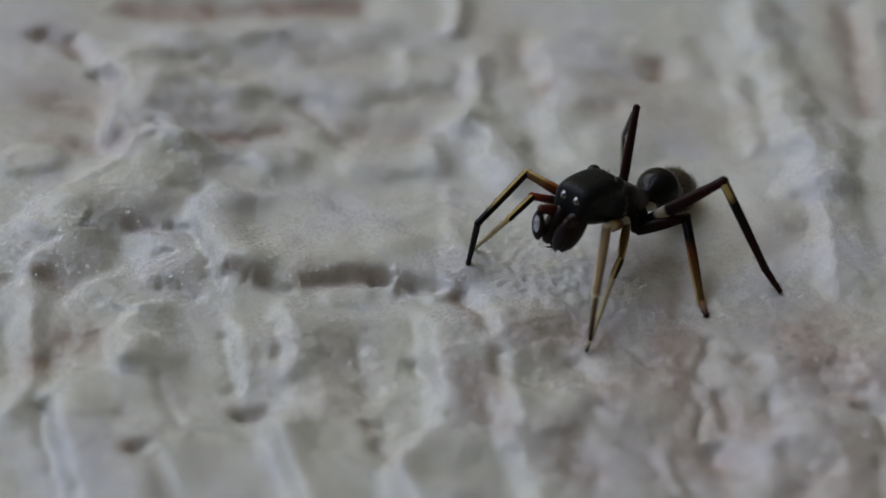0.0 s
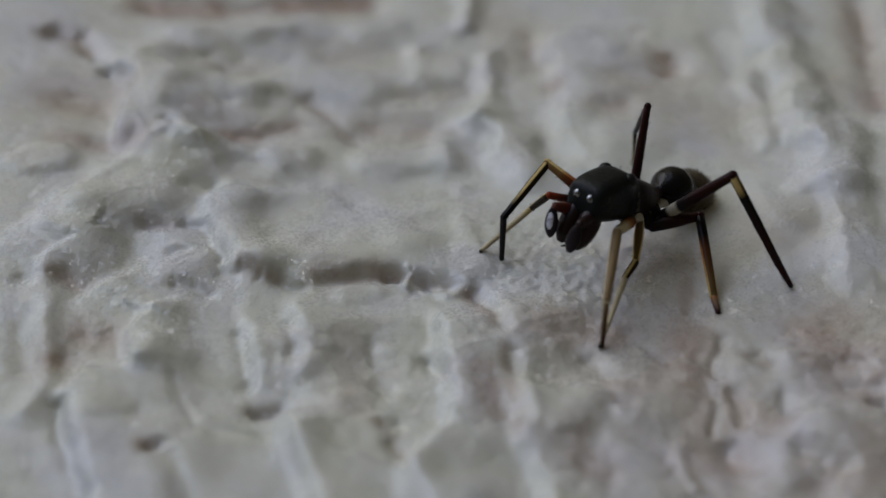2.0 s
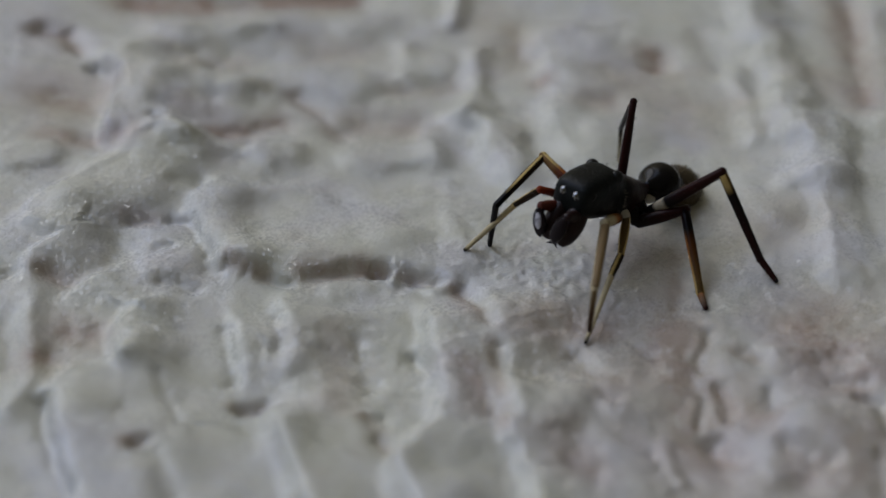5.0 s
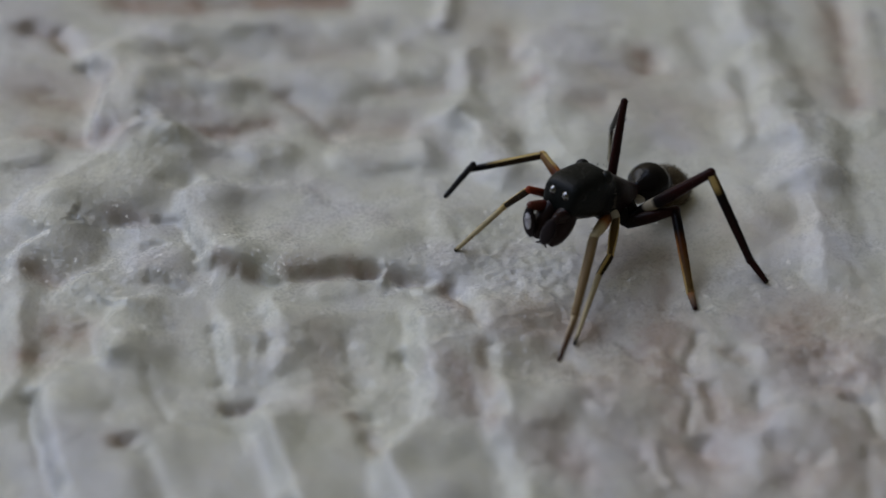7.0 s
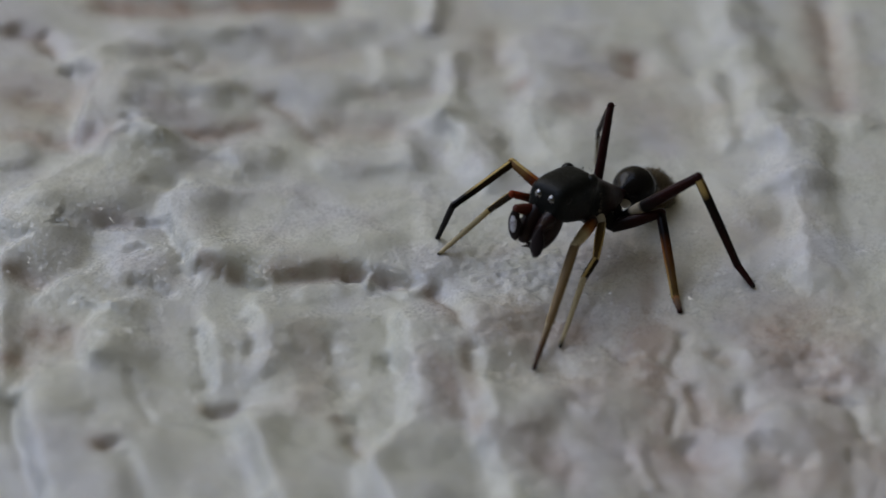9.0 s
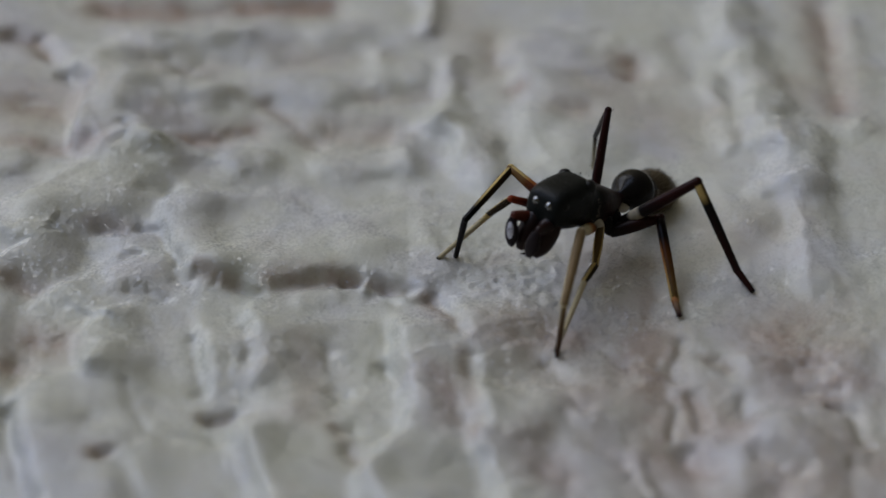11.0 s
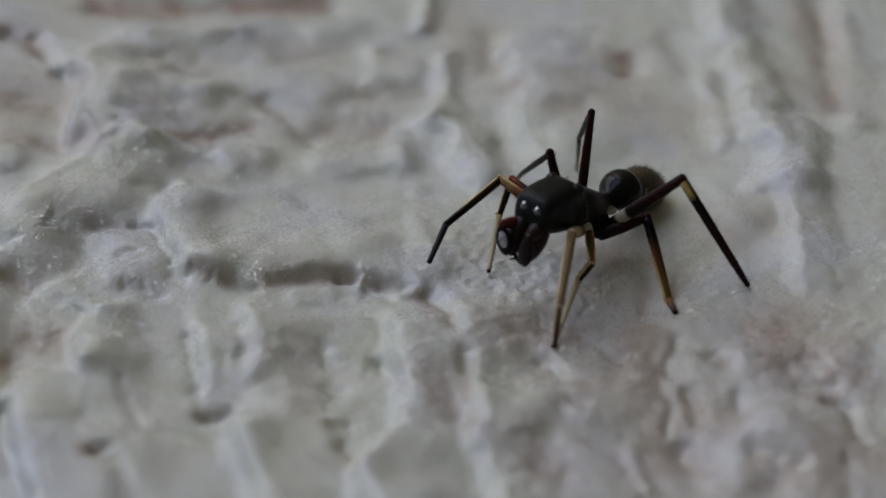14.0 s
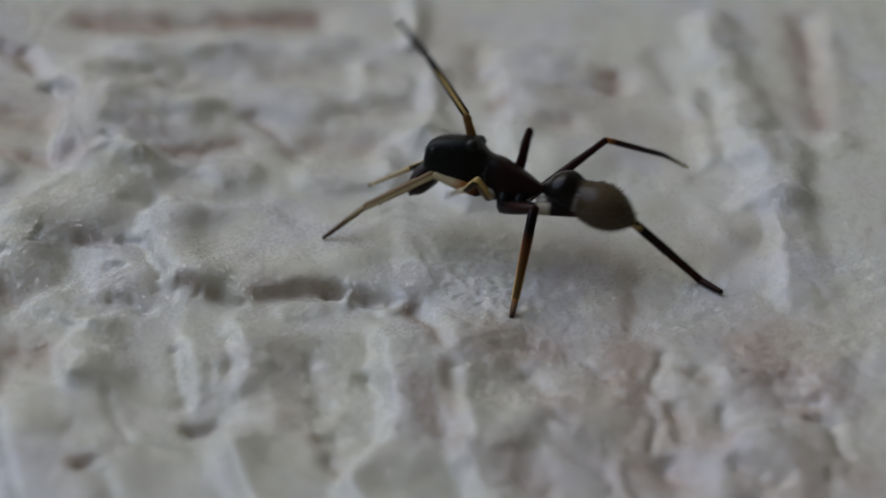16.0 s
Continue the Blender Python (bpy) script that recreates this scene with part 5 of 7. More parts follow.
    walk(LEG['R4'][0], [
        (0, pose(0.000500, -0.000500, -0.000560, 6.09, -13.29, 27.45)), (0.5, pose(0.000500, -0.000500, -0.000560, 6.69, -10.65, 27.93)),
        (1, pose(0.000500, -0.000500, -0.000560, 5.65, -9.28, 27.29)), (1.5, pose(0.000500, -0.000500, -0.000560, 4.00, -8.54, 27.53)),
        (2, pose(0.000500, -0.000500, -0.000560, 4.11, -9.24, 27.43)), (2.5, pose(0.000500, -0.000500, -0.000560, 4.20, -8.77, 27.98)),
        (3, pose(0.000500, -0.000500, -0.000560, 6.60, -10.58, 27.80)), (3.5, pose(0.000500, -0.000500, -0.000560, 4.33, -9.12, 26.61)),
        (4, pose(0.000500, -0.000500, -0.000560, 4.07, -8.58, 27.51)), (4.5, pose(0.000500, -0.000500, -0.000560, 2.94, -7.87, 27.11)),
        (5, pose(0.000500, -0.000500, -0.000560, 5.14, -9.52, 27.26)), (7.5, pose(0.000500, -0.000500, -0.000560, 5.25, -10.38, 27.21)),
        (8, pose(0.000500, -0.000500, -0.000560, 4.92, -9.87, 27.05)), (8.5, pose(0.000500, -0.000500, -0.000560, 4.93, -10.34, 27.28)),
        (9, pose(0.000500, -0.000500, -0.000560, 4.53, -10.97, 27.08)), (11.5, pose(0.000500, -0.000500, -0.000560, 3.83, -11.85, 26.78)),
        (12, pose(0.000500, -0.000500, -0.000560, -2.71, -9.29, 25.43)), (12.5, pose(0.000500, -0.000500, -0.000560, 3.16, -10.39, 28.03)),
        (13, pose(0.000500, -0.000500, -0.000560, 1.87, -11.08, 25.65)), (13.5, pose(0.000500, -0.000500, -0.000560, 4.13, -8.63, 25.31)),
        (14, pose(0.000500, -0.000500, -0.000560, 5.45, -10.34, 25.81)), (14.5, pose(0.000500, -0.000500, -0.000560, -1.12, -6.79, 30.90)),
        (14.8, pose(0.000500, -0.000500, -0.000560, -6.62, -9.72, 46.51)), (15, pose(0.000500, -0.000500, -0.000560, -7.05, -10.73, 47.69)),
        (15.2, pose(0.000500, -0.000500, -0.000560, -7.43, -15.55, 42.28)), (15.5, pose(0.000500, -0.000500, -0.000560, -15.62, -25.65, 43.73)),
        (15.8, pose(0.000500, -0.000500, -0.000560, -26.78, -29.99, 68.75)), (16, pose(0.000500, -0.000500, -0.000560, -39.96, -26.49, 96.68)),
    ])
    walk(LEG['R4'][1], [
        (0, pose(0.000000, 0.000000, 0.002890, 156.70, -63.16, -140.29)), (0.5, pose(0.000000, 0.000000, 0.002893, 161.39, -61.34, -144.55)),
        (1, pose(0.000000, 0.000000, 0.002888, 160.59, -59.23, -144.07)), (1.5, pose(-0.000000, -0.000000, 0.002903, 160.71, -60.92, -144.02)),
        (2, pose(0.000000, -0.000000, 0.002905, 160.37, -61.32, -143.76)), (2.5, pose(0.000000, 0.000000, 0.002907, 162.24, -61.55, -145.40)),
        (3, pose(0.000000, -0.000000, 0.002897, 160.42, -60.57, -143.89)), (3.5, pose(0.000000, 0.000000, 0.002884, 161.70, -59.10, -144.92)),
        (4, pose(0.000000, -0.000000, 0.002894, 162.12, -59.39, -145.17)), (4.5, pose(-0.000000, 0.000000, 0.002890, 162.90, -59.30, -145.84)),
        (5, pose(-0.000000, 0.000000, 0.002902, 162.03, -60.78, -144.90)), (7.5, pose(0.000000, 0.000000, 0.002898, 160.50, -60.82, -143.45)),
        (8, pose(-0.000000, -0.000000, 0.002883, 161.20, -59.30, -143.99)), (8.5, pose(0.000000, -0.000000, 0.002910, 159.77, -61.83, -142.63)),
        (9, pose(0.000000, 0.000000, 0.002914, 158.48, -62.36, -141.53)), (11.5, pose(0.000000, 0.000000, 0.002927, 159.85, -63.70, -142.60)),
        (12, pose(0.000000, -0.000000, 0.002974, 156.11, -65.77, -139.26)), (12.5, pose(-0.000000, 0.000000, 0.002942, 161.31, -62.40, -143.83)),
        (13, pose(0.000000, 0.000000, 0.002937, 157.61, -62.66, -140.60)), (13.5, pose(0.000000, 0.000000, 0.002906, 165.01, -60.99, -147.00)),
        (14, pose(0.000000, -0.000000, 0.002917, 164.86, -62.90, -146.65)), (14.5, pose(0.000000, -0.000000, 0.002939, 161.84, -63.06, -144.00)),
        (14.8, pose(0.000000, -0.000000, 0.002921, 130.15, -64.58, -110.86)), (15, pose(0.000000, 0.000000, 0.002904, 127.48, -64.23, -108.23)),
        (15.2, pose(0.000000, 0.000000, 0.002858, 100.47, -65.05, -78.56)), (15.5, pose(0.000000, -0.000000, 0.002874, 45.35, -55.63, -72.42)),
        (15.8, pose(0.000000, 0.000000, 0.002967, 37.54, -45.46, -77.11)), (16, pose(0.000000, 0.000000, 0.002961, 32.15, -44.62, -81.11)),
    ])
    walk(LEG['R4'][2], [
        (0, pose(-0.002020, -0.000502, 0.001941, 175.28, -47.50, -170.87)), (0.5, pose(-0.001974, -0.000509, 0.001853, 176.78, -44.74, -172.02)),
        (1, pose(-0.001949, -0.000473, 0.001784, 174.96, -43.21, -170.86)), (1.5, pose(-0.001971, -0.000497, 0.001854, 176.07, -44.10, -171.52)),
        (2, pose(-0.001979, -0.000497, 0.001871, 176.09, -44.48, -171.57)), (2.5, pose(-0.001972, -0.000513, 0.001869, 177.35, -44.19, -172.44)),
        (3, pose(-0.001969, -0.000487, 0.001838, 175.67, -44.10, -171.31)), (3.5, pose(-0.001940, -0.000484, 0.001768, 175.66, -43.02, -171.22)),
        (4, pose(-0.001940, -0.000494, 0.001785, 176.07, -42.83, -171.42)), (4.5, pose(-0.001935, -0.000499, 0.001773, 176.50, -42.75, -171.71)),
        (5, pose(-0.001960, -0.000515, 0.001840, 176.82, -43.78, -171.83)), (7.5, pose(-0.001968, -0.000508, 0.001846, 175.95, -44.31, -171.16)),
        (8, pose(-0.001942, -0.000499, 0.001776, 175.50, -43.38, -170.79)), (8.5, pose(-0.001983, -0.000520, 0.001897, 176.13, -44.93, -171.16)),
        (9, pose(-0.001997, -0.000516, 0.001927, 175.71, -45.51, -170.91)), (11.5, pose(-0.002006, -0.000543, 0.001977, 177.44, -45.99, -172.01)),
        (12, pose(-0.002045, -0.000542, 0.002117, 176.70, -46.81, -171.51)), (12.5, pose(-0.001979, -0.000540, 0.001940, 177.37, -43.94, -171.92)),
        (13, pose(-0.002002, -0.000518, 0.001967, 175.53, -45.23, -170.60)), (13.5, pose(-0.001942, -0.000556, 0.001834, 179.01, -43.40, -172.95)),
        (14, pose(-0.001969, -0.000581, 0.001912, -179.97, -44.71, -173.51)), (14.5, pose(-0.001983, -0.000561, 0.001956, 178.19, -44.52, -172.30)),
        (14.8, pose(-0.002107, -0.000622, 0.002288, 160.76, -40.96, -161.44)), (15, pose(-0.002115, -0.000623, 0.002299, 160.50, -44.06, -159.24)),
        (15.2, pose(-0.002129, -0.000815, 0.002683, 143.12, -64.49, -138.60)), (15.5, pose(-0.001945, 0.000771, 0.003779, 53.75, -58.74, -88.54)),
        (15.8, pose(-0.001663, 0.000958, 0.004252, 48.73, -43.41, -82.23)), (16, pose(-0.001425, 0.001166, 0.004351, 54.37, -42.50, -87.12)),
    ])
    walk(LEG['L1'][0], [
        (0, pose(0.001750, 0.000500, -0.000420, -68.08, -52.60, -86.32)), (0.5, pose(0.001750, 0.000500, -0.000420, -67.16, -53.11, -84.25)),
        (1, pose(0.001750, 0.000500, -0.000420, -71.56, -53.61, -82.03)), (1.5, pose(0.001750, 0.000500, -0.000420, -75.23, -53.93, -80.20)),
        (2, pose(0.001750, 0.000500, -0.000420, -84.26, -54.56, -74.32)), (2.5, pose(0.001750, 0.000500, -0.000420, -98.72, -54.41, -64.90)),
        (3, pose(0.001750, 0.000500, -0.000420, -143.87, -39.86, -30.84)), (3.5, pose(0.001750, 0.000500, -0.000420, -136.72, -44.50, -36.03)),
        (4, pose(0.001750, 0.000500, -0.000420, -90.50, -53.12, -65.28)), (4.5, pose(0.001750, 0.000500, -0.000420, -74.55, -52.02, -79.02)),
        (5, pose(0.001750, 0.000500, -0.000420, -72.65, -51.18, -83.60)), (7.5, pose(0.001750, 0.000500, -0.000420, -111.51, -50.34, -48.10)),
        (8, pose(0.001750, 0.000500, -0.000420, -123.78, -48.98, -44.09)), (8.5, pose(0.001750, 0.000500, -0.000420, -114.65, -51.43, -50.93)),
        (9, pose(0.001750, 0.000500, -0.000420, -116.31, -51.26, -50.38)), (11.5, pose(0.001750, 0.000500, -0.000420, -62.39, -50.98, -88.32)),
        (12, pose(0.001750, 0.000500, -0.000420, -86.77, -53.29, -74.74)), (12.35, pose(0.001750, 0.000500, -0.000420, -82.70, -62.29, -71.12)),
        (12.45, pose(0.001750, 0.000500, -0.000420, -92.25, -35.48, -48.85)), (12.5, pose(0.001750, 0.000500, -0.000420, -89.05, -53.64, -58.84)),
        (12.55, pose(0.001750, 0.000500, -0.000420, -76.45, -70.76, -78.90)), (12.65, pose(0.001750, 0.000500, -0.000420, -102.89, -34.87, -43.08)),
        (12.75, pose(0.001750, 0.000500, -0.000420, -121.85, -69.24, -48.72)), (12.85, pose(0.001750, 0.000500, -0.000420, -129.56, -29.53, -30.79)),
        (12.95, pose(0.001750, 0.000500, -0.000420, -154.34, -61.68, -31.75)), (13, pose(0.001750, 0.000500, -0.000420, -146.52, -43.63, -30.71)),
        (13.05, pose(0.001750, 0.000500, -0.000420, -138.91, -26.32, -27.18)), (13.15, pose(0.001750, 0.000500, -0.000420, -151.47, -52.05, -31.18)),
        (13.25, pose(0.001750, 0.000500, -0.000420, -144.00, -34.26, -28.64)), (13.35, pose(0.001750, 0.000500, -0.000420, -153.33, -51.17, -30.38)),
        (13.45, pose(0.001750, 0.000500, -0.000420, -145.27, -33.61, -28.12)), (13.5, pose(0.001750, 0.000500, -0.000420, -149.49, -42.17, -29.46)),
        (14, pose(0.001750, 0.000500, -0.000420, -58.85, -53.88, -91.73)), (14.5, pose(0.001750, 0.000500, -0.000420, -102.52, -54.99, -80.10)),
        (14.8, pose(0.001750, 0.000500, -0.000420, -97.50, -56.77, -97.91)), (15, pose(0.001750, 0.000500, -0.000420, -102.18, -56.77, -97.90)),
        (15.2, pose(0.001750, 0.000500, -0.000420, -105.84, -56.42, -95.32)), (15.5, pose(0.001750, 0.000500, -0.000420, -59.98, -54.35, -124.01)),
        (15.8, pose(0.001750, 0.000500, -0.000420, -71.67, -55.46, -119.69)), (16, pose(0.001750, 0.000500, -0.000420, -72.28, -58.41, -103.22)),
    ])
    walk(LEG['L1'][1], [
        (0, pose(0.000000, -0.000000, 0.001198, 27.79, -32.86, -54.30)), (0.5, pose(0.000000, -0.000000, 0.001176, 24.30, -32.91, -54.33)),
        (1, pose(0.000000, -0.000000, 0.001189, 23.17, -29.06, -52.36)), (1.5, pose(0.000000, -0.000000, 0.001262, 26.41, -35.43, -55.83)),
        (2, pose(0.000000, -0.000000, 0.001271, 23.58, -27.28, -51.39)), (2.5, pose(0.000000, -0.000000, 0.001276, 22.24, -16.27, -46.39)),
        (2.75, pose(0.000000, -0.000000, 0.001251, 20.81, -4.55, -41.70)), (3, pose(-0.000000, -0.000000, 0.001226, 20.33, 7.25, -37.28)),
        (3.5, pose(0.000000, -0.000000, 0.001372, 9.37, -5.14, -40.56)), (4, pose(0.000000, -0.000000, 0.001251, 26.26, -57.94, -59.59)),
        (4.25, pose(0.000000, -0.000000, 0.001257, 20.83, -48.45, -52.70)), (4.5, pose(0.000000, -0.000000, 0.001263, 17.68, -38.68, -48.00)),
        (5, pose(0.000000, -0.000000, 0.001175, 20.76, -32.79, -45.47)), (6.25, pose(0.000000, -0.000000, 0.001209, 15.96, -33.11, -45.60)),
        (7.5, pose(0.000000, -0.000000, 0.001243, 11.14, -33.43, -45.69)), (8, pose(0.000000, -0.000000, 0.001247, 12.72, -7.66, -39.93)),
        (8.5, pose(-0.000000, -0.000000, 0.001251, 13.58, -12.86, -41.17)), (9, pose(-0.000000, -0.000000, 0.001242, 11.54, -24.76, -43.96)),
        (10.25, pose(0.000000, -0.000000, 0.001255, 15.32, -35.40, -46.89)), (11.5, pose(0.000000, -0.000000, 0.001268, 20.51, -45.81, -51.32)),
        (12, pose(0.000000, -0.000000, 0.001267, 16.47, -30.48, -44.82)), (12.5, pose(0.000000, 0.000000, 0.001268, 9.82, -17.51, -41.52)),
        (12.75, pose(0.000000, 0.000000, 0.001298, 8.47, -1.27, -38.88)), (13, pose(0.000000, 0.000000, 0.001328, 7.84, 15.01, -36.54)),
        (13.5, pose(0.000000, -0.000000, 0.001196, 16.95, 14.97, -36.55)), (13.75, pose(0.000000, -0.000000, 0.001226, 19.44, -12.59, -45.50)),
        (14, pose(0.000000, -0.000000, 0.001255, 27.90, -39.22, -58.31)), (14.25, pose(0.000000, 0.000000, 0.001264, 25.76, -35.04, -55.66)),
        (14.5, pose(0.000000, 0.000000, 0.001274, 23.94, -30.78, -53.31)), (14.8, pose(0.000000, 0.000000, 0.001283, 41.04, -17.61, -44.16)),
        (15, pose(0.000000, 0.000000, 0.001335, 52.95, -4.38, -29.82)), (15.2, pose(0.000000, 0.000000, 0.001372, 44.75, -3.24, -28.51)),
        (15.5, pose(0.000000, -0.000000, 0.001305, 51.38, -22.06, -49.64)), (15.8, pose(0.000000, 0.000000, 0.001299, 37.93, -32.55, -61.25)),
        (16, pose(0.000000, 0.000000, 0.001372, 21.85, -43.65, -69.33)),
    ])
    walk(LEG['L1'][2], [
        (0, pose(-0.001607, 0.000287, 0.003011, 137.40, -47.37, -161.53)), (0.5, pose(-0.001521, 0.000396, 0.003043, 137.56, -47.50, -161.35)),
        (1, pose(-0.001425, 0.000276, 0.003149, 135.73, -48.85, -159.45)), (1.5, pose(-0.001528, 0.000417, 0.002953, 118.08, -55.66, -144.72)),
        (2, pose(-0.001337, 0.000183, 0.003165, 114.22, -56.41, -142.01)), (2.5, pose(-0.001057, -0.000171, 0.003349, 104.16, -57.79, -134.69)),
        (2.75, pose(-0.000676, -0.000501, 0.003411, 35.26, -36.26, -61.61)), (3, pose(-0.000268, -0.000802, 0.003369, 18.39, 10.16, -38.48)),
        (3.5, pose(-0.000422, -0.000161, 0.003770, 7.08, 3.41, -40.02)), (4, pose(-0.001737, 0.000978, 0.002330, 6.25, -18.43, -42.57)),
        (4.25, pose(-0.001620, 0.000782, 0.002678, 20.16, -58.55, -54.31)), (4.5, pose(-0.001447, 0.000555, 0.002988, 137.01, -73.40, -169.39)),
        (5, pose(-0.001483, 0.000275, 0.003093, 157.27, -59.66, 168.65)), (6.25, pose(-0.001333, 0.000432, 0.003113, 26.31, -63.25, -62.36)),
        (7.5, pose(-0.001181, 0.000576, 0.003117, 6.17, -13.67, -44.63)), (8, pose(-0.000556, -0.000197, 0.003476, 13.49, -25.55, -46.81)),
        (8.5, pose(-0.000732, -0.000079, 0.003436, 10.85, -44.47, -51.76)), (9, pose(-0.000995, 0.000323, 0.003280, 11.92, -19.36, -45.86)),
        (10.25, pose(-0.001325, 0.000524, 0.003068, 36.21, -59.77, -68.50)), (11.5, pose(-0.001609, 0.000708, 0.002783, 138.56, -62.81, -169.45)),
        (12, pose(-0.001264, 0.000329, 0.003184, 130.57, -63.05, -168.91)), (12.5, pose(-0.000779, 0.000160, 0.003453, 144.22, -58.42, -177.61)),
        (12.75, pose(-0.000257, -0.000237, 0.003617, 30.32, -53.91, -65.69)), (13, pose(0.000295, -0.000621, 0.003592, 7.97, -1.34, -46.00)),
        (13.5, pose(0.000057, -0.000873, 0.003310, 0.51, 2.97, -45.68)), (13.75, pose(-0.000875, -0.000199, 0.003337, 27.05, -55.14, -60.79)),
        (14, pose(-0.001592, 0.000529, 0.002831, 153.74, -54.37, -179.22)), (14.25, pose(-0.001517, 0.000424, 0.002984, 43.58, -67.79, -63.67)),
        (14.5, pose(-0.001429, 0.000313, 0.003129, 15.66, -23.59, -29.62)), (14.8, pose(-0.001438, -0.000723, 0.002948, -8.53, -50.08, -31.66)),
        (15, pose(-0.001018, -0.001561, 0.002736, -49.91, -56.44, -25.73)), (15.2, pose(-0.000879, -0.001419, 0.003050, -45.24, -55.34, -27.88)),
        (15.5, pose(-0.001726, -0.000756, 0.002641, -107.89, -66.23, 50.40)), (15.8, pose(-0.001748, 0.000180, 0.002863, -25.76, -56.10, 4.11)),
        (16, pose(-0.001401, 0.001142, 0.003011, -4.13, -62.09, 7.22)),
    ])
    walk(LEG['L2'][0], [
        (0, pose(0.001400, 0.000550, -0.000480, -163.10, -61.44, 19.46)), (0.5, pose(0.001400, 0.000550, -0.000480, -165.52, -53.97, 23.38)),
        (1, pose(0.001400, 0.000550, -0.000480, -162.66, -55.61, 22.58)), (1.5, pose(0.001400, 0.000550, -0.000480, -166.74, -52.19, 24.16)),
        (2, pose(0.001400, 0.000550, -0.000480, -167.43, -50.15, 24.91)), (2.5, pose(0.001400, 0.000550, -0.000480, -169.45, -52.14, 24.26)),
        (3, pose(0.001400, 0.000550, -0.000480, -162.88, -57.28, 22.07)), (3.5, pose(0.001400, 0.000550, -0.000480, -168.31, -53.48, 23.79)),
        (4, pose(0.001400, 0.000550, -0.000480, -165.91, -54.19, 23.51)), (4.5, pose(0.001400, 0.000550, -0.000480, -168.05, -54.11, 23.54)),
        (5, pose(0.001400, 0.000550, -0.000480, -165.74, -58.32, 21.78)), (7.5, pose(0.001400, 0.000550, -0.000480, -166.03, -56.40, 22.68)),
        (8, pose(0.001400, 0.000550, -0.000480, -166.10, -56.56, 22.61)), (8.5, pose(0.001400, 0.000550, -0.000480, -167.31, -56.22, 22.75)),
        (9, pose(0.001400, 0.000550, -0.000480, -167.35, -56.21, 22.76)), (11.5, pose(0.001400, 0.000550, -0.000480, -166.80, -56.73, 22.54)),
        (12, pose(0.001400, 0.000550, -0.000480, -172.38, -51.31, 24.23)), (12.5, pose(0.001400, 0.000550, -0.000480, -143.34, -69.55, 9.35)),
        (13, pose(0.001400, 0.000550, -0.000480, -150.56, -66.47, 14.70)), (13.5, pose(0.001400, 0.000550, -0.000480, -149.63, -67.64, 12.96)),
        (14, pose(0.001400, 0.000550, -0.000480, -147.05, -68.92, 10.83)), (14.5, pose(0.001400, 0.000550, -0.000480, -147.50, -68.40, 11.74)),
        (14.8, pose(0.001400, 0.000550, -0.000480, -95.43, -76.08, -27.69)), (15, pose(0.001400, 0.000550, -0.000480, -91.06, -76.14, -32.66)),
        (15.2, pose(0.001400, 0.000550, -0.000480, -54.33, -72.28, -76.05)), (15.5, pose(0.001400, 0.000550, -0.000480, -61.79, -71.64, -79.34)),
        (15.8, pose(0.001400, 0.000550, -0.000480, -29.36, -65.38, -96.63)), (16, pose(0.001400, 0.000550, -0.000480, -0.32, -58.94, -100.28)),
    ])
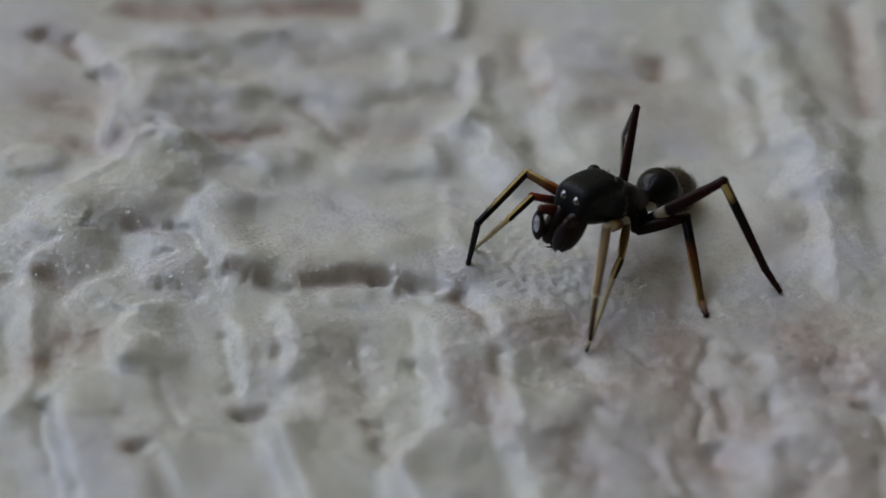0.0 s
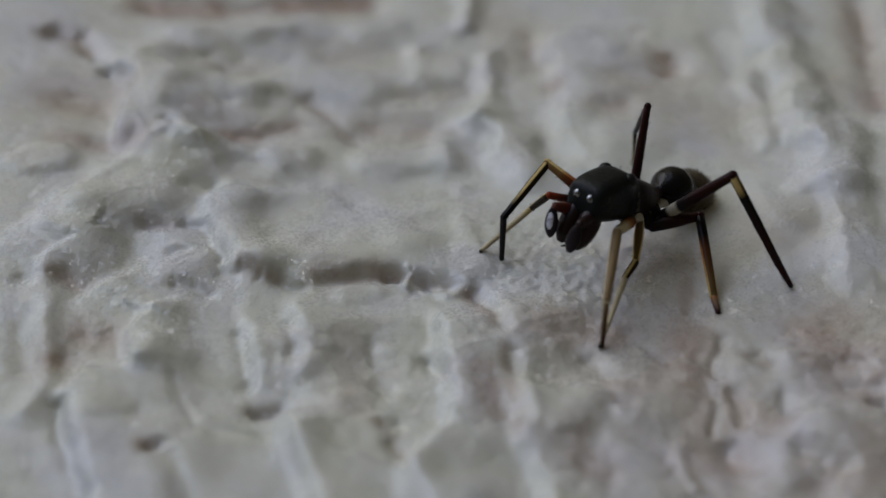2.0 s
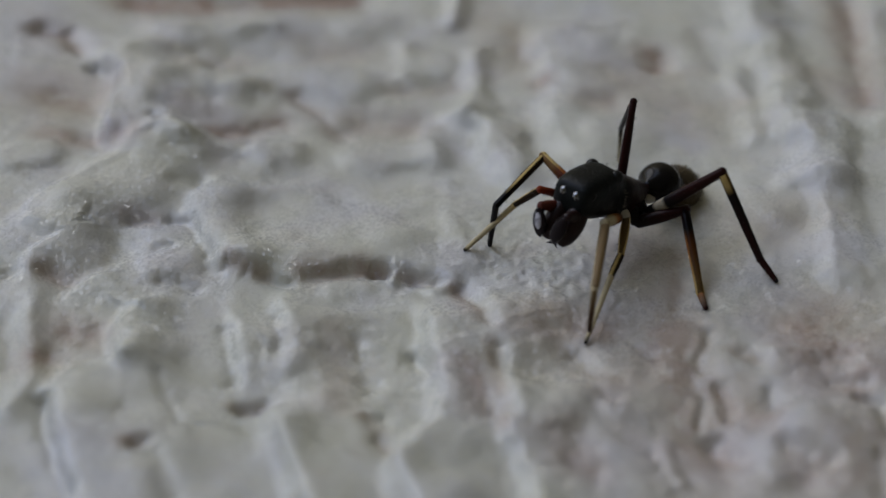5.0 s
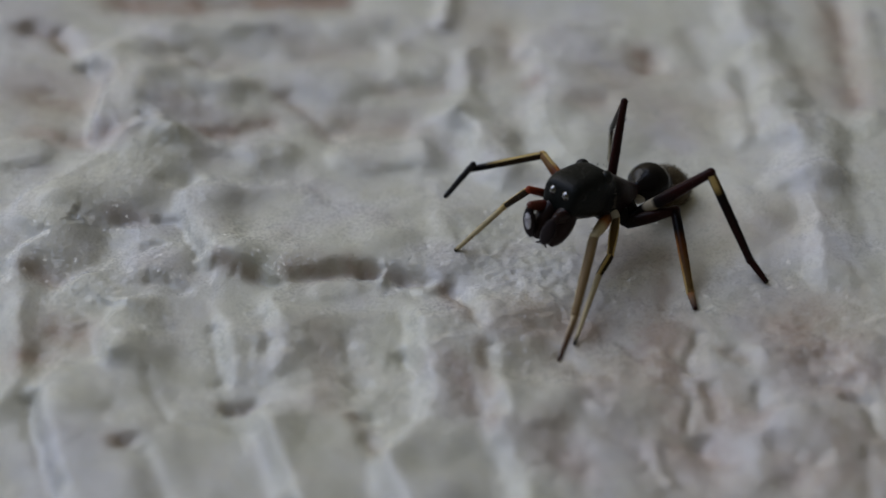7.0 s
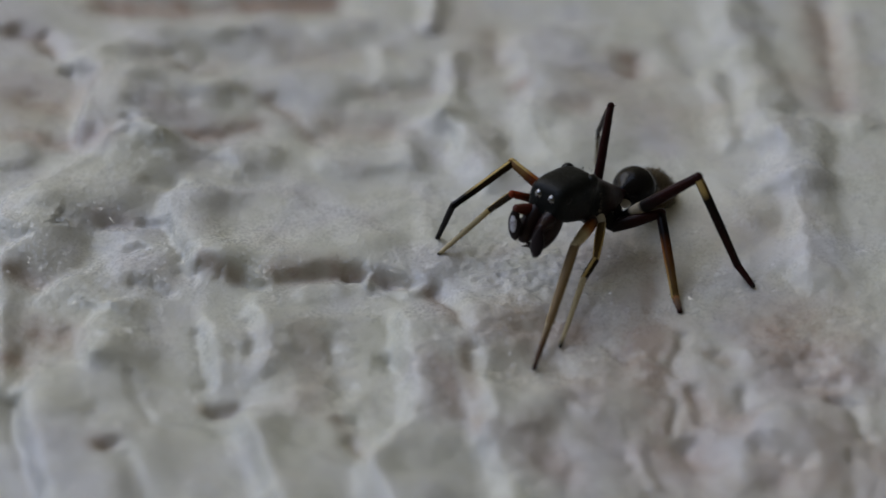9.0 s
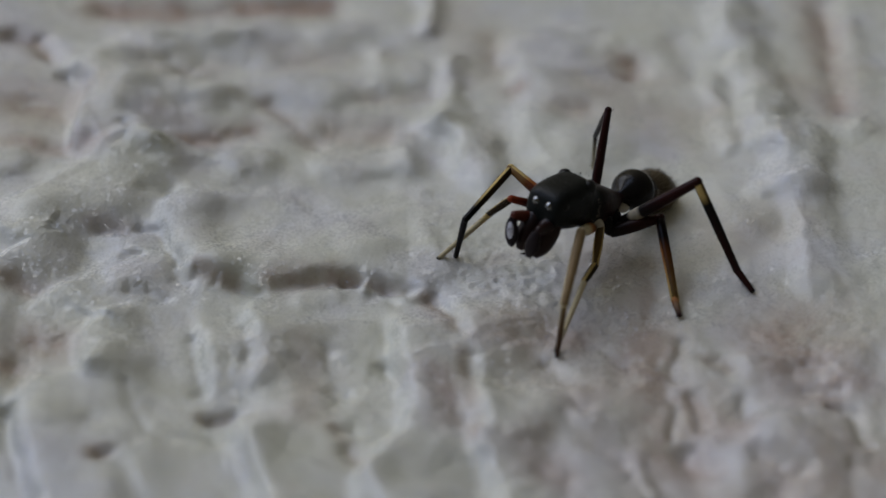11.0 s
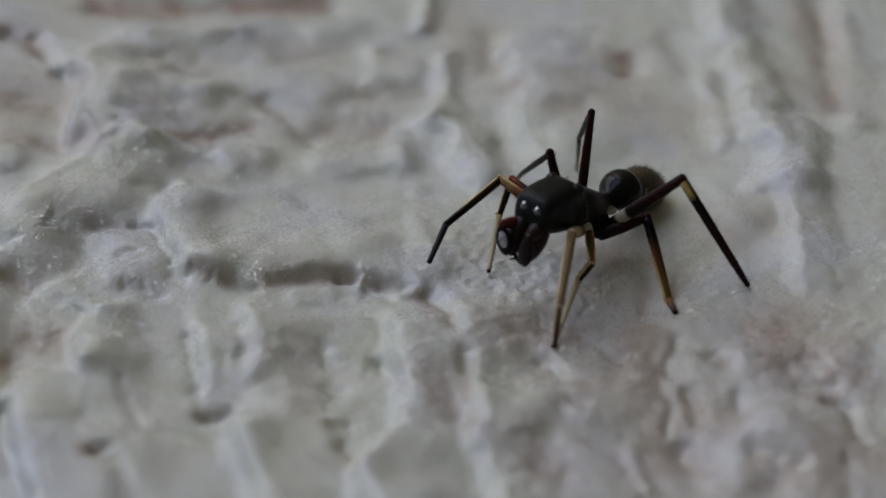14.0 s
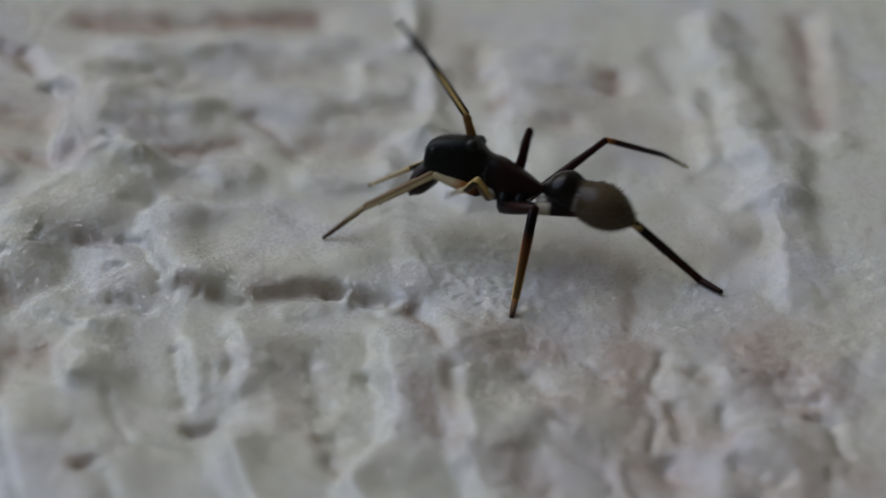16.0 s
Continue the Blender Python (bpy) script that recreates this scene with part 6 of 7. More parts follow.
    walk(LEG['L2'][1], [
        (0, pose(-0.000000, -0.000000, 0.001264, -10.89, -0.56, 3.84)), (0.5, pose(0.000000, -0.000000, 0.001277, -6.07, 21.37, 0.53)),
        (1, pose(0.000000, -0.000000, 0.001269, -14.95, 17.73, 1.25)), (1.5, pose(0.000000, -0.000000, 0.001271, -15.32, 14.26, 2.22)),
        (2, pose(0.000000, -0.000000, 0.001274, -19.12, 15.16, 1.94)), (2.5, pose(0.000000, -0.000000, 0.001274, -15.00, 10.38, 3.44)),
        (3, pose(0.000000, -0.000000, 0.001276, -21.17, -0.28, 6.92)), (3.5, pose(0.000000, -0.000000, 0.001275, -19.54, 0.59, 6.60)),
        (4, pose(0.000000, 0.000000, 0.001275, -22.62, 1.29, 6.33)), (4.5, pose(0.000000, -0.000000, 0.001280, -21.08, 3.29, 5.53)),
        (5, pose(0.000000, 0.000000, 0.001274, -16.97, -7.61, 9.29)), (7.5, pose(0.000000, 0.000000, 0.001277, -19.43, 3.40, 5.67)),
        (8, pose(0.000000, 0.000000, 0.001277, -15.54, 4.82, 5.22)), (8.5, pose(0.000000, 0.000000, 0.001267, -21.14, -0.91, 7.12)),
        (9, pose(0.000000, -0.000000, 0.001270, -19.40, 2.29, 5.94)), (11.5, pose(0.000000, -0.000000, 0.001265, -17.55, 13.14, 2.29)),
        (12, pose(0.000000, -0.000000, 0.001261, -29.92, 3.84, 6.42)), (12.5, pose(0.000000, -0.000000, 0.001262, -58.43, -20.52, 29.83)),
        (13, pose(0.000000, -0.000000, 0.001268, -67.86, -26.52, 42.68)), (13.5, pose(0.000000, 0.000000, 0.001268, -72.12, -28.92, 50.11)),
        (14, pose(0.000000, 0.000000, 0.001275, -81.42, -29.01, 50.56)), (14.5, pose(0.000000, 0.000000, 0.001259, -82.29, -28.72, 48.28)),
        (14.8, pose(0.000000, -0.000000, 0.001263, -90.11, -30.62, 80.33)), (15, pose(0.000000, -0.000000, 0.001245, -100.19, -29.93, 89.18)),
        (15.2, pose(0.000000, -0.000000, 0.001243, -166.48, -32.98, 85.40)), (15.35, pose(0.000000, -0.000000, 0.001258, -152.36, -46.13, 79.02)),
        (15.5, pose(0.000000, -0.000000, 0.001274, -131.29, -57.23, 65.03)), (15.8, pose(0.000000, -0.000000, 0.001265, -137.75, -41.69, 88.92)),
        (16, pose(0.000000, -0.000000, 0.001259, -165.90, -39.25, 90.63)),
    ])
    walk(LEG['L2'][2], [
        (0, pose(-0.000015, 0.000126, 0.001923, -10.36, -11.04, 5.50)), (0.5, pose(0.000246, 0.000074, 0.001907, -12.67, -2.35, 3.72)),
        (1, pose(0.000195, 0.000178, 0.001890, -14.20, -3.18, 3.92)), (1.5, pose(0.000154, 0.000185, 0.001904, -12.38, 0.64, 3.02)),
        (2, pose(0.000160, 0.000228, 0.001893, -11.02, 4.94, 2.13)), (2.5, pose(0.000108, 0.000183, 0.001920, -8.26, 2.51, 2.54)),
        (3, pose(-0.000033, 0.000246, 0.001917, -11.18, 1.11, 2.78)), (3.5, pose(-0.000020, 0.000228, 0.001920, -8.04, 6.44, 1.88)),
        (4, pose(-0.000015, 0.000263, 0.001907, -10.08, 4.93, 2.12)), (4.5, pose(0.000013, 0.000251, 0.001923, -9.16, 2.83, 2.48)),
        (5, pose(-0.000118, 0.000184, 0.001925, -9.84, 0.26, 2.90)), (7.5, pose(0.000016, 0.000231, 0.001923, -8.74, 0.79, 2.82)),
        (8, pose(0.000039, 0.000188, 0.001935, -9.33, 0.83, 2.81)), (8.5, pose(-0.000040, 0.000240, 0.001897, -6.97, 1.83, 2.67)),
        (9, pose(0.000002, 0.000227, 0.001910, -7.62, 0.52, 2.84)), (11.5, pose(0.000137, 0.000208, 0.001889, -12.80, -2.00, 3.29)),
        (12, pose(0.000001, 0.000336, 0.001840, -9.77, 3.51, 2.19)), (12.5, pose(-0.000380, 0.000423, 0.001582, -19.80, -11.32, 6.10)),
        (13, pose(-0.000495, 0.000373, 0.001490, -20.04, -5.30, 3.90)), (13.5, pose(-0.000547, 0.000329, 0.001446, -22.65, -6.56, 4.39)),
        (14, pose(-0.000527, 0.000373, 0.001360, -21.60, -9.01, 5.40)), (14.5, pose(-0.000532, 0.000416, 0.001339, -17.44, -14.86, 7.52)),
        (14.8, pose(-0.000666, 0.000114, 0.001262, -4.61, -32.31, 11.21)), (15, pose(-0.000673, 0.000070, 0.001140, -2.21, -34.08, 11.34)),
        (15.2, pose(-0.000132, 0.000377, 0.000680, -14.06, -25.89, 9.99)), (15.35, pose(-0.000226, 0.000485, 0.000842, -69.48, -49.14, 35.55)),
        (15.5, pose(-0.000298, 0.000547, 0.001036, -139.58, -41.01, 77.89)), (15.8, pose(-0.000435, 0.000331, 0.000902, -122.42, -32.91, 89.49)),
        (16, pose(-0.000171, 0.000417, 0.000747, 175.90, -34.91, 88.28)),
    ])
    walk(LEG['L3'][0], [
        (0, pose(0.000950, 0.000620, -0.000660, -26.03, -58.73, -17.24)), (0.5, pose(0.000950, 0.000620, -0.000660, -28.72, -51.73, -24.87)),
        (1, pose(0.000950, 0.000620, -0.000660, -23.89, -60.22, -19.71)), (1.5, pose(0.000950, 0.000620, -0.000660, -29.48, -63.60, -11.66)),
        (2, pose(0.000950, 0.000620, -0.000660, -29.63, -65.42, -10.29)), (2.5, pose(0.000950, 0.000620, -0.000660, -30.98, -66.06, -8.12)),
        (3, pose(0.000950, 0.000620, -0.000660, -22.44, -62.11, -19.35)), (3.5, pose(0.000950, 0.000620, -0.000660, -25.62, -63.23, -17.80)),
        (4, pose(0.000950, 0.000620, -0.000660, -26.71, -63.43, -15.88)), (4.5, pose(0.000950, 0.000620, -0.000660, -31.17, -63.40, -14.59)),
        (5, pose(0.000950, 0.000620, -0.000660, -26.01, -57.40, -23.00)), (7.5, pose(0.000950, 0.000620, -0.000660, -23.95, -58.83, -22.45)),
        (8, pose(0.000950, 0.000620, -0.000660, -23.50, -58.80, -23.56)), (8.5, pose(0.000950, 0.000620, -0.000660, -22.43, -57.52, -22.31)),
        (9, pose(0.000950, 0.000620, -0.000660, -24.27, -57.63, -22.25)), (11.5, pose(0.000950, 0.000620, -0.000660, -24.19, -64.75, -17.06)),
        (12, pose(0.000950, 0.000620, -0.000660, -41.32, -67.78, 0.13)), (12.5, pose(0.000950, 0.000620, -0.000660, -16.72, -63.04, -17.11)),
        (13, pose(0.000950, 0.000620, -0.000660, -23.44, -64.71, -16.51)), (13.5, pose(0.000950, 0.000620, -0.000660, -20.85, -61.10, -19.91)),
        (14, pose(0.000950, 0.000620, -0.000660, -15.45, -61.81, -20.26)), (14.5, pose(0.000950, 0.000620, -0.000660, -37.18, -53.53, -19.75)),
        (14.8, pose(0.000950, 0.000620, -0.000660, -48.47, -43.59, -20.75)), (15, pose(0.000950, 0.000620, -0.000660, -47.87, -41.53, -22.80)),
        (15.2, pose(0.000950, 0.000620, -0.000660, -56.51, -40.32, -23.67)), (15.5, pose(0.000950, 0.000620, -0.000660, -86.41, -35.35, -11.11)),
        (15.8, pose(0.000950, 0.000620, -0.000660, -61.85, -28.74, -7.60)), (16, pose(0.000950, 0.000620, -0.000660, -67.48, -44.24, 33.59)),
    ])
    walk(LEG['L3'][1], [
        (0, pose(0.000000, 0.000000, 0.001387, -93.77, -16.35, 33.30)), (0.5, pose(0.000000, 0.000000, 0.001375, -91.81, -28.46, 38.28)),
        (1, pose(0.000000, -0.000000, 0.001403, -93.19, -15.21, 29.04)), (1.5, pose(-0.000000, 0.000000, 0.001394, -94.16, -11.15, 28.16)),
        (2, pose(0.000000, 0.000000, 0.001394, -95.09, -9.15, 27.09)), (2.5, pose(0.000000, 0.000000, 0.001384, -95.44, -8.68, 26.67)),
        (3, pose(0.000000, 0.000000, 0.001403, -93.60, -13.29, 27.42)), (3.5, pose(-0.000000, 0.000000, 0.001387, -93.64, -12.91, 28.97)),
        (4, pose(0.000000, -0.000000, 0.001382, -93.42, -12.92, 28.04)), (4.5, pose(0.000000, -0.000000, 0.001385, -91.87, -14.55, 28.86)),
        (5, pose(0.000000, 0.000000, 0.001374, -92.06, -21.27, 32.80)), (7.5, pose(0.000000, 0.000000, 0.001399, -92.85, -18.53, 30.99)),
        (8, pose(0.000000, 0.000000, 0.001398, -92.41, -18.95, 30.90)), (8.5, pose(0.000000, 0.000000, 0.001399, -96.30, -18.51, 32.65)),
        (9, pose(0.000000, 0.000000, 0.001393, -94.40, -19.46, 32.51)), (11.5, pose(0.000000, 0.000000, 0.001394, -96.14, -11.94, 28.94)),
        (12, pose(0.000000, 0.000000, 0.001392, -96.69, -7.73, 29.71)), (12.5, pose(0.000000, 0.000000, 0.001393, -97.18, -11.00, 31.17)),
        (13, pose(0.000000, 0.000000, 0.001446, -93.93, -10.91, 30.67)), (13.5, pose(0.000000, -0.000000, 0.001413, -96.44, -13.55, 32.09)),
        (14, pose(0.000000, -0.000000, 0.001399, -98.75, -11.22, 34.41)), (14.5, pose(0.000000, -0.000000, 0.001411, -81.75, -11.24, 28.91)),
        (14.7, pose(0.000000, 0.000000, 0.001409, -75.48, -49.05, 27.53)), (14.8, pose(0.000000, 0.000000, 0.001408, -65.22, -51.87, 15.20)),
        (14.9, pose(0.000000, -0.000000, 0.001412, -64.53, -53.83, 16.03)), (15, pose(0.000000, -0.000000, 0.001416, -63.83, -55.76, 16.83)),
        (15.1, pose(0.000000, -0.000000, 0.001411, -66.37, -56.02, 18.17)), (15.2, pose(0.000000, -0.000000, 0.001406, -67.61, -55.84, 17.97)),
        (15.3, pose(0.000000, 0.000000, 0.001405, -62.05, -55.30, 12.82)), (15.4, pose(0.000000, 0.000000, 0.001402, -51.01, -52.91, 2.06)),
        (15.5, pose(0.000000, 0.000000, 0.001401, -45.34, -50.83, -3.69)), (15.6, pose(0.000000, 0.000000, 0.001399, -62.88, -59.19, 11.17)),
        (15.7, pose(0.000000, 0.000000, 0.001396, -114.60, -62.02, 56.13)), (15.8, pose(0.000000, 0.000000, 0.001394, -132.57, -58.50, 69.28)),
        (15.9, pose(0.000000, 0.000000, 0.001397, -110.23, -56.73, 50.21)), (16, pose(0.000000, 0.000000, 0.001400, -90.33, -51.12, 33.68)),
    ])
    walk(LEG['L3'][2], [
        (0, pose(-0.001309, 0.002077, 0.001232, -83.83, -30.46, -2.20)), (0.5, pose(-0.001494, 0.001953, 0.001307, -66.03, -43.10, -18.38)),
        (1, pose(-0.001161, 0.002165, 0.001271, -87.88, -30.76, 8.68)), (1.5, pose(-0.001127, 0.002179, 0.001219, -90.84, -26.66, 10.67)),
        (2, pose(-0.001085, 0.002197, 0.001178, -92.77, -24.76, 11.83)), (2.5, pose(-0.001068, 0.002204, 0.001154, -93.42, -24.23, 12.51)),
        (3, pose(-0.001099, 0.002196, 0.001253, -89.79, -28.53, 10.56)), (3.5, pose(-0.001159, 0.002165, 0.001235, -88.92, -27.09, 7.93)),
        (4, pose(-0.001125, 0.002183, 0.001239, -89.42, -28.04, 9.97)), (4.5, pose(-0.001169, 0.002163, 0.001307, -86.71, -29.58, 8.15)),
        (5, pose(-0.001305, 0.002084, 0.001292, -80.90, -37.15, 2.06)), (7.5, pose(-0.001232, 0.002126, 0.001283, -85.48, -35.02, 7.91)),
        (8, pose(-0.001233, 0.002126, 0.001300, -84.82, -35.20, 7.65)), (8.5, pose(-0.001247, 0.002105, 0.001143, -88.87, -36.88, 9.68)),
        (9, pose(-0.001265, 0.002102, 0.001215, -85.84, -36.78, 7.19)), (11.5, pose(-0.001136, 0.002167, 0.001137, -92.82, -29.18, 12.55)),
        (12, pose(-0.001177, 0.002141, 0.001108, -94.40, -25.10, 12.21)), (12.5, pose(-0.001213, 0.002119, 0.001091, -92.78, -28.37, 8.64)),
        (13, pose(-0.001224, 0.002127, 0.001280, -88.73, -26.88, 3.38)), (13.5, pose(-0.001244, 0.002105, 0.001145, -89.72, -28.73, 4.87)),
        (14, pose(-0.001314, 0.002047, 0.001032, -92.04, -34.45, 2.02)), (14.25, pose(-0.001276, 0.002072, 0.001395, -103.11, -27.66, 56.96)),
        (14.5, pose(-0.001237, 0.002098, 0.001757, -103.62, -16.01, 106.36)), (14.6, pose(-0.001376, 0.001998, 0.001785, -111.79, -61.25, 78.34)),
        (14.7, pose(-0.001514, 0.001897, 0.001813, 19.71, -68.55, -82.42)), (14.8, pose(-0.001368, 0.001943, 0.002044, 49.45, -66.55, -106.71)),
        (14.9, pose(-0.001434, 0.001899, 0.002036, 46.70, -63.54, -104.98)), (15, pose(-0.001498, 0.001854, 0.002026, 44.40, -60.42, -103.62)),
        (15.1, pose(-0.001480, 0.001886, 0.001962, 29.61, -57.62, -96.58)), (15.2, pose(-0.001439, 0.001924, 0.001932, 21.46, -55.90, -93.74)),
        (15.3, pose(-0.001407, 0.001908, 0.002061, 13.61, -50.66, -90.37)), (15.4, pose(-0.001303, 0.001866, 0.002336, 5.66, -43.52, -87.08)),
        (15.5, pose(-0.001225, 0.001833, 0.002493, 3.81, -41.08, -85.98)), (15.6, pose(-0.001369, 0.001961, 0.001974, 8.84, -43.03, -98.36)),
        (15.7, pose(-0.001353, 0.001997, 0.000915, 56.84, -44.64, -144.66)), (15.8, pose(-0.001192, 0.001968, 0.000524, 86.80, -37.17, -162.56)),
        (15.9, pose(-0.001319, 0.002024, 0.000930, 78.39, -46.03, -153.18)), (16, pose(-0.001355, 0.002053, 0.001391, 74.66, -52.61, -142.84)),
    ])
    walk(LEG['L4'][0], [
        (0, pose(0.000500, 0.000500, -0.000560, -21.66, -38.67, -53.42)), (0.5, pose(0.000500, 0.000500, -0.000560, -22.70, -37.06, -54.21)),
        (1, pose(0.000500, 0.000500, -0.000560, -21.71, -36.83, -54.86)), (1.5, pose(0.000500, 0.000500, -0.000560, -24.11, -38.69, -53.68)),
        (2, pose(0.000500, 0.000500, -0.000560, -24.12, -38.04, -54.47)), (2.5, pose(0.000500, 0.000500, -0.000560, -25.21, -38.50, -54.07)),
        (3, pose(0.000500, 0.000500, -0.000560, -21.56, -36.37, -54.82)), (3.5, pose(0.000500, 0.000500, -0.000560, -22.78, -39.08, -55.54)),
        (4, pose(0.000500, 0.000500, -0.000560, -23.45, -38.87, -54.79)), (4.5, pose(0.000500, 0.000500, -0.000560, -23.77, -41.25, -54.25)),
        (5, pose(0.000500, 0.000500, -0.000560, -21.20, -39.14, -54.60)), (7.5, pose(0.000500, 0.000500, -0.000560, -21.55, -38.37, -54.83)),
        (8, pose(0.000500, 0.000500, -0.000560, -19.20, -39.90, -54.66)), (8.5, pose(0.000500, 0.000500, -0.000560, -20.67, -39.38, -54.00)),
        (9, pose(0.000500, 0.000500, -0.000560, -21.47, -39.77, -54.06)), (11.5, pose(0.000500, 0.000500, -0.000560, -20.76, -41.85, -54.88)),
        (12, pose(0.000500, 0.000500, -0.000560, -27.75, -47.15, -52.98)), (12.5, pose(0.000500, 0.000500, -0.000560, -17.34, -42.16, -54.03)),
        (13, pose(0.000500, 0.000500, -0.000560, -17.05, -42.60, -55.64)), (13.5, pose(0.000500, 0.000500, -0.000560, -19.31, -38.96, -57.54)),
        (14, pose(0.000500, 0.000500, -0.000560, -19.09, -38.34, -57.41)), (14.5, pose(0.000500, 0.000500, -0.000560, -25.04, -44.48, -48.35)),
        (14.8, pose(0.000500, 0.000500, -0.000560, -21.83, -47.67, -29.83)), (15, pose(0.000500, 0.000500, -0.000560, -23.77, -51.03, -26.75)),
        (15.2, pose(0.000500, 0.000500, -0.000560, -23.96, -42.25, -34.00)), (15.5, pose(0.000500, 0.000500, -0.000560, 36.06, -42.95, -38.30)),
        (15.8, pose(0.000500, 0.000500, -0.000560, 35.84, -59.02, -31.46)), (16, pose(0.000500, 0.000500, -0.000560, 25.77, -80.10, -23.86)),
    ])
    walk(LEG['L4'][1], [
        (0, pose(0.000000, 0.000000, 0.002889, 129.40, -71.27, -131.93)), (0.5, pose(0.000000, 0.000000, 0.002890, 129.34, -68.68, -130.86)),
        (1, pose(0.000000, -0.000000, 0.002892, 131.01, -69.59, -133.10)), (1.5, pose(0.000000, -0.000000, 0.002893, 131.64, -68.98, -134.21)),
        (2, pose(0.000000, -0.000000, 0.002894, 125.16, -69.40, -129.15)), (2.5, pose(0.000000, 0.000000, 0.002893, 125.48, -68.33, -128.71)),
        (3, pose(0.000000, 0.000000, 0.002893, 131.08, -68.50, -133.29)), (3.5, pose(0.000000, -0.000000, 0.002892, 128.85, -69.09, -130.92)),
        (4, pose(0.000000, -0.000000, 0.002892, 128.89, -68.50, -130.75)), (4.5, pose(0.000000, 0.000000, 0.002891, 131.02, -69.11, -132.97)),
        (5, pose(0.000000, 0.000000, 0.002895, 136.67, -68.79, -137.58)), (7.5, pose(0.000000, 0.000000, 0.002890, 132.44, -69.30, -134.19)),
        (8, pose(0.000000, 0.000000, 0.002893, 133.94, -71.80, -136.54)), (8.5, pose(0.000000, 0.000000, 0.002891, 136.78, -70.32, -138.66)),
        (9, pose(0.000000, 0.000000, 0.002890, 134.30, -70.30, -136.03)), (11.5, pose(0.000000, 0.000000, 0.002890, 135.45, -70.42, -136.72)),
        (12, pose(0.000000, 0.000000, 0.002888, 132.66, -70.50, -133.44)), (12.5, pose(-0.000000, -0.000000, 0.002894, 134.92, -75.19, -135.34)),
        (13, pose(-0.000000, 0.000000, 0.002898, 135.55, -76.72, -136.59)), (13.5, pose(0.000000, 0.000000, 0.002892, 128.20, -74.67, -129.86)),
        (14, pose(0.000000, -0.000000, 0.002893, 126.60, -73.57, -127.55)), (14.5, pose(0.000000, -0.000000, 0.002885, 124.40, -75.13, -123.63)),
        (14.6, pose(0.000000, 0.000000, 0.002886, 130.37, -76.50, -125.23)), (14.7, pose(0.000000, 0.000000, 0.002888, 91.03, -81.94, -81.01)),
        (14.8, pose(0.000000, 0.000000, 0.002889, 52.07, -80.99, -39.67)), (14.9, pose(0.000000, 0.000000, 0.002894, 50.41, -79.44, -35.41)),
        (15, pose(0.000000, 0.000000, 0.002898, 48.40, -77.72, -31.00)), (15.1, pose(0.000000, -0.000000, 0.002877, 65.41, -81.64, -50.40)),
        (15.2, pose(0.000000, -0.000000, 0.002855, 101.55, -83.80, -88.86)), (15.3, pose(0.000000, 0.000000, 0.002845, -125.32, -82.20, 127.02)),
        (15.4, pose(0.000000, 0.000000, 0.002827, -112.26, -49.98, 83.32)), (15.5, pose(0.000000, 0.000000, 0.002817, -113.68, -38.98, 70.73)),
        (15.6, pose(0.000000, 0.000000, 0.002830, -101.62, -41.46, 62.71)), (15.7, pose(0.000000, 0.000000, 0.002854, -75.44, -42.35, 44.41)),
        (15.8, pose(0.000000, 0.000000, 0.002867, -62.41, -40.44, 35.25)), (15.9, pose(-0.000000, 0.000000, 0.002930, -32.31, -40.80, 18.59)),
        (16, pose(-0.000000, 0.000000, 0.002993, 4.58, -37.70, -0.34)),
    ])
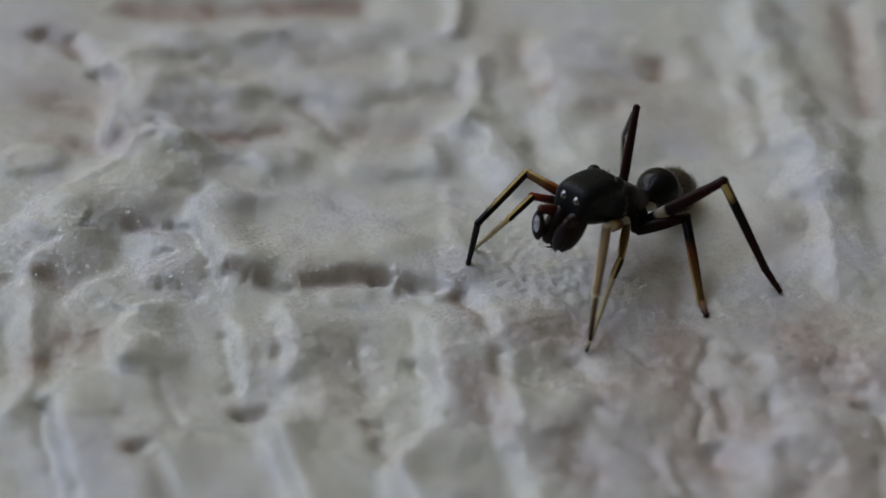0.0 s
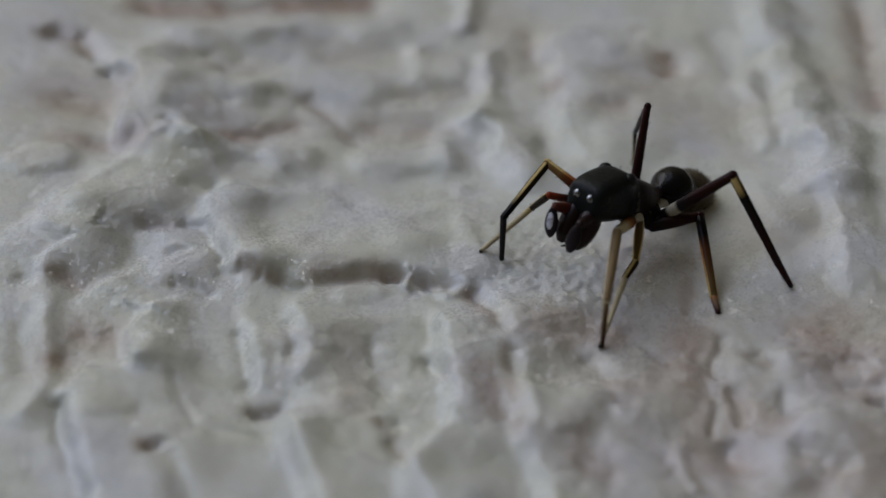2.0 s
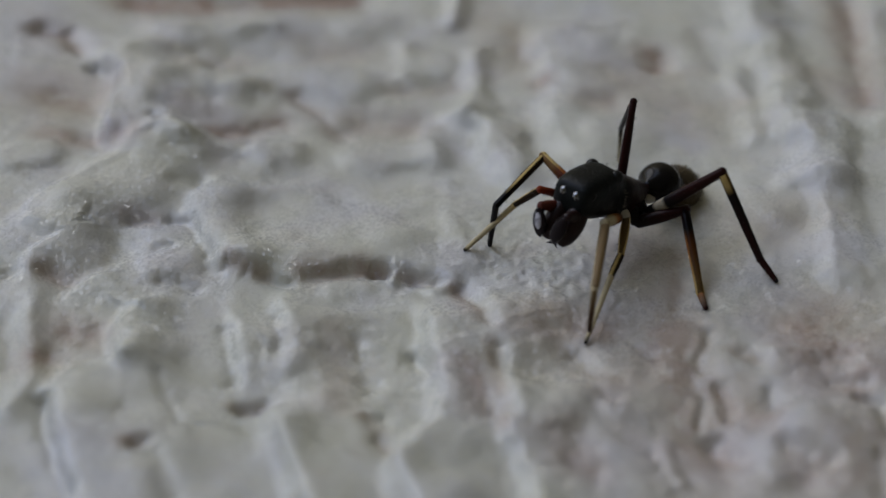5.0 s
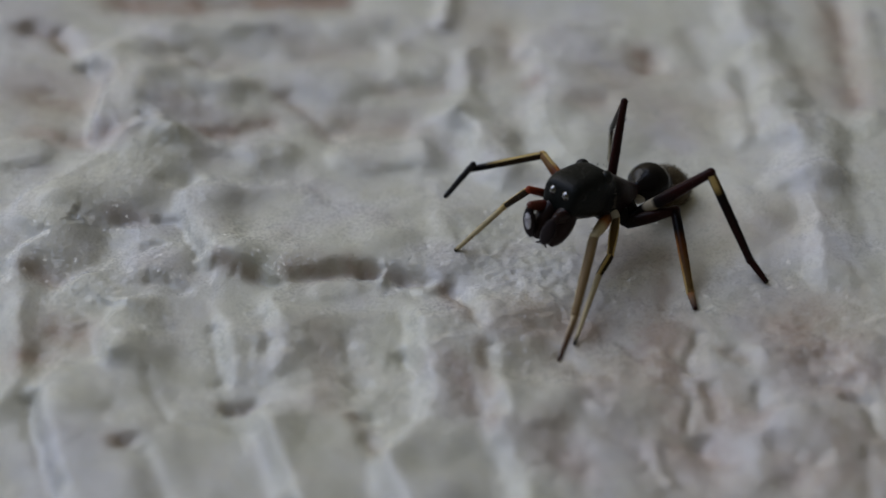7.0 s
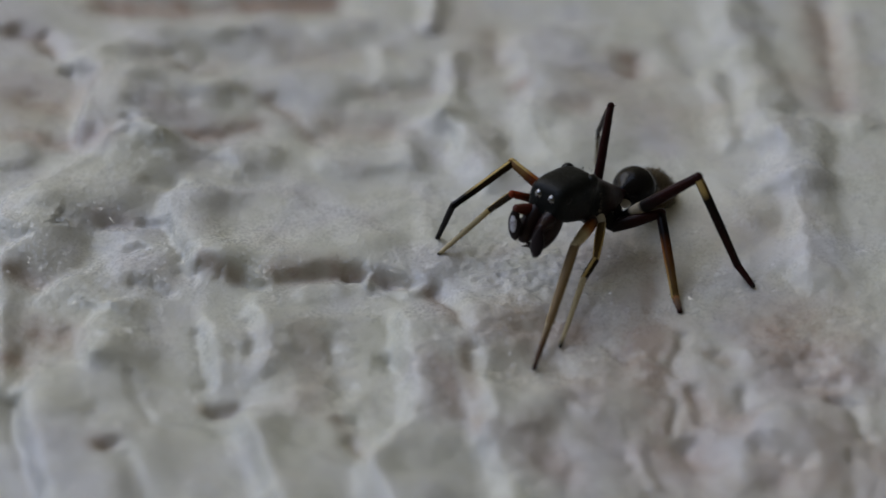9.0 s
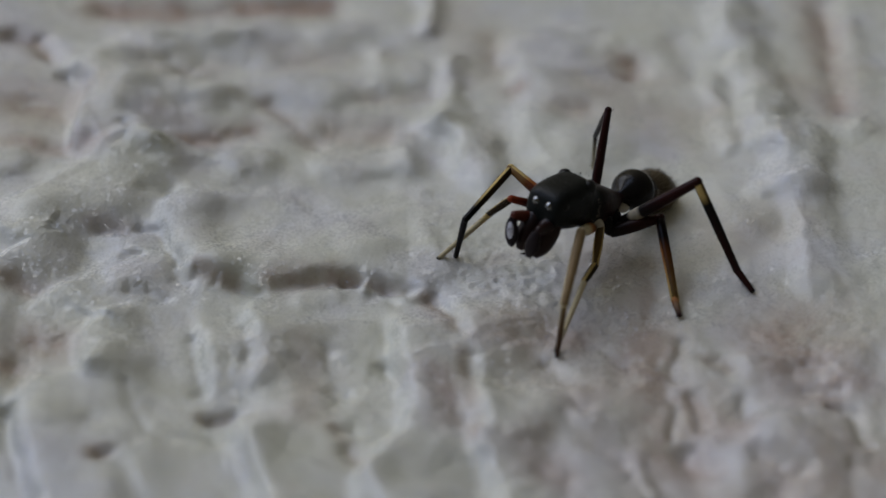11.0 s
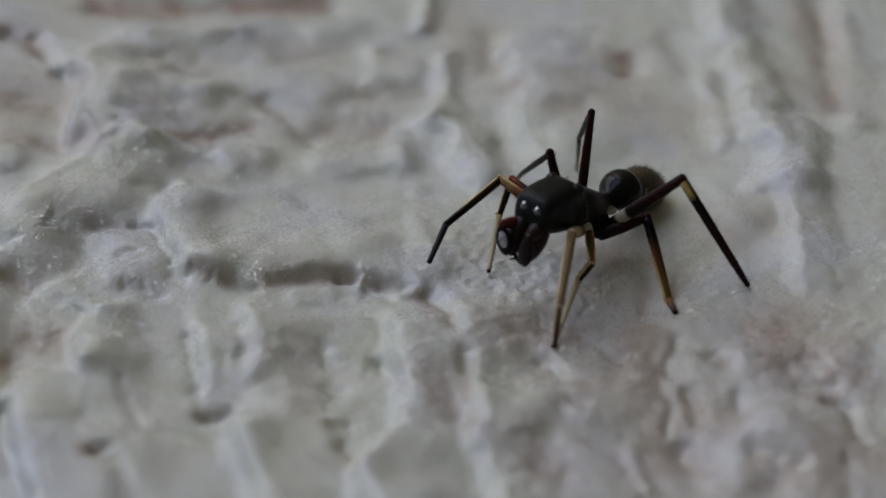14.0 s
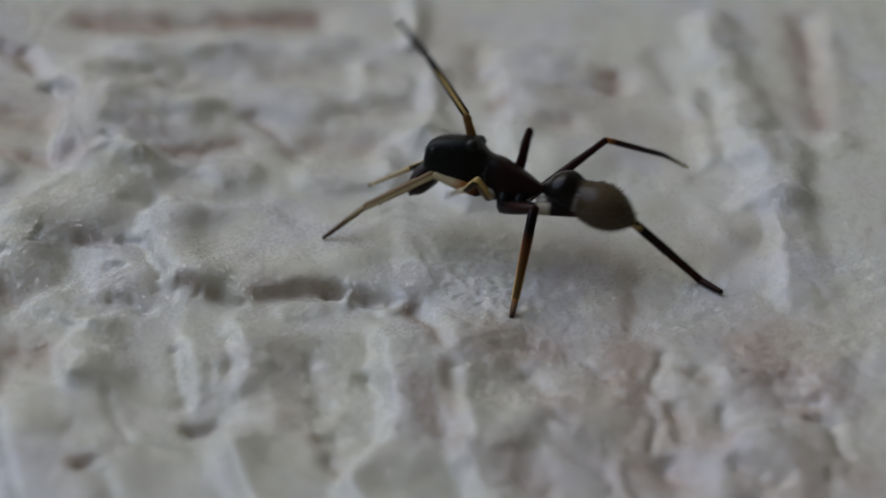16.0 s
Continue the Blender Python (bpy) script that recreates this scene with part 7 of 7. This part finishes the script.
    walk(LEG['L4'][2], [
        (0, pose(-0.002734, 0.000194, 0.002318, -77.29, -65.26, 61.58)), (0.5, pose(-0.002720, 0.000166, 0.002245, -77.38, -67.84, 62.29)),
        (1, pose(-0.002719, 0.000186, 0.002251, -72.65, -66.15, 55.56)), (1.5, pose(-0.002711, 0.000215, 0.002226, -83.90, -67.01, 68.15)),
        (2, pose(-0.002728, 0.000275, 0.002327, -108.32, -66.94, 97.94)), (2.5, pose(-0.002724, 0.000247, 0.002293, -106.38, -68.24, 95.79)),
        (3, pose(-0.002710, 0.000201, 0.002219, -70.17, -66.60, 52.10)), (3.5, pose(-0.002722, 0.000189, 0.002265, -66.56, -66.00, 48.74)),
        (4, pose(-0.002719, 0.000183, 0.002248, -70.58, -67.38, 53.92)), (4.5, pose(-0.002716, 0.000183, 0.002236, -62.60, -64.25, 42.82)),
        (5, pose(-0.002698, 0.000137, 0.002158, -60.03, -62.00, 36.17)), (7.5, pose(-0.002714, 0.000173, 0.002222, -62.27, -63.97, 42.17)),
        (8, pose(-0.002727, 0.000194, 0.002286, -57.15, -58.69, 30.51)), (8.5, pose(-0.002709, 0.000171, 0.002204, -59.11, -60.25, 33.26)),
        (9, pose(-0.002716, 0.000164, 0.002231, -58.17, -60.88, 34.16)), (11.5, pose(-0.002715, 0.000141, 0.002221, -56.74, -59.65, 30.36)),
        (12, pose(-0.002725, 0.000117, 0.002255, -62.13, -63.07, 43.05)), (12.5, pose(-0.002753, 0.000067, 0.002389, -59.42, -58.82, 39.93)),
        (13, pose(-0.002761, 0.000088, 0.002439, -65.85, -59.30, 48.05)), (13.5, pose(-0.002759, 0.000129, 0.002434, -111.97, -64.08, 107.27)),
        (14, pose(-0.002758, 0.000100, 0.002421, -113.42, -64.90, 109.33)), (14.5, pose(-0.002770, 0.000006, 0.002479, -110.08, -65.01, 108.20)),
        (14.6, pose(-0.002760, -0.000210, 0.002463, -54.49, -59.30, 42.94)), (14.7, pose(-0.002757, -0.000486, 0.002881, -45.65, -44.20, 16.40)),
        (14.8, pose(-0.002718, -0.000615, 0.003159, -48.66, -39.08, 10.66)), (14.9, pose(-0.002680, -0.000742, 0.003220, -48.65, -33.09, 3.26)),
        (15, pose(-0.002635, -0.000859, 0.003293, -49.72, -27.70, -3.15)), (15.1, pose(-0.002697, -0.000735, 0.003046, -49.10, -36.27, 5.22)),
        (15.2, pose(-0.002732, -0.000612, 0.002794, -50.73, -43.73, 15.67)), (15.3, pose(-0.002790, -0.000095, 0.002626, -75.43, -40.19, 19.53)),
        (15.4, pose(-0.002479, 0.001108, 0.002145, -103.92, -15.40, 52.15)), (15.5, pose(-0.002187, 0.001514, 0.001943, -108.20, -1.44, 55.78)),
        (15.6, pose(-0.002266, 0.001590, 0.002407, -98.69, -1.94, 55.25)), (15.7, pose(-0.002235, 0.001604, 0.003374, -79.28, -2.40, 53.88)),
        (15.8, pose(-0.002119, 0.001541, 0.003854, -69.35, -2.27, 53.12)), (15.9, pose(-0.001943, 0.000925, 0.004721, -48.26, -16.03, 50.69)),
        (16, pose(-0.001708, -0.000214, 0.005201, -36.74, -11.65, 9.12)),
    ])
    walk(PALP['PR'][0], [
        (0, pose(0.003420, -0.000360, -0.000120, 80.20, 31.97, 71.93)), (0.5, pose(0.003420, -0.000360, -0.000120, 82.82, 32.22, 74.11)),
        (1, pose(0.003420, -0.000360, -0.000120, 86.53, 32.42, 77.28)), (1.5, pose(0.003420, -0.000360, -0.000120, 74.82, 30.68, 68.31)),
        (2, pose(0.003420, -0.000360, -0.000120, 75.81, 30.82, 68.98)), (2.5, pose(0.003420, -0.000360, -0.000120, 71.91, 30.18, 66.61)),
        (3, pose(0.003420, -0.000360, -0.000120, 85.25, 31.19, 75.98)), (3.5, pose(0.003420, -0.000360, -0.000120, 82.99, 31.00, 74.05)),
        (4, pose(0.003420, -0.000360, -0.000120, 79.12, 30.56, 71.19)), (4.5, pose(0.003420, -0.000360, -0.000120, 76.13, 30.16, 69.22)),
        (5, pose(0.003420, -0.000360, -0.000120, 83.82, 30.80, 74.76)), (7.5, pose(0.003420, -0.000360, -0.000120, 85.26, 30.90, 76.16)),
        (8, pose(0.003420, -0.000360, -0.000120, 82.55, 30.67, 73.91)), (8.5, pose(0.003420, -0.000360, -0.000120, 80.88, 30.52, 72.76)),
        (9, pose(0.003420, -0.000360, -0.000120, 82.51, 30.66, 73.98)), (11.5, pose(0.003420, -0.000360, -0.000120, 77.15, 29.93, 69.94)),
        (12, pose(0.003420, -0.000360, -0.000120, 40.78, 35.25, 75.12)), (12.5, pose(0.003420, -0.000360, -0.000120, 81.08, 35.02, 73.22)),
        (13, pose(0.003420, -0.000360, -0.000120, 85.13, 35.26, 76.11)), (13.5, pose(0.003420, -0.000360, -0.000120, 89.04, 35.45, 81.50)),
        (14, pose(0.003420, -0.000360, -0.000120, 88.05, 35.41, 79.45)), (14.5, pose(0.003420, -0.000360, -0.000120, 83.58, 35.07, 74.73)),
        (14.8, pose(0.003420, -0.000360, -0.000120, 100.33, 33.83, 87.43)), (15.2, pose(0.003420, -0.000360, -0.000120, 100.90, 32.67, 91.88)),
        (15.5, pose(0.003420, -0.000360, -0.000120, 78.18, 30.70, 71.36)), (15.8, pose(0.003420, -0.000360, -0.000120, 106.33, 28.07, 84.20)),
        (16, pose(0.003420, -0.000360, -0.000120, 134.00, 66.11, 50.11)),
    ])
    walk(PALP['PR'][1], [
        (0, pose(-0.000000, -0.000000, 0.000600, 137.53, -72.68, -7.66)), (0.5, pose(-0.000000, 0.000000, 0.000600, 139.91, -73.32, -7.77)),
        (1, pose(-0.000000, -0.000000, 0.000600, 142.86, -74.01, -8.39)), (1.5, pose(-0.000000, -0.000000, 0.000600, 132.28, -70.95, -6.95)),
        (2, pose(-0.000000, -0.000000, 0.000600, 133.02, -71.22, -6.57)), (2.5, pose(0.000000, -0.000000, 0.000600, 130.60, -70.28, -7.92)),
        (3, pose(-0.000000, -0.000000, 0.000600, 136.36, -72.33, -4.52)), (3.5, pose(0.000000, 0.000000, 0.000600, 134.36, -71.69, -4.36)),
        (4, pose(-0.000000, 0.000000, 0.000600, 131.89, -70.80, -4.59)), (4.5, pose(0.000000, 0.000000, 0.000600, 130.40, -70.19, -5.14)),
        (5, pose(-0.000000, -0.000000, 0.000600, 134.06, -71.59, -3.67)), (7.5, pose(0.000000, -0.000000, 0.000600, 135.90, -72.19, -3.75)),
        (8, pose(-0.000000, -0.000000, 0.000600, 133.75, -71.48, -3.62)), (8.5, pose(0.000000, 0.000000, 0.000600, 133.25, -71.31, -3.65)),
        (9, pose(0.000000, 0.000000, 0.000600, 134.10, -71.61, -3.55)), (11.5, pose(0.000000, -0.000000, 0.000600, 129.97, -70.01, -4.30)),
        (12, pose(0.000000, -0.000000, 0.000600, 116.35, -60.34, -41.16)), (12.5, pose(-0.000000, -0.000000, 0.000600, 113.55, -56.66, 26.62)),
        (13, pose(0.000000, 0.000000, 0.000600, 113.42, -56.46, 26.34)), (13.5, pose(-0.000000, -0.000000, 0.000600, 115.99, -59.92, 30.65)),
        (14, pose(0.000000, 0.000000, 0.000600, 114.59, -58.15, 28.65)), (14.5, pose(0.000000, -0.000000, 0.000600, 113.10, -55.96, 25.65)),
        (14.8, pose(0.000000, -0.000000, 0.000600, 113.13, -56.02, 26.29)), (15.2, pose(0.000000, -0.000000, 0.000600, 144.41, -74.33, -0.82)),
        (15.5, pose(0.000000, 0.000000, 0.000600, 127.39, -68.80, 5.14)), (15.8, pose(-0.000000, 0.000000, 0.000600, 120.44, -64.31, 1.82)),
        (16, pose(0.000000, -0.000000, 0.000600, 102.74, 5.06, 8.68)),
    ])
    walk(PALP['PL'][0], [
        (0, pose(0.003420, 0.000360, -0.000120, -82.29, 29.98, -74.84)), (0.5, pose(0.003420, 0.000360, -0.000120, -86.03, 30.27, -78.08)),
        (1, pose(0.003420, 0.000360, -0.000120, -93.72, 30.27, -81.77)), (1.5, pose(0.003420, 0.000360, -0.000120, -95.83, 30.10, -84.15)),
        (2, pose(0.003420, 0.000360, -0.000120, -93.84, 30.23, -82.44)), (2.5, pose(0.003420, 0.000360, -0.000120, -98.28, 29.91, -85.83)),
        (3, pose(0.003420, 0.000360, -0.000120, -98.03, 30.37, -82.16)), (3.5, pose(0.003420, 0.000360, -0.000120, -108.93, 29.57, -86.00)),
        (4, pose(0.003420, 0.000360, -0.000120, -88.81, 30.59, -78.45)), (4.5, pose(0.003420, 0.000360, -0.000120, -92.60, 30.57, -81.05)),
        (5, pose(0.003420, 0.000360, -0.000120, -78.65, 30.09, -73.78)), (7.5, pose(0.003420, 0.000360, -0.000120, -88.19, 30.61, -79.08)),
        (8, pose(0.003420, 0.000360, -0.000120, -97.01, 30.51, -81.80)), (8.5, pose(0.003420, 0.000360, -0.000120, -78.93, 30.26, -73.76)),
        (9, pose(0.003420, 0.000360, -0.000120, -101.39, 30.24, -83.17)), (11.5, pose(0.003420, 0.000360, -0.000120, -77.44, 30.15, -73.25)),
        (12, pose(0.003420, 0.000360, -0.000120, -68.85, 28.18, -65.82)), (12.5, pose(0.003420, 0.000360, -0.000120, -88.55, 29.79, -74.97)),
        (13, pose(0.003420, 0.000360, -0.000120, -87.05, 29.79, -74.94)), (13.5, pose(0.003420, 0.000360, -0.000120, -82.32, 29.76, -74.65)),
        (14, pose(0.003420, 0.000360, -0.000120, -91.27, 29.92, -77.80)), (14.5, pose(0.003420, 0.000360, -0.000120, -137.89, 17.18, -107.43)),
        (14.8, pose(0.003420, 0.000360, -0.000120, -163.99, 26.95, -101.58)), (15, pose(0.003420, 0.000360, -0.000120, -161.71, 25.78, -101.98)),
        (15.2, pose(0.003420, 0.000360, -0.000120, -146.74, 21.16, -104.41)), (15.5, pose(0.003420, 0.000360, -0.000120, -99.64, 33.30, -83.80)),
        (15.65, pose(0.003420, 0.000360, -0.000120, -77.69, 32.00, -23.76)), (15.8, pose(0.003420, 0.000360, -0.000120, -67.63, 15.92, 28.46)),
        (15.9, pose(0.003420, 0.000360, -0.000120, -69.96, -11.89, 92.04)), (16, pose(0.003420, 0.000360, -0.000120, -97.65, -20.51, 163.59)),
    ])
    walk(PALP['PL'][1], [
        (0, pose(-0.000000, 0.000000, 0.000600, -143.34, -74.11, 9.83)), (0.5, pose(-0.000000, 0.000000, 0.000600, -129.35, -78.89, -5.93)),
        (1, pose(0.000000, 0.000000, 0.000600, -91.76, -79.50, -38.42)), (1.5, pose(0.000000, -0.000000, 0.000600, -68.11, -79.70, -63.94)),
        (2, pose(-0.000000, -0.000000, 0.000600, -85.62, -80.09, -45.88)), (2.5, pose(0.000000, 0.000000, 0.000600, -53.25, -78.14, -78.54)),
        (3, pose(0.000000, -0.000000, 0.000600, -80.53, -77.67, -44.49)), (3.5, pose(-0.000000, -0.000000, 0.000600, -44.06, -70.53, -75.92)),
        (4, pose(-0.000000, -0.000000, 0.000600, -122.56, -77.86, -8.13)), (4.5, pose(-0.000000, 0.000000, 0.000600, -99.50, -79.73, -31.09)),
        (5, pose(-0.000000, 0.000000, 0.000600, -156.45, -76.14, 14.54)), (7.5, pose(-0.000000, -0.000000, 0.000600, -122.06, -79.81, -11.68)),
        (8, pose(-0.000000, -0.000000, 0.000600, -85.25, -78.21, -40.44)), (8.5, pose(-0.000000, -0.000000, 0.000600, -157.14, -76.21, 16.38)),
        (9, pose(-0.000000, -0.000000, 0.000600, -67.06, -77.22, -55.95)), (11.5, pose(-0.000000, -0.000000, 0.000600, -168.62, -77.06, 23.96)),
        (12, pose(-0.000000, -0.000000, 0.000600, 163.17, -76.74, 35.22)), (12.5, pose(-0.000000, 0.000000, 0.000600, -154.21, -75.88, 34.58)),
        (13, pose(-0.000000, 0.000000, 0.000600, -158.84, -76.38, 36.99)), (13.5, pose(-0.000000, -0.000000, 0.000600, -179.88, -77.31, 48.67)),
        (14, pose(-0.000000, -0.000000, 0.000600, -153.56, -82.15, 30.08)), (14.5, pose(-0.000000, -0.000000, 0.000600, -0.20, -23.54, -128.23)),
        (14.8, pose(-0.000000, 0.000000, 0.000600, 0.10, -23.54, -121.30)), (15, pose(-0.000000, -0.000000, 0.000600, 0.38, -23.54, -122.34)),
        (15.2, pose(-0.000000, 0.000000, 0.000600, 1.81, -23.48, -129.36)), (15.5, pose(-0.000000, 0.000000, 0.000600, 65.45, -84.70, 165.52)),
        (15.65, pose(-0.000000, 0.000000, 0.000600, 81.00, -58.39, -163.99)), (15.8, pose(-0.000000, -0.000000, 0.000600, 106.05, -37.42, -137.38)),
        (15.9, pose(-0.000000, -0.000000, 0.000600, 97.00, -16.36, 176.35)), (16, pose(-0.000000, -0.000000, 0.000600, 75.79, -7.54, 130.37)),
    ])


motions()
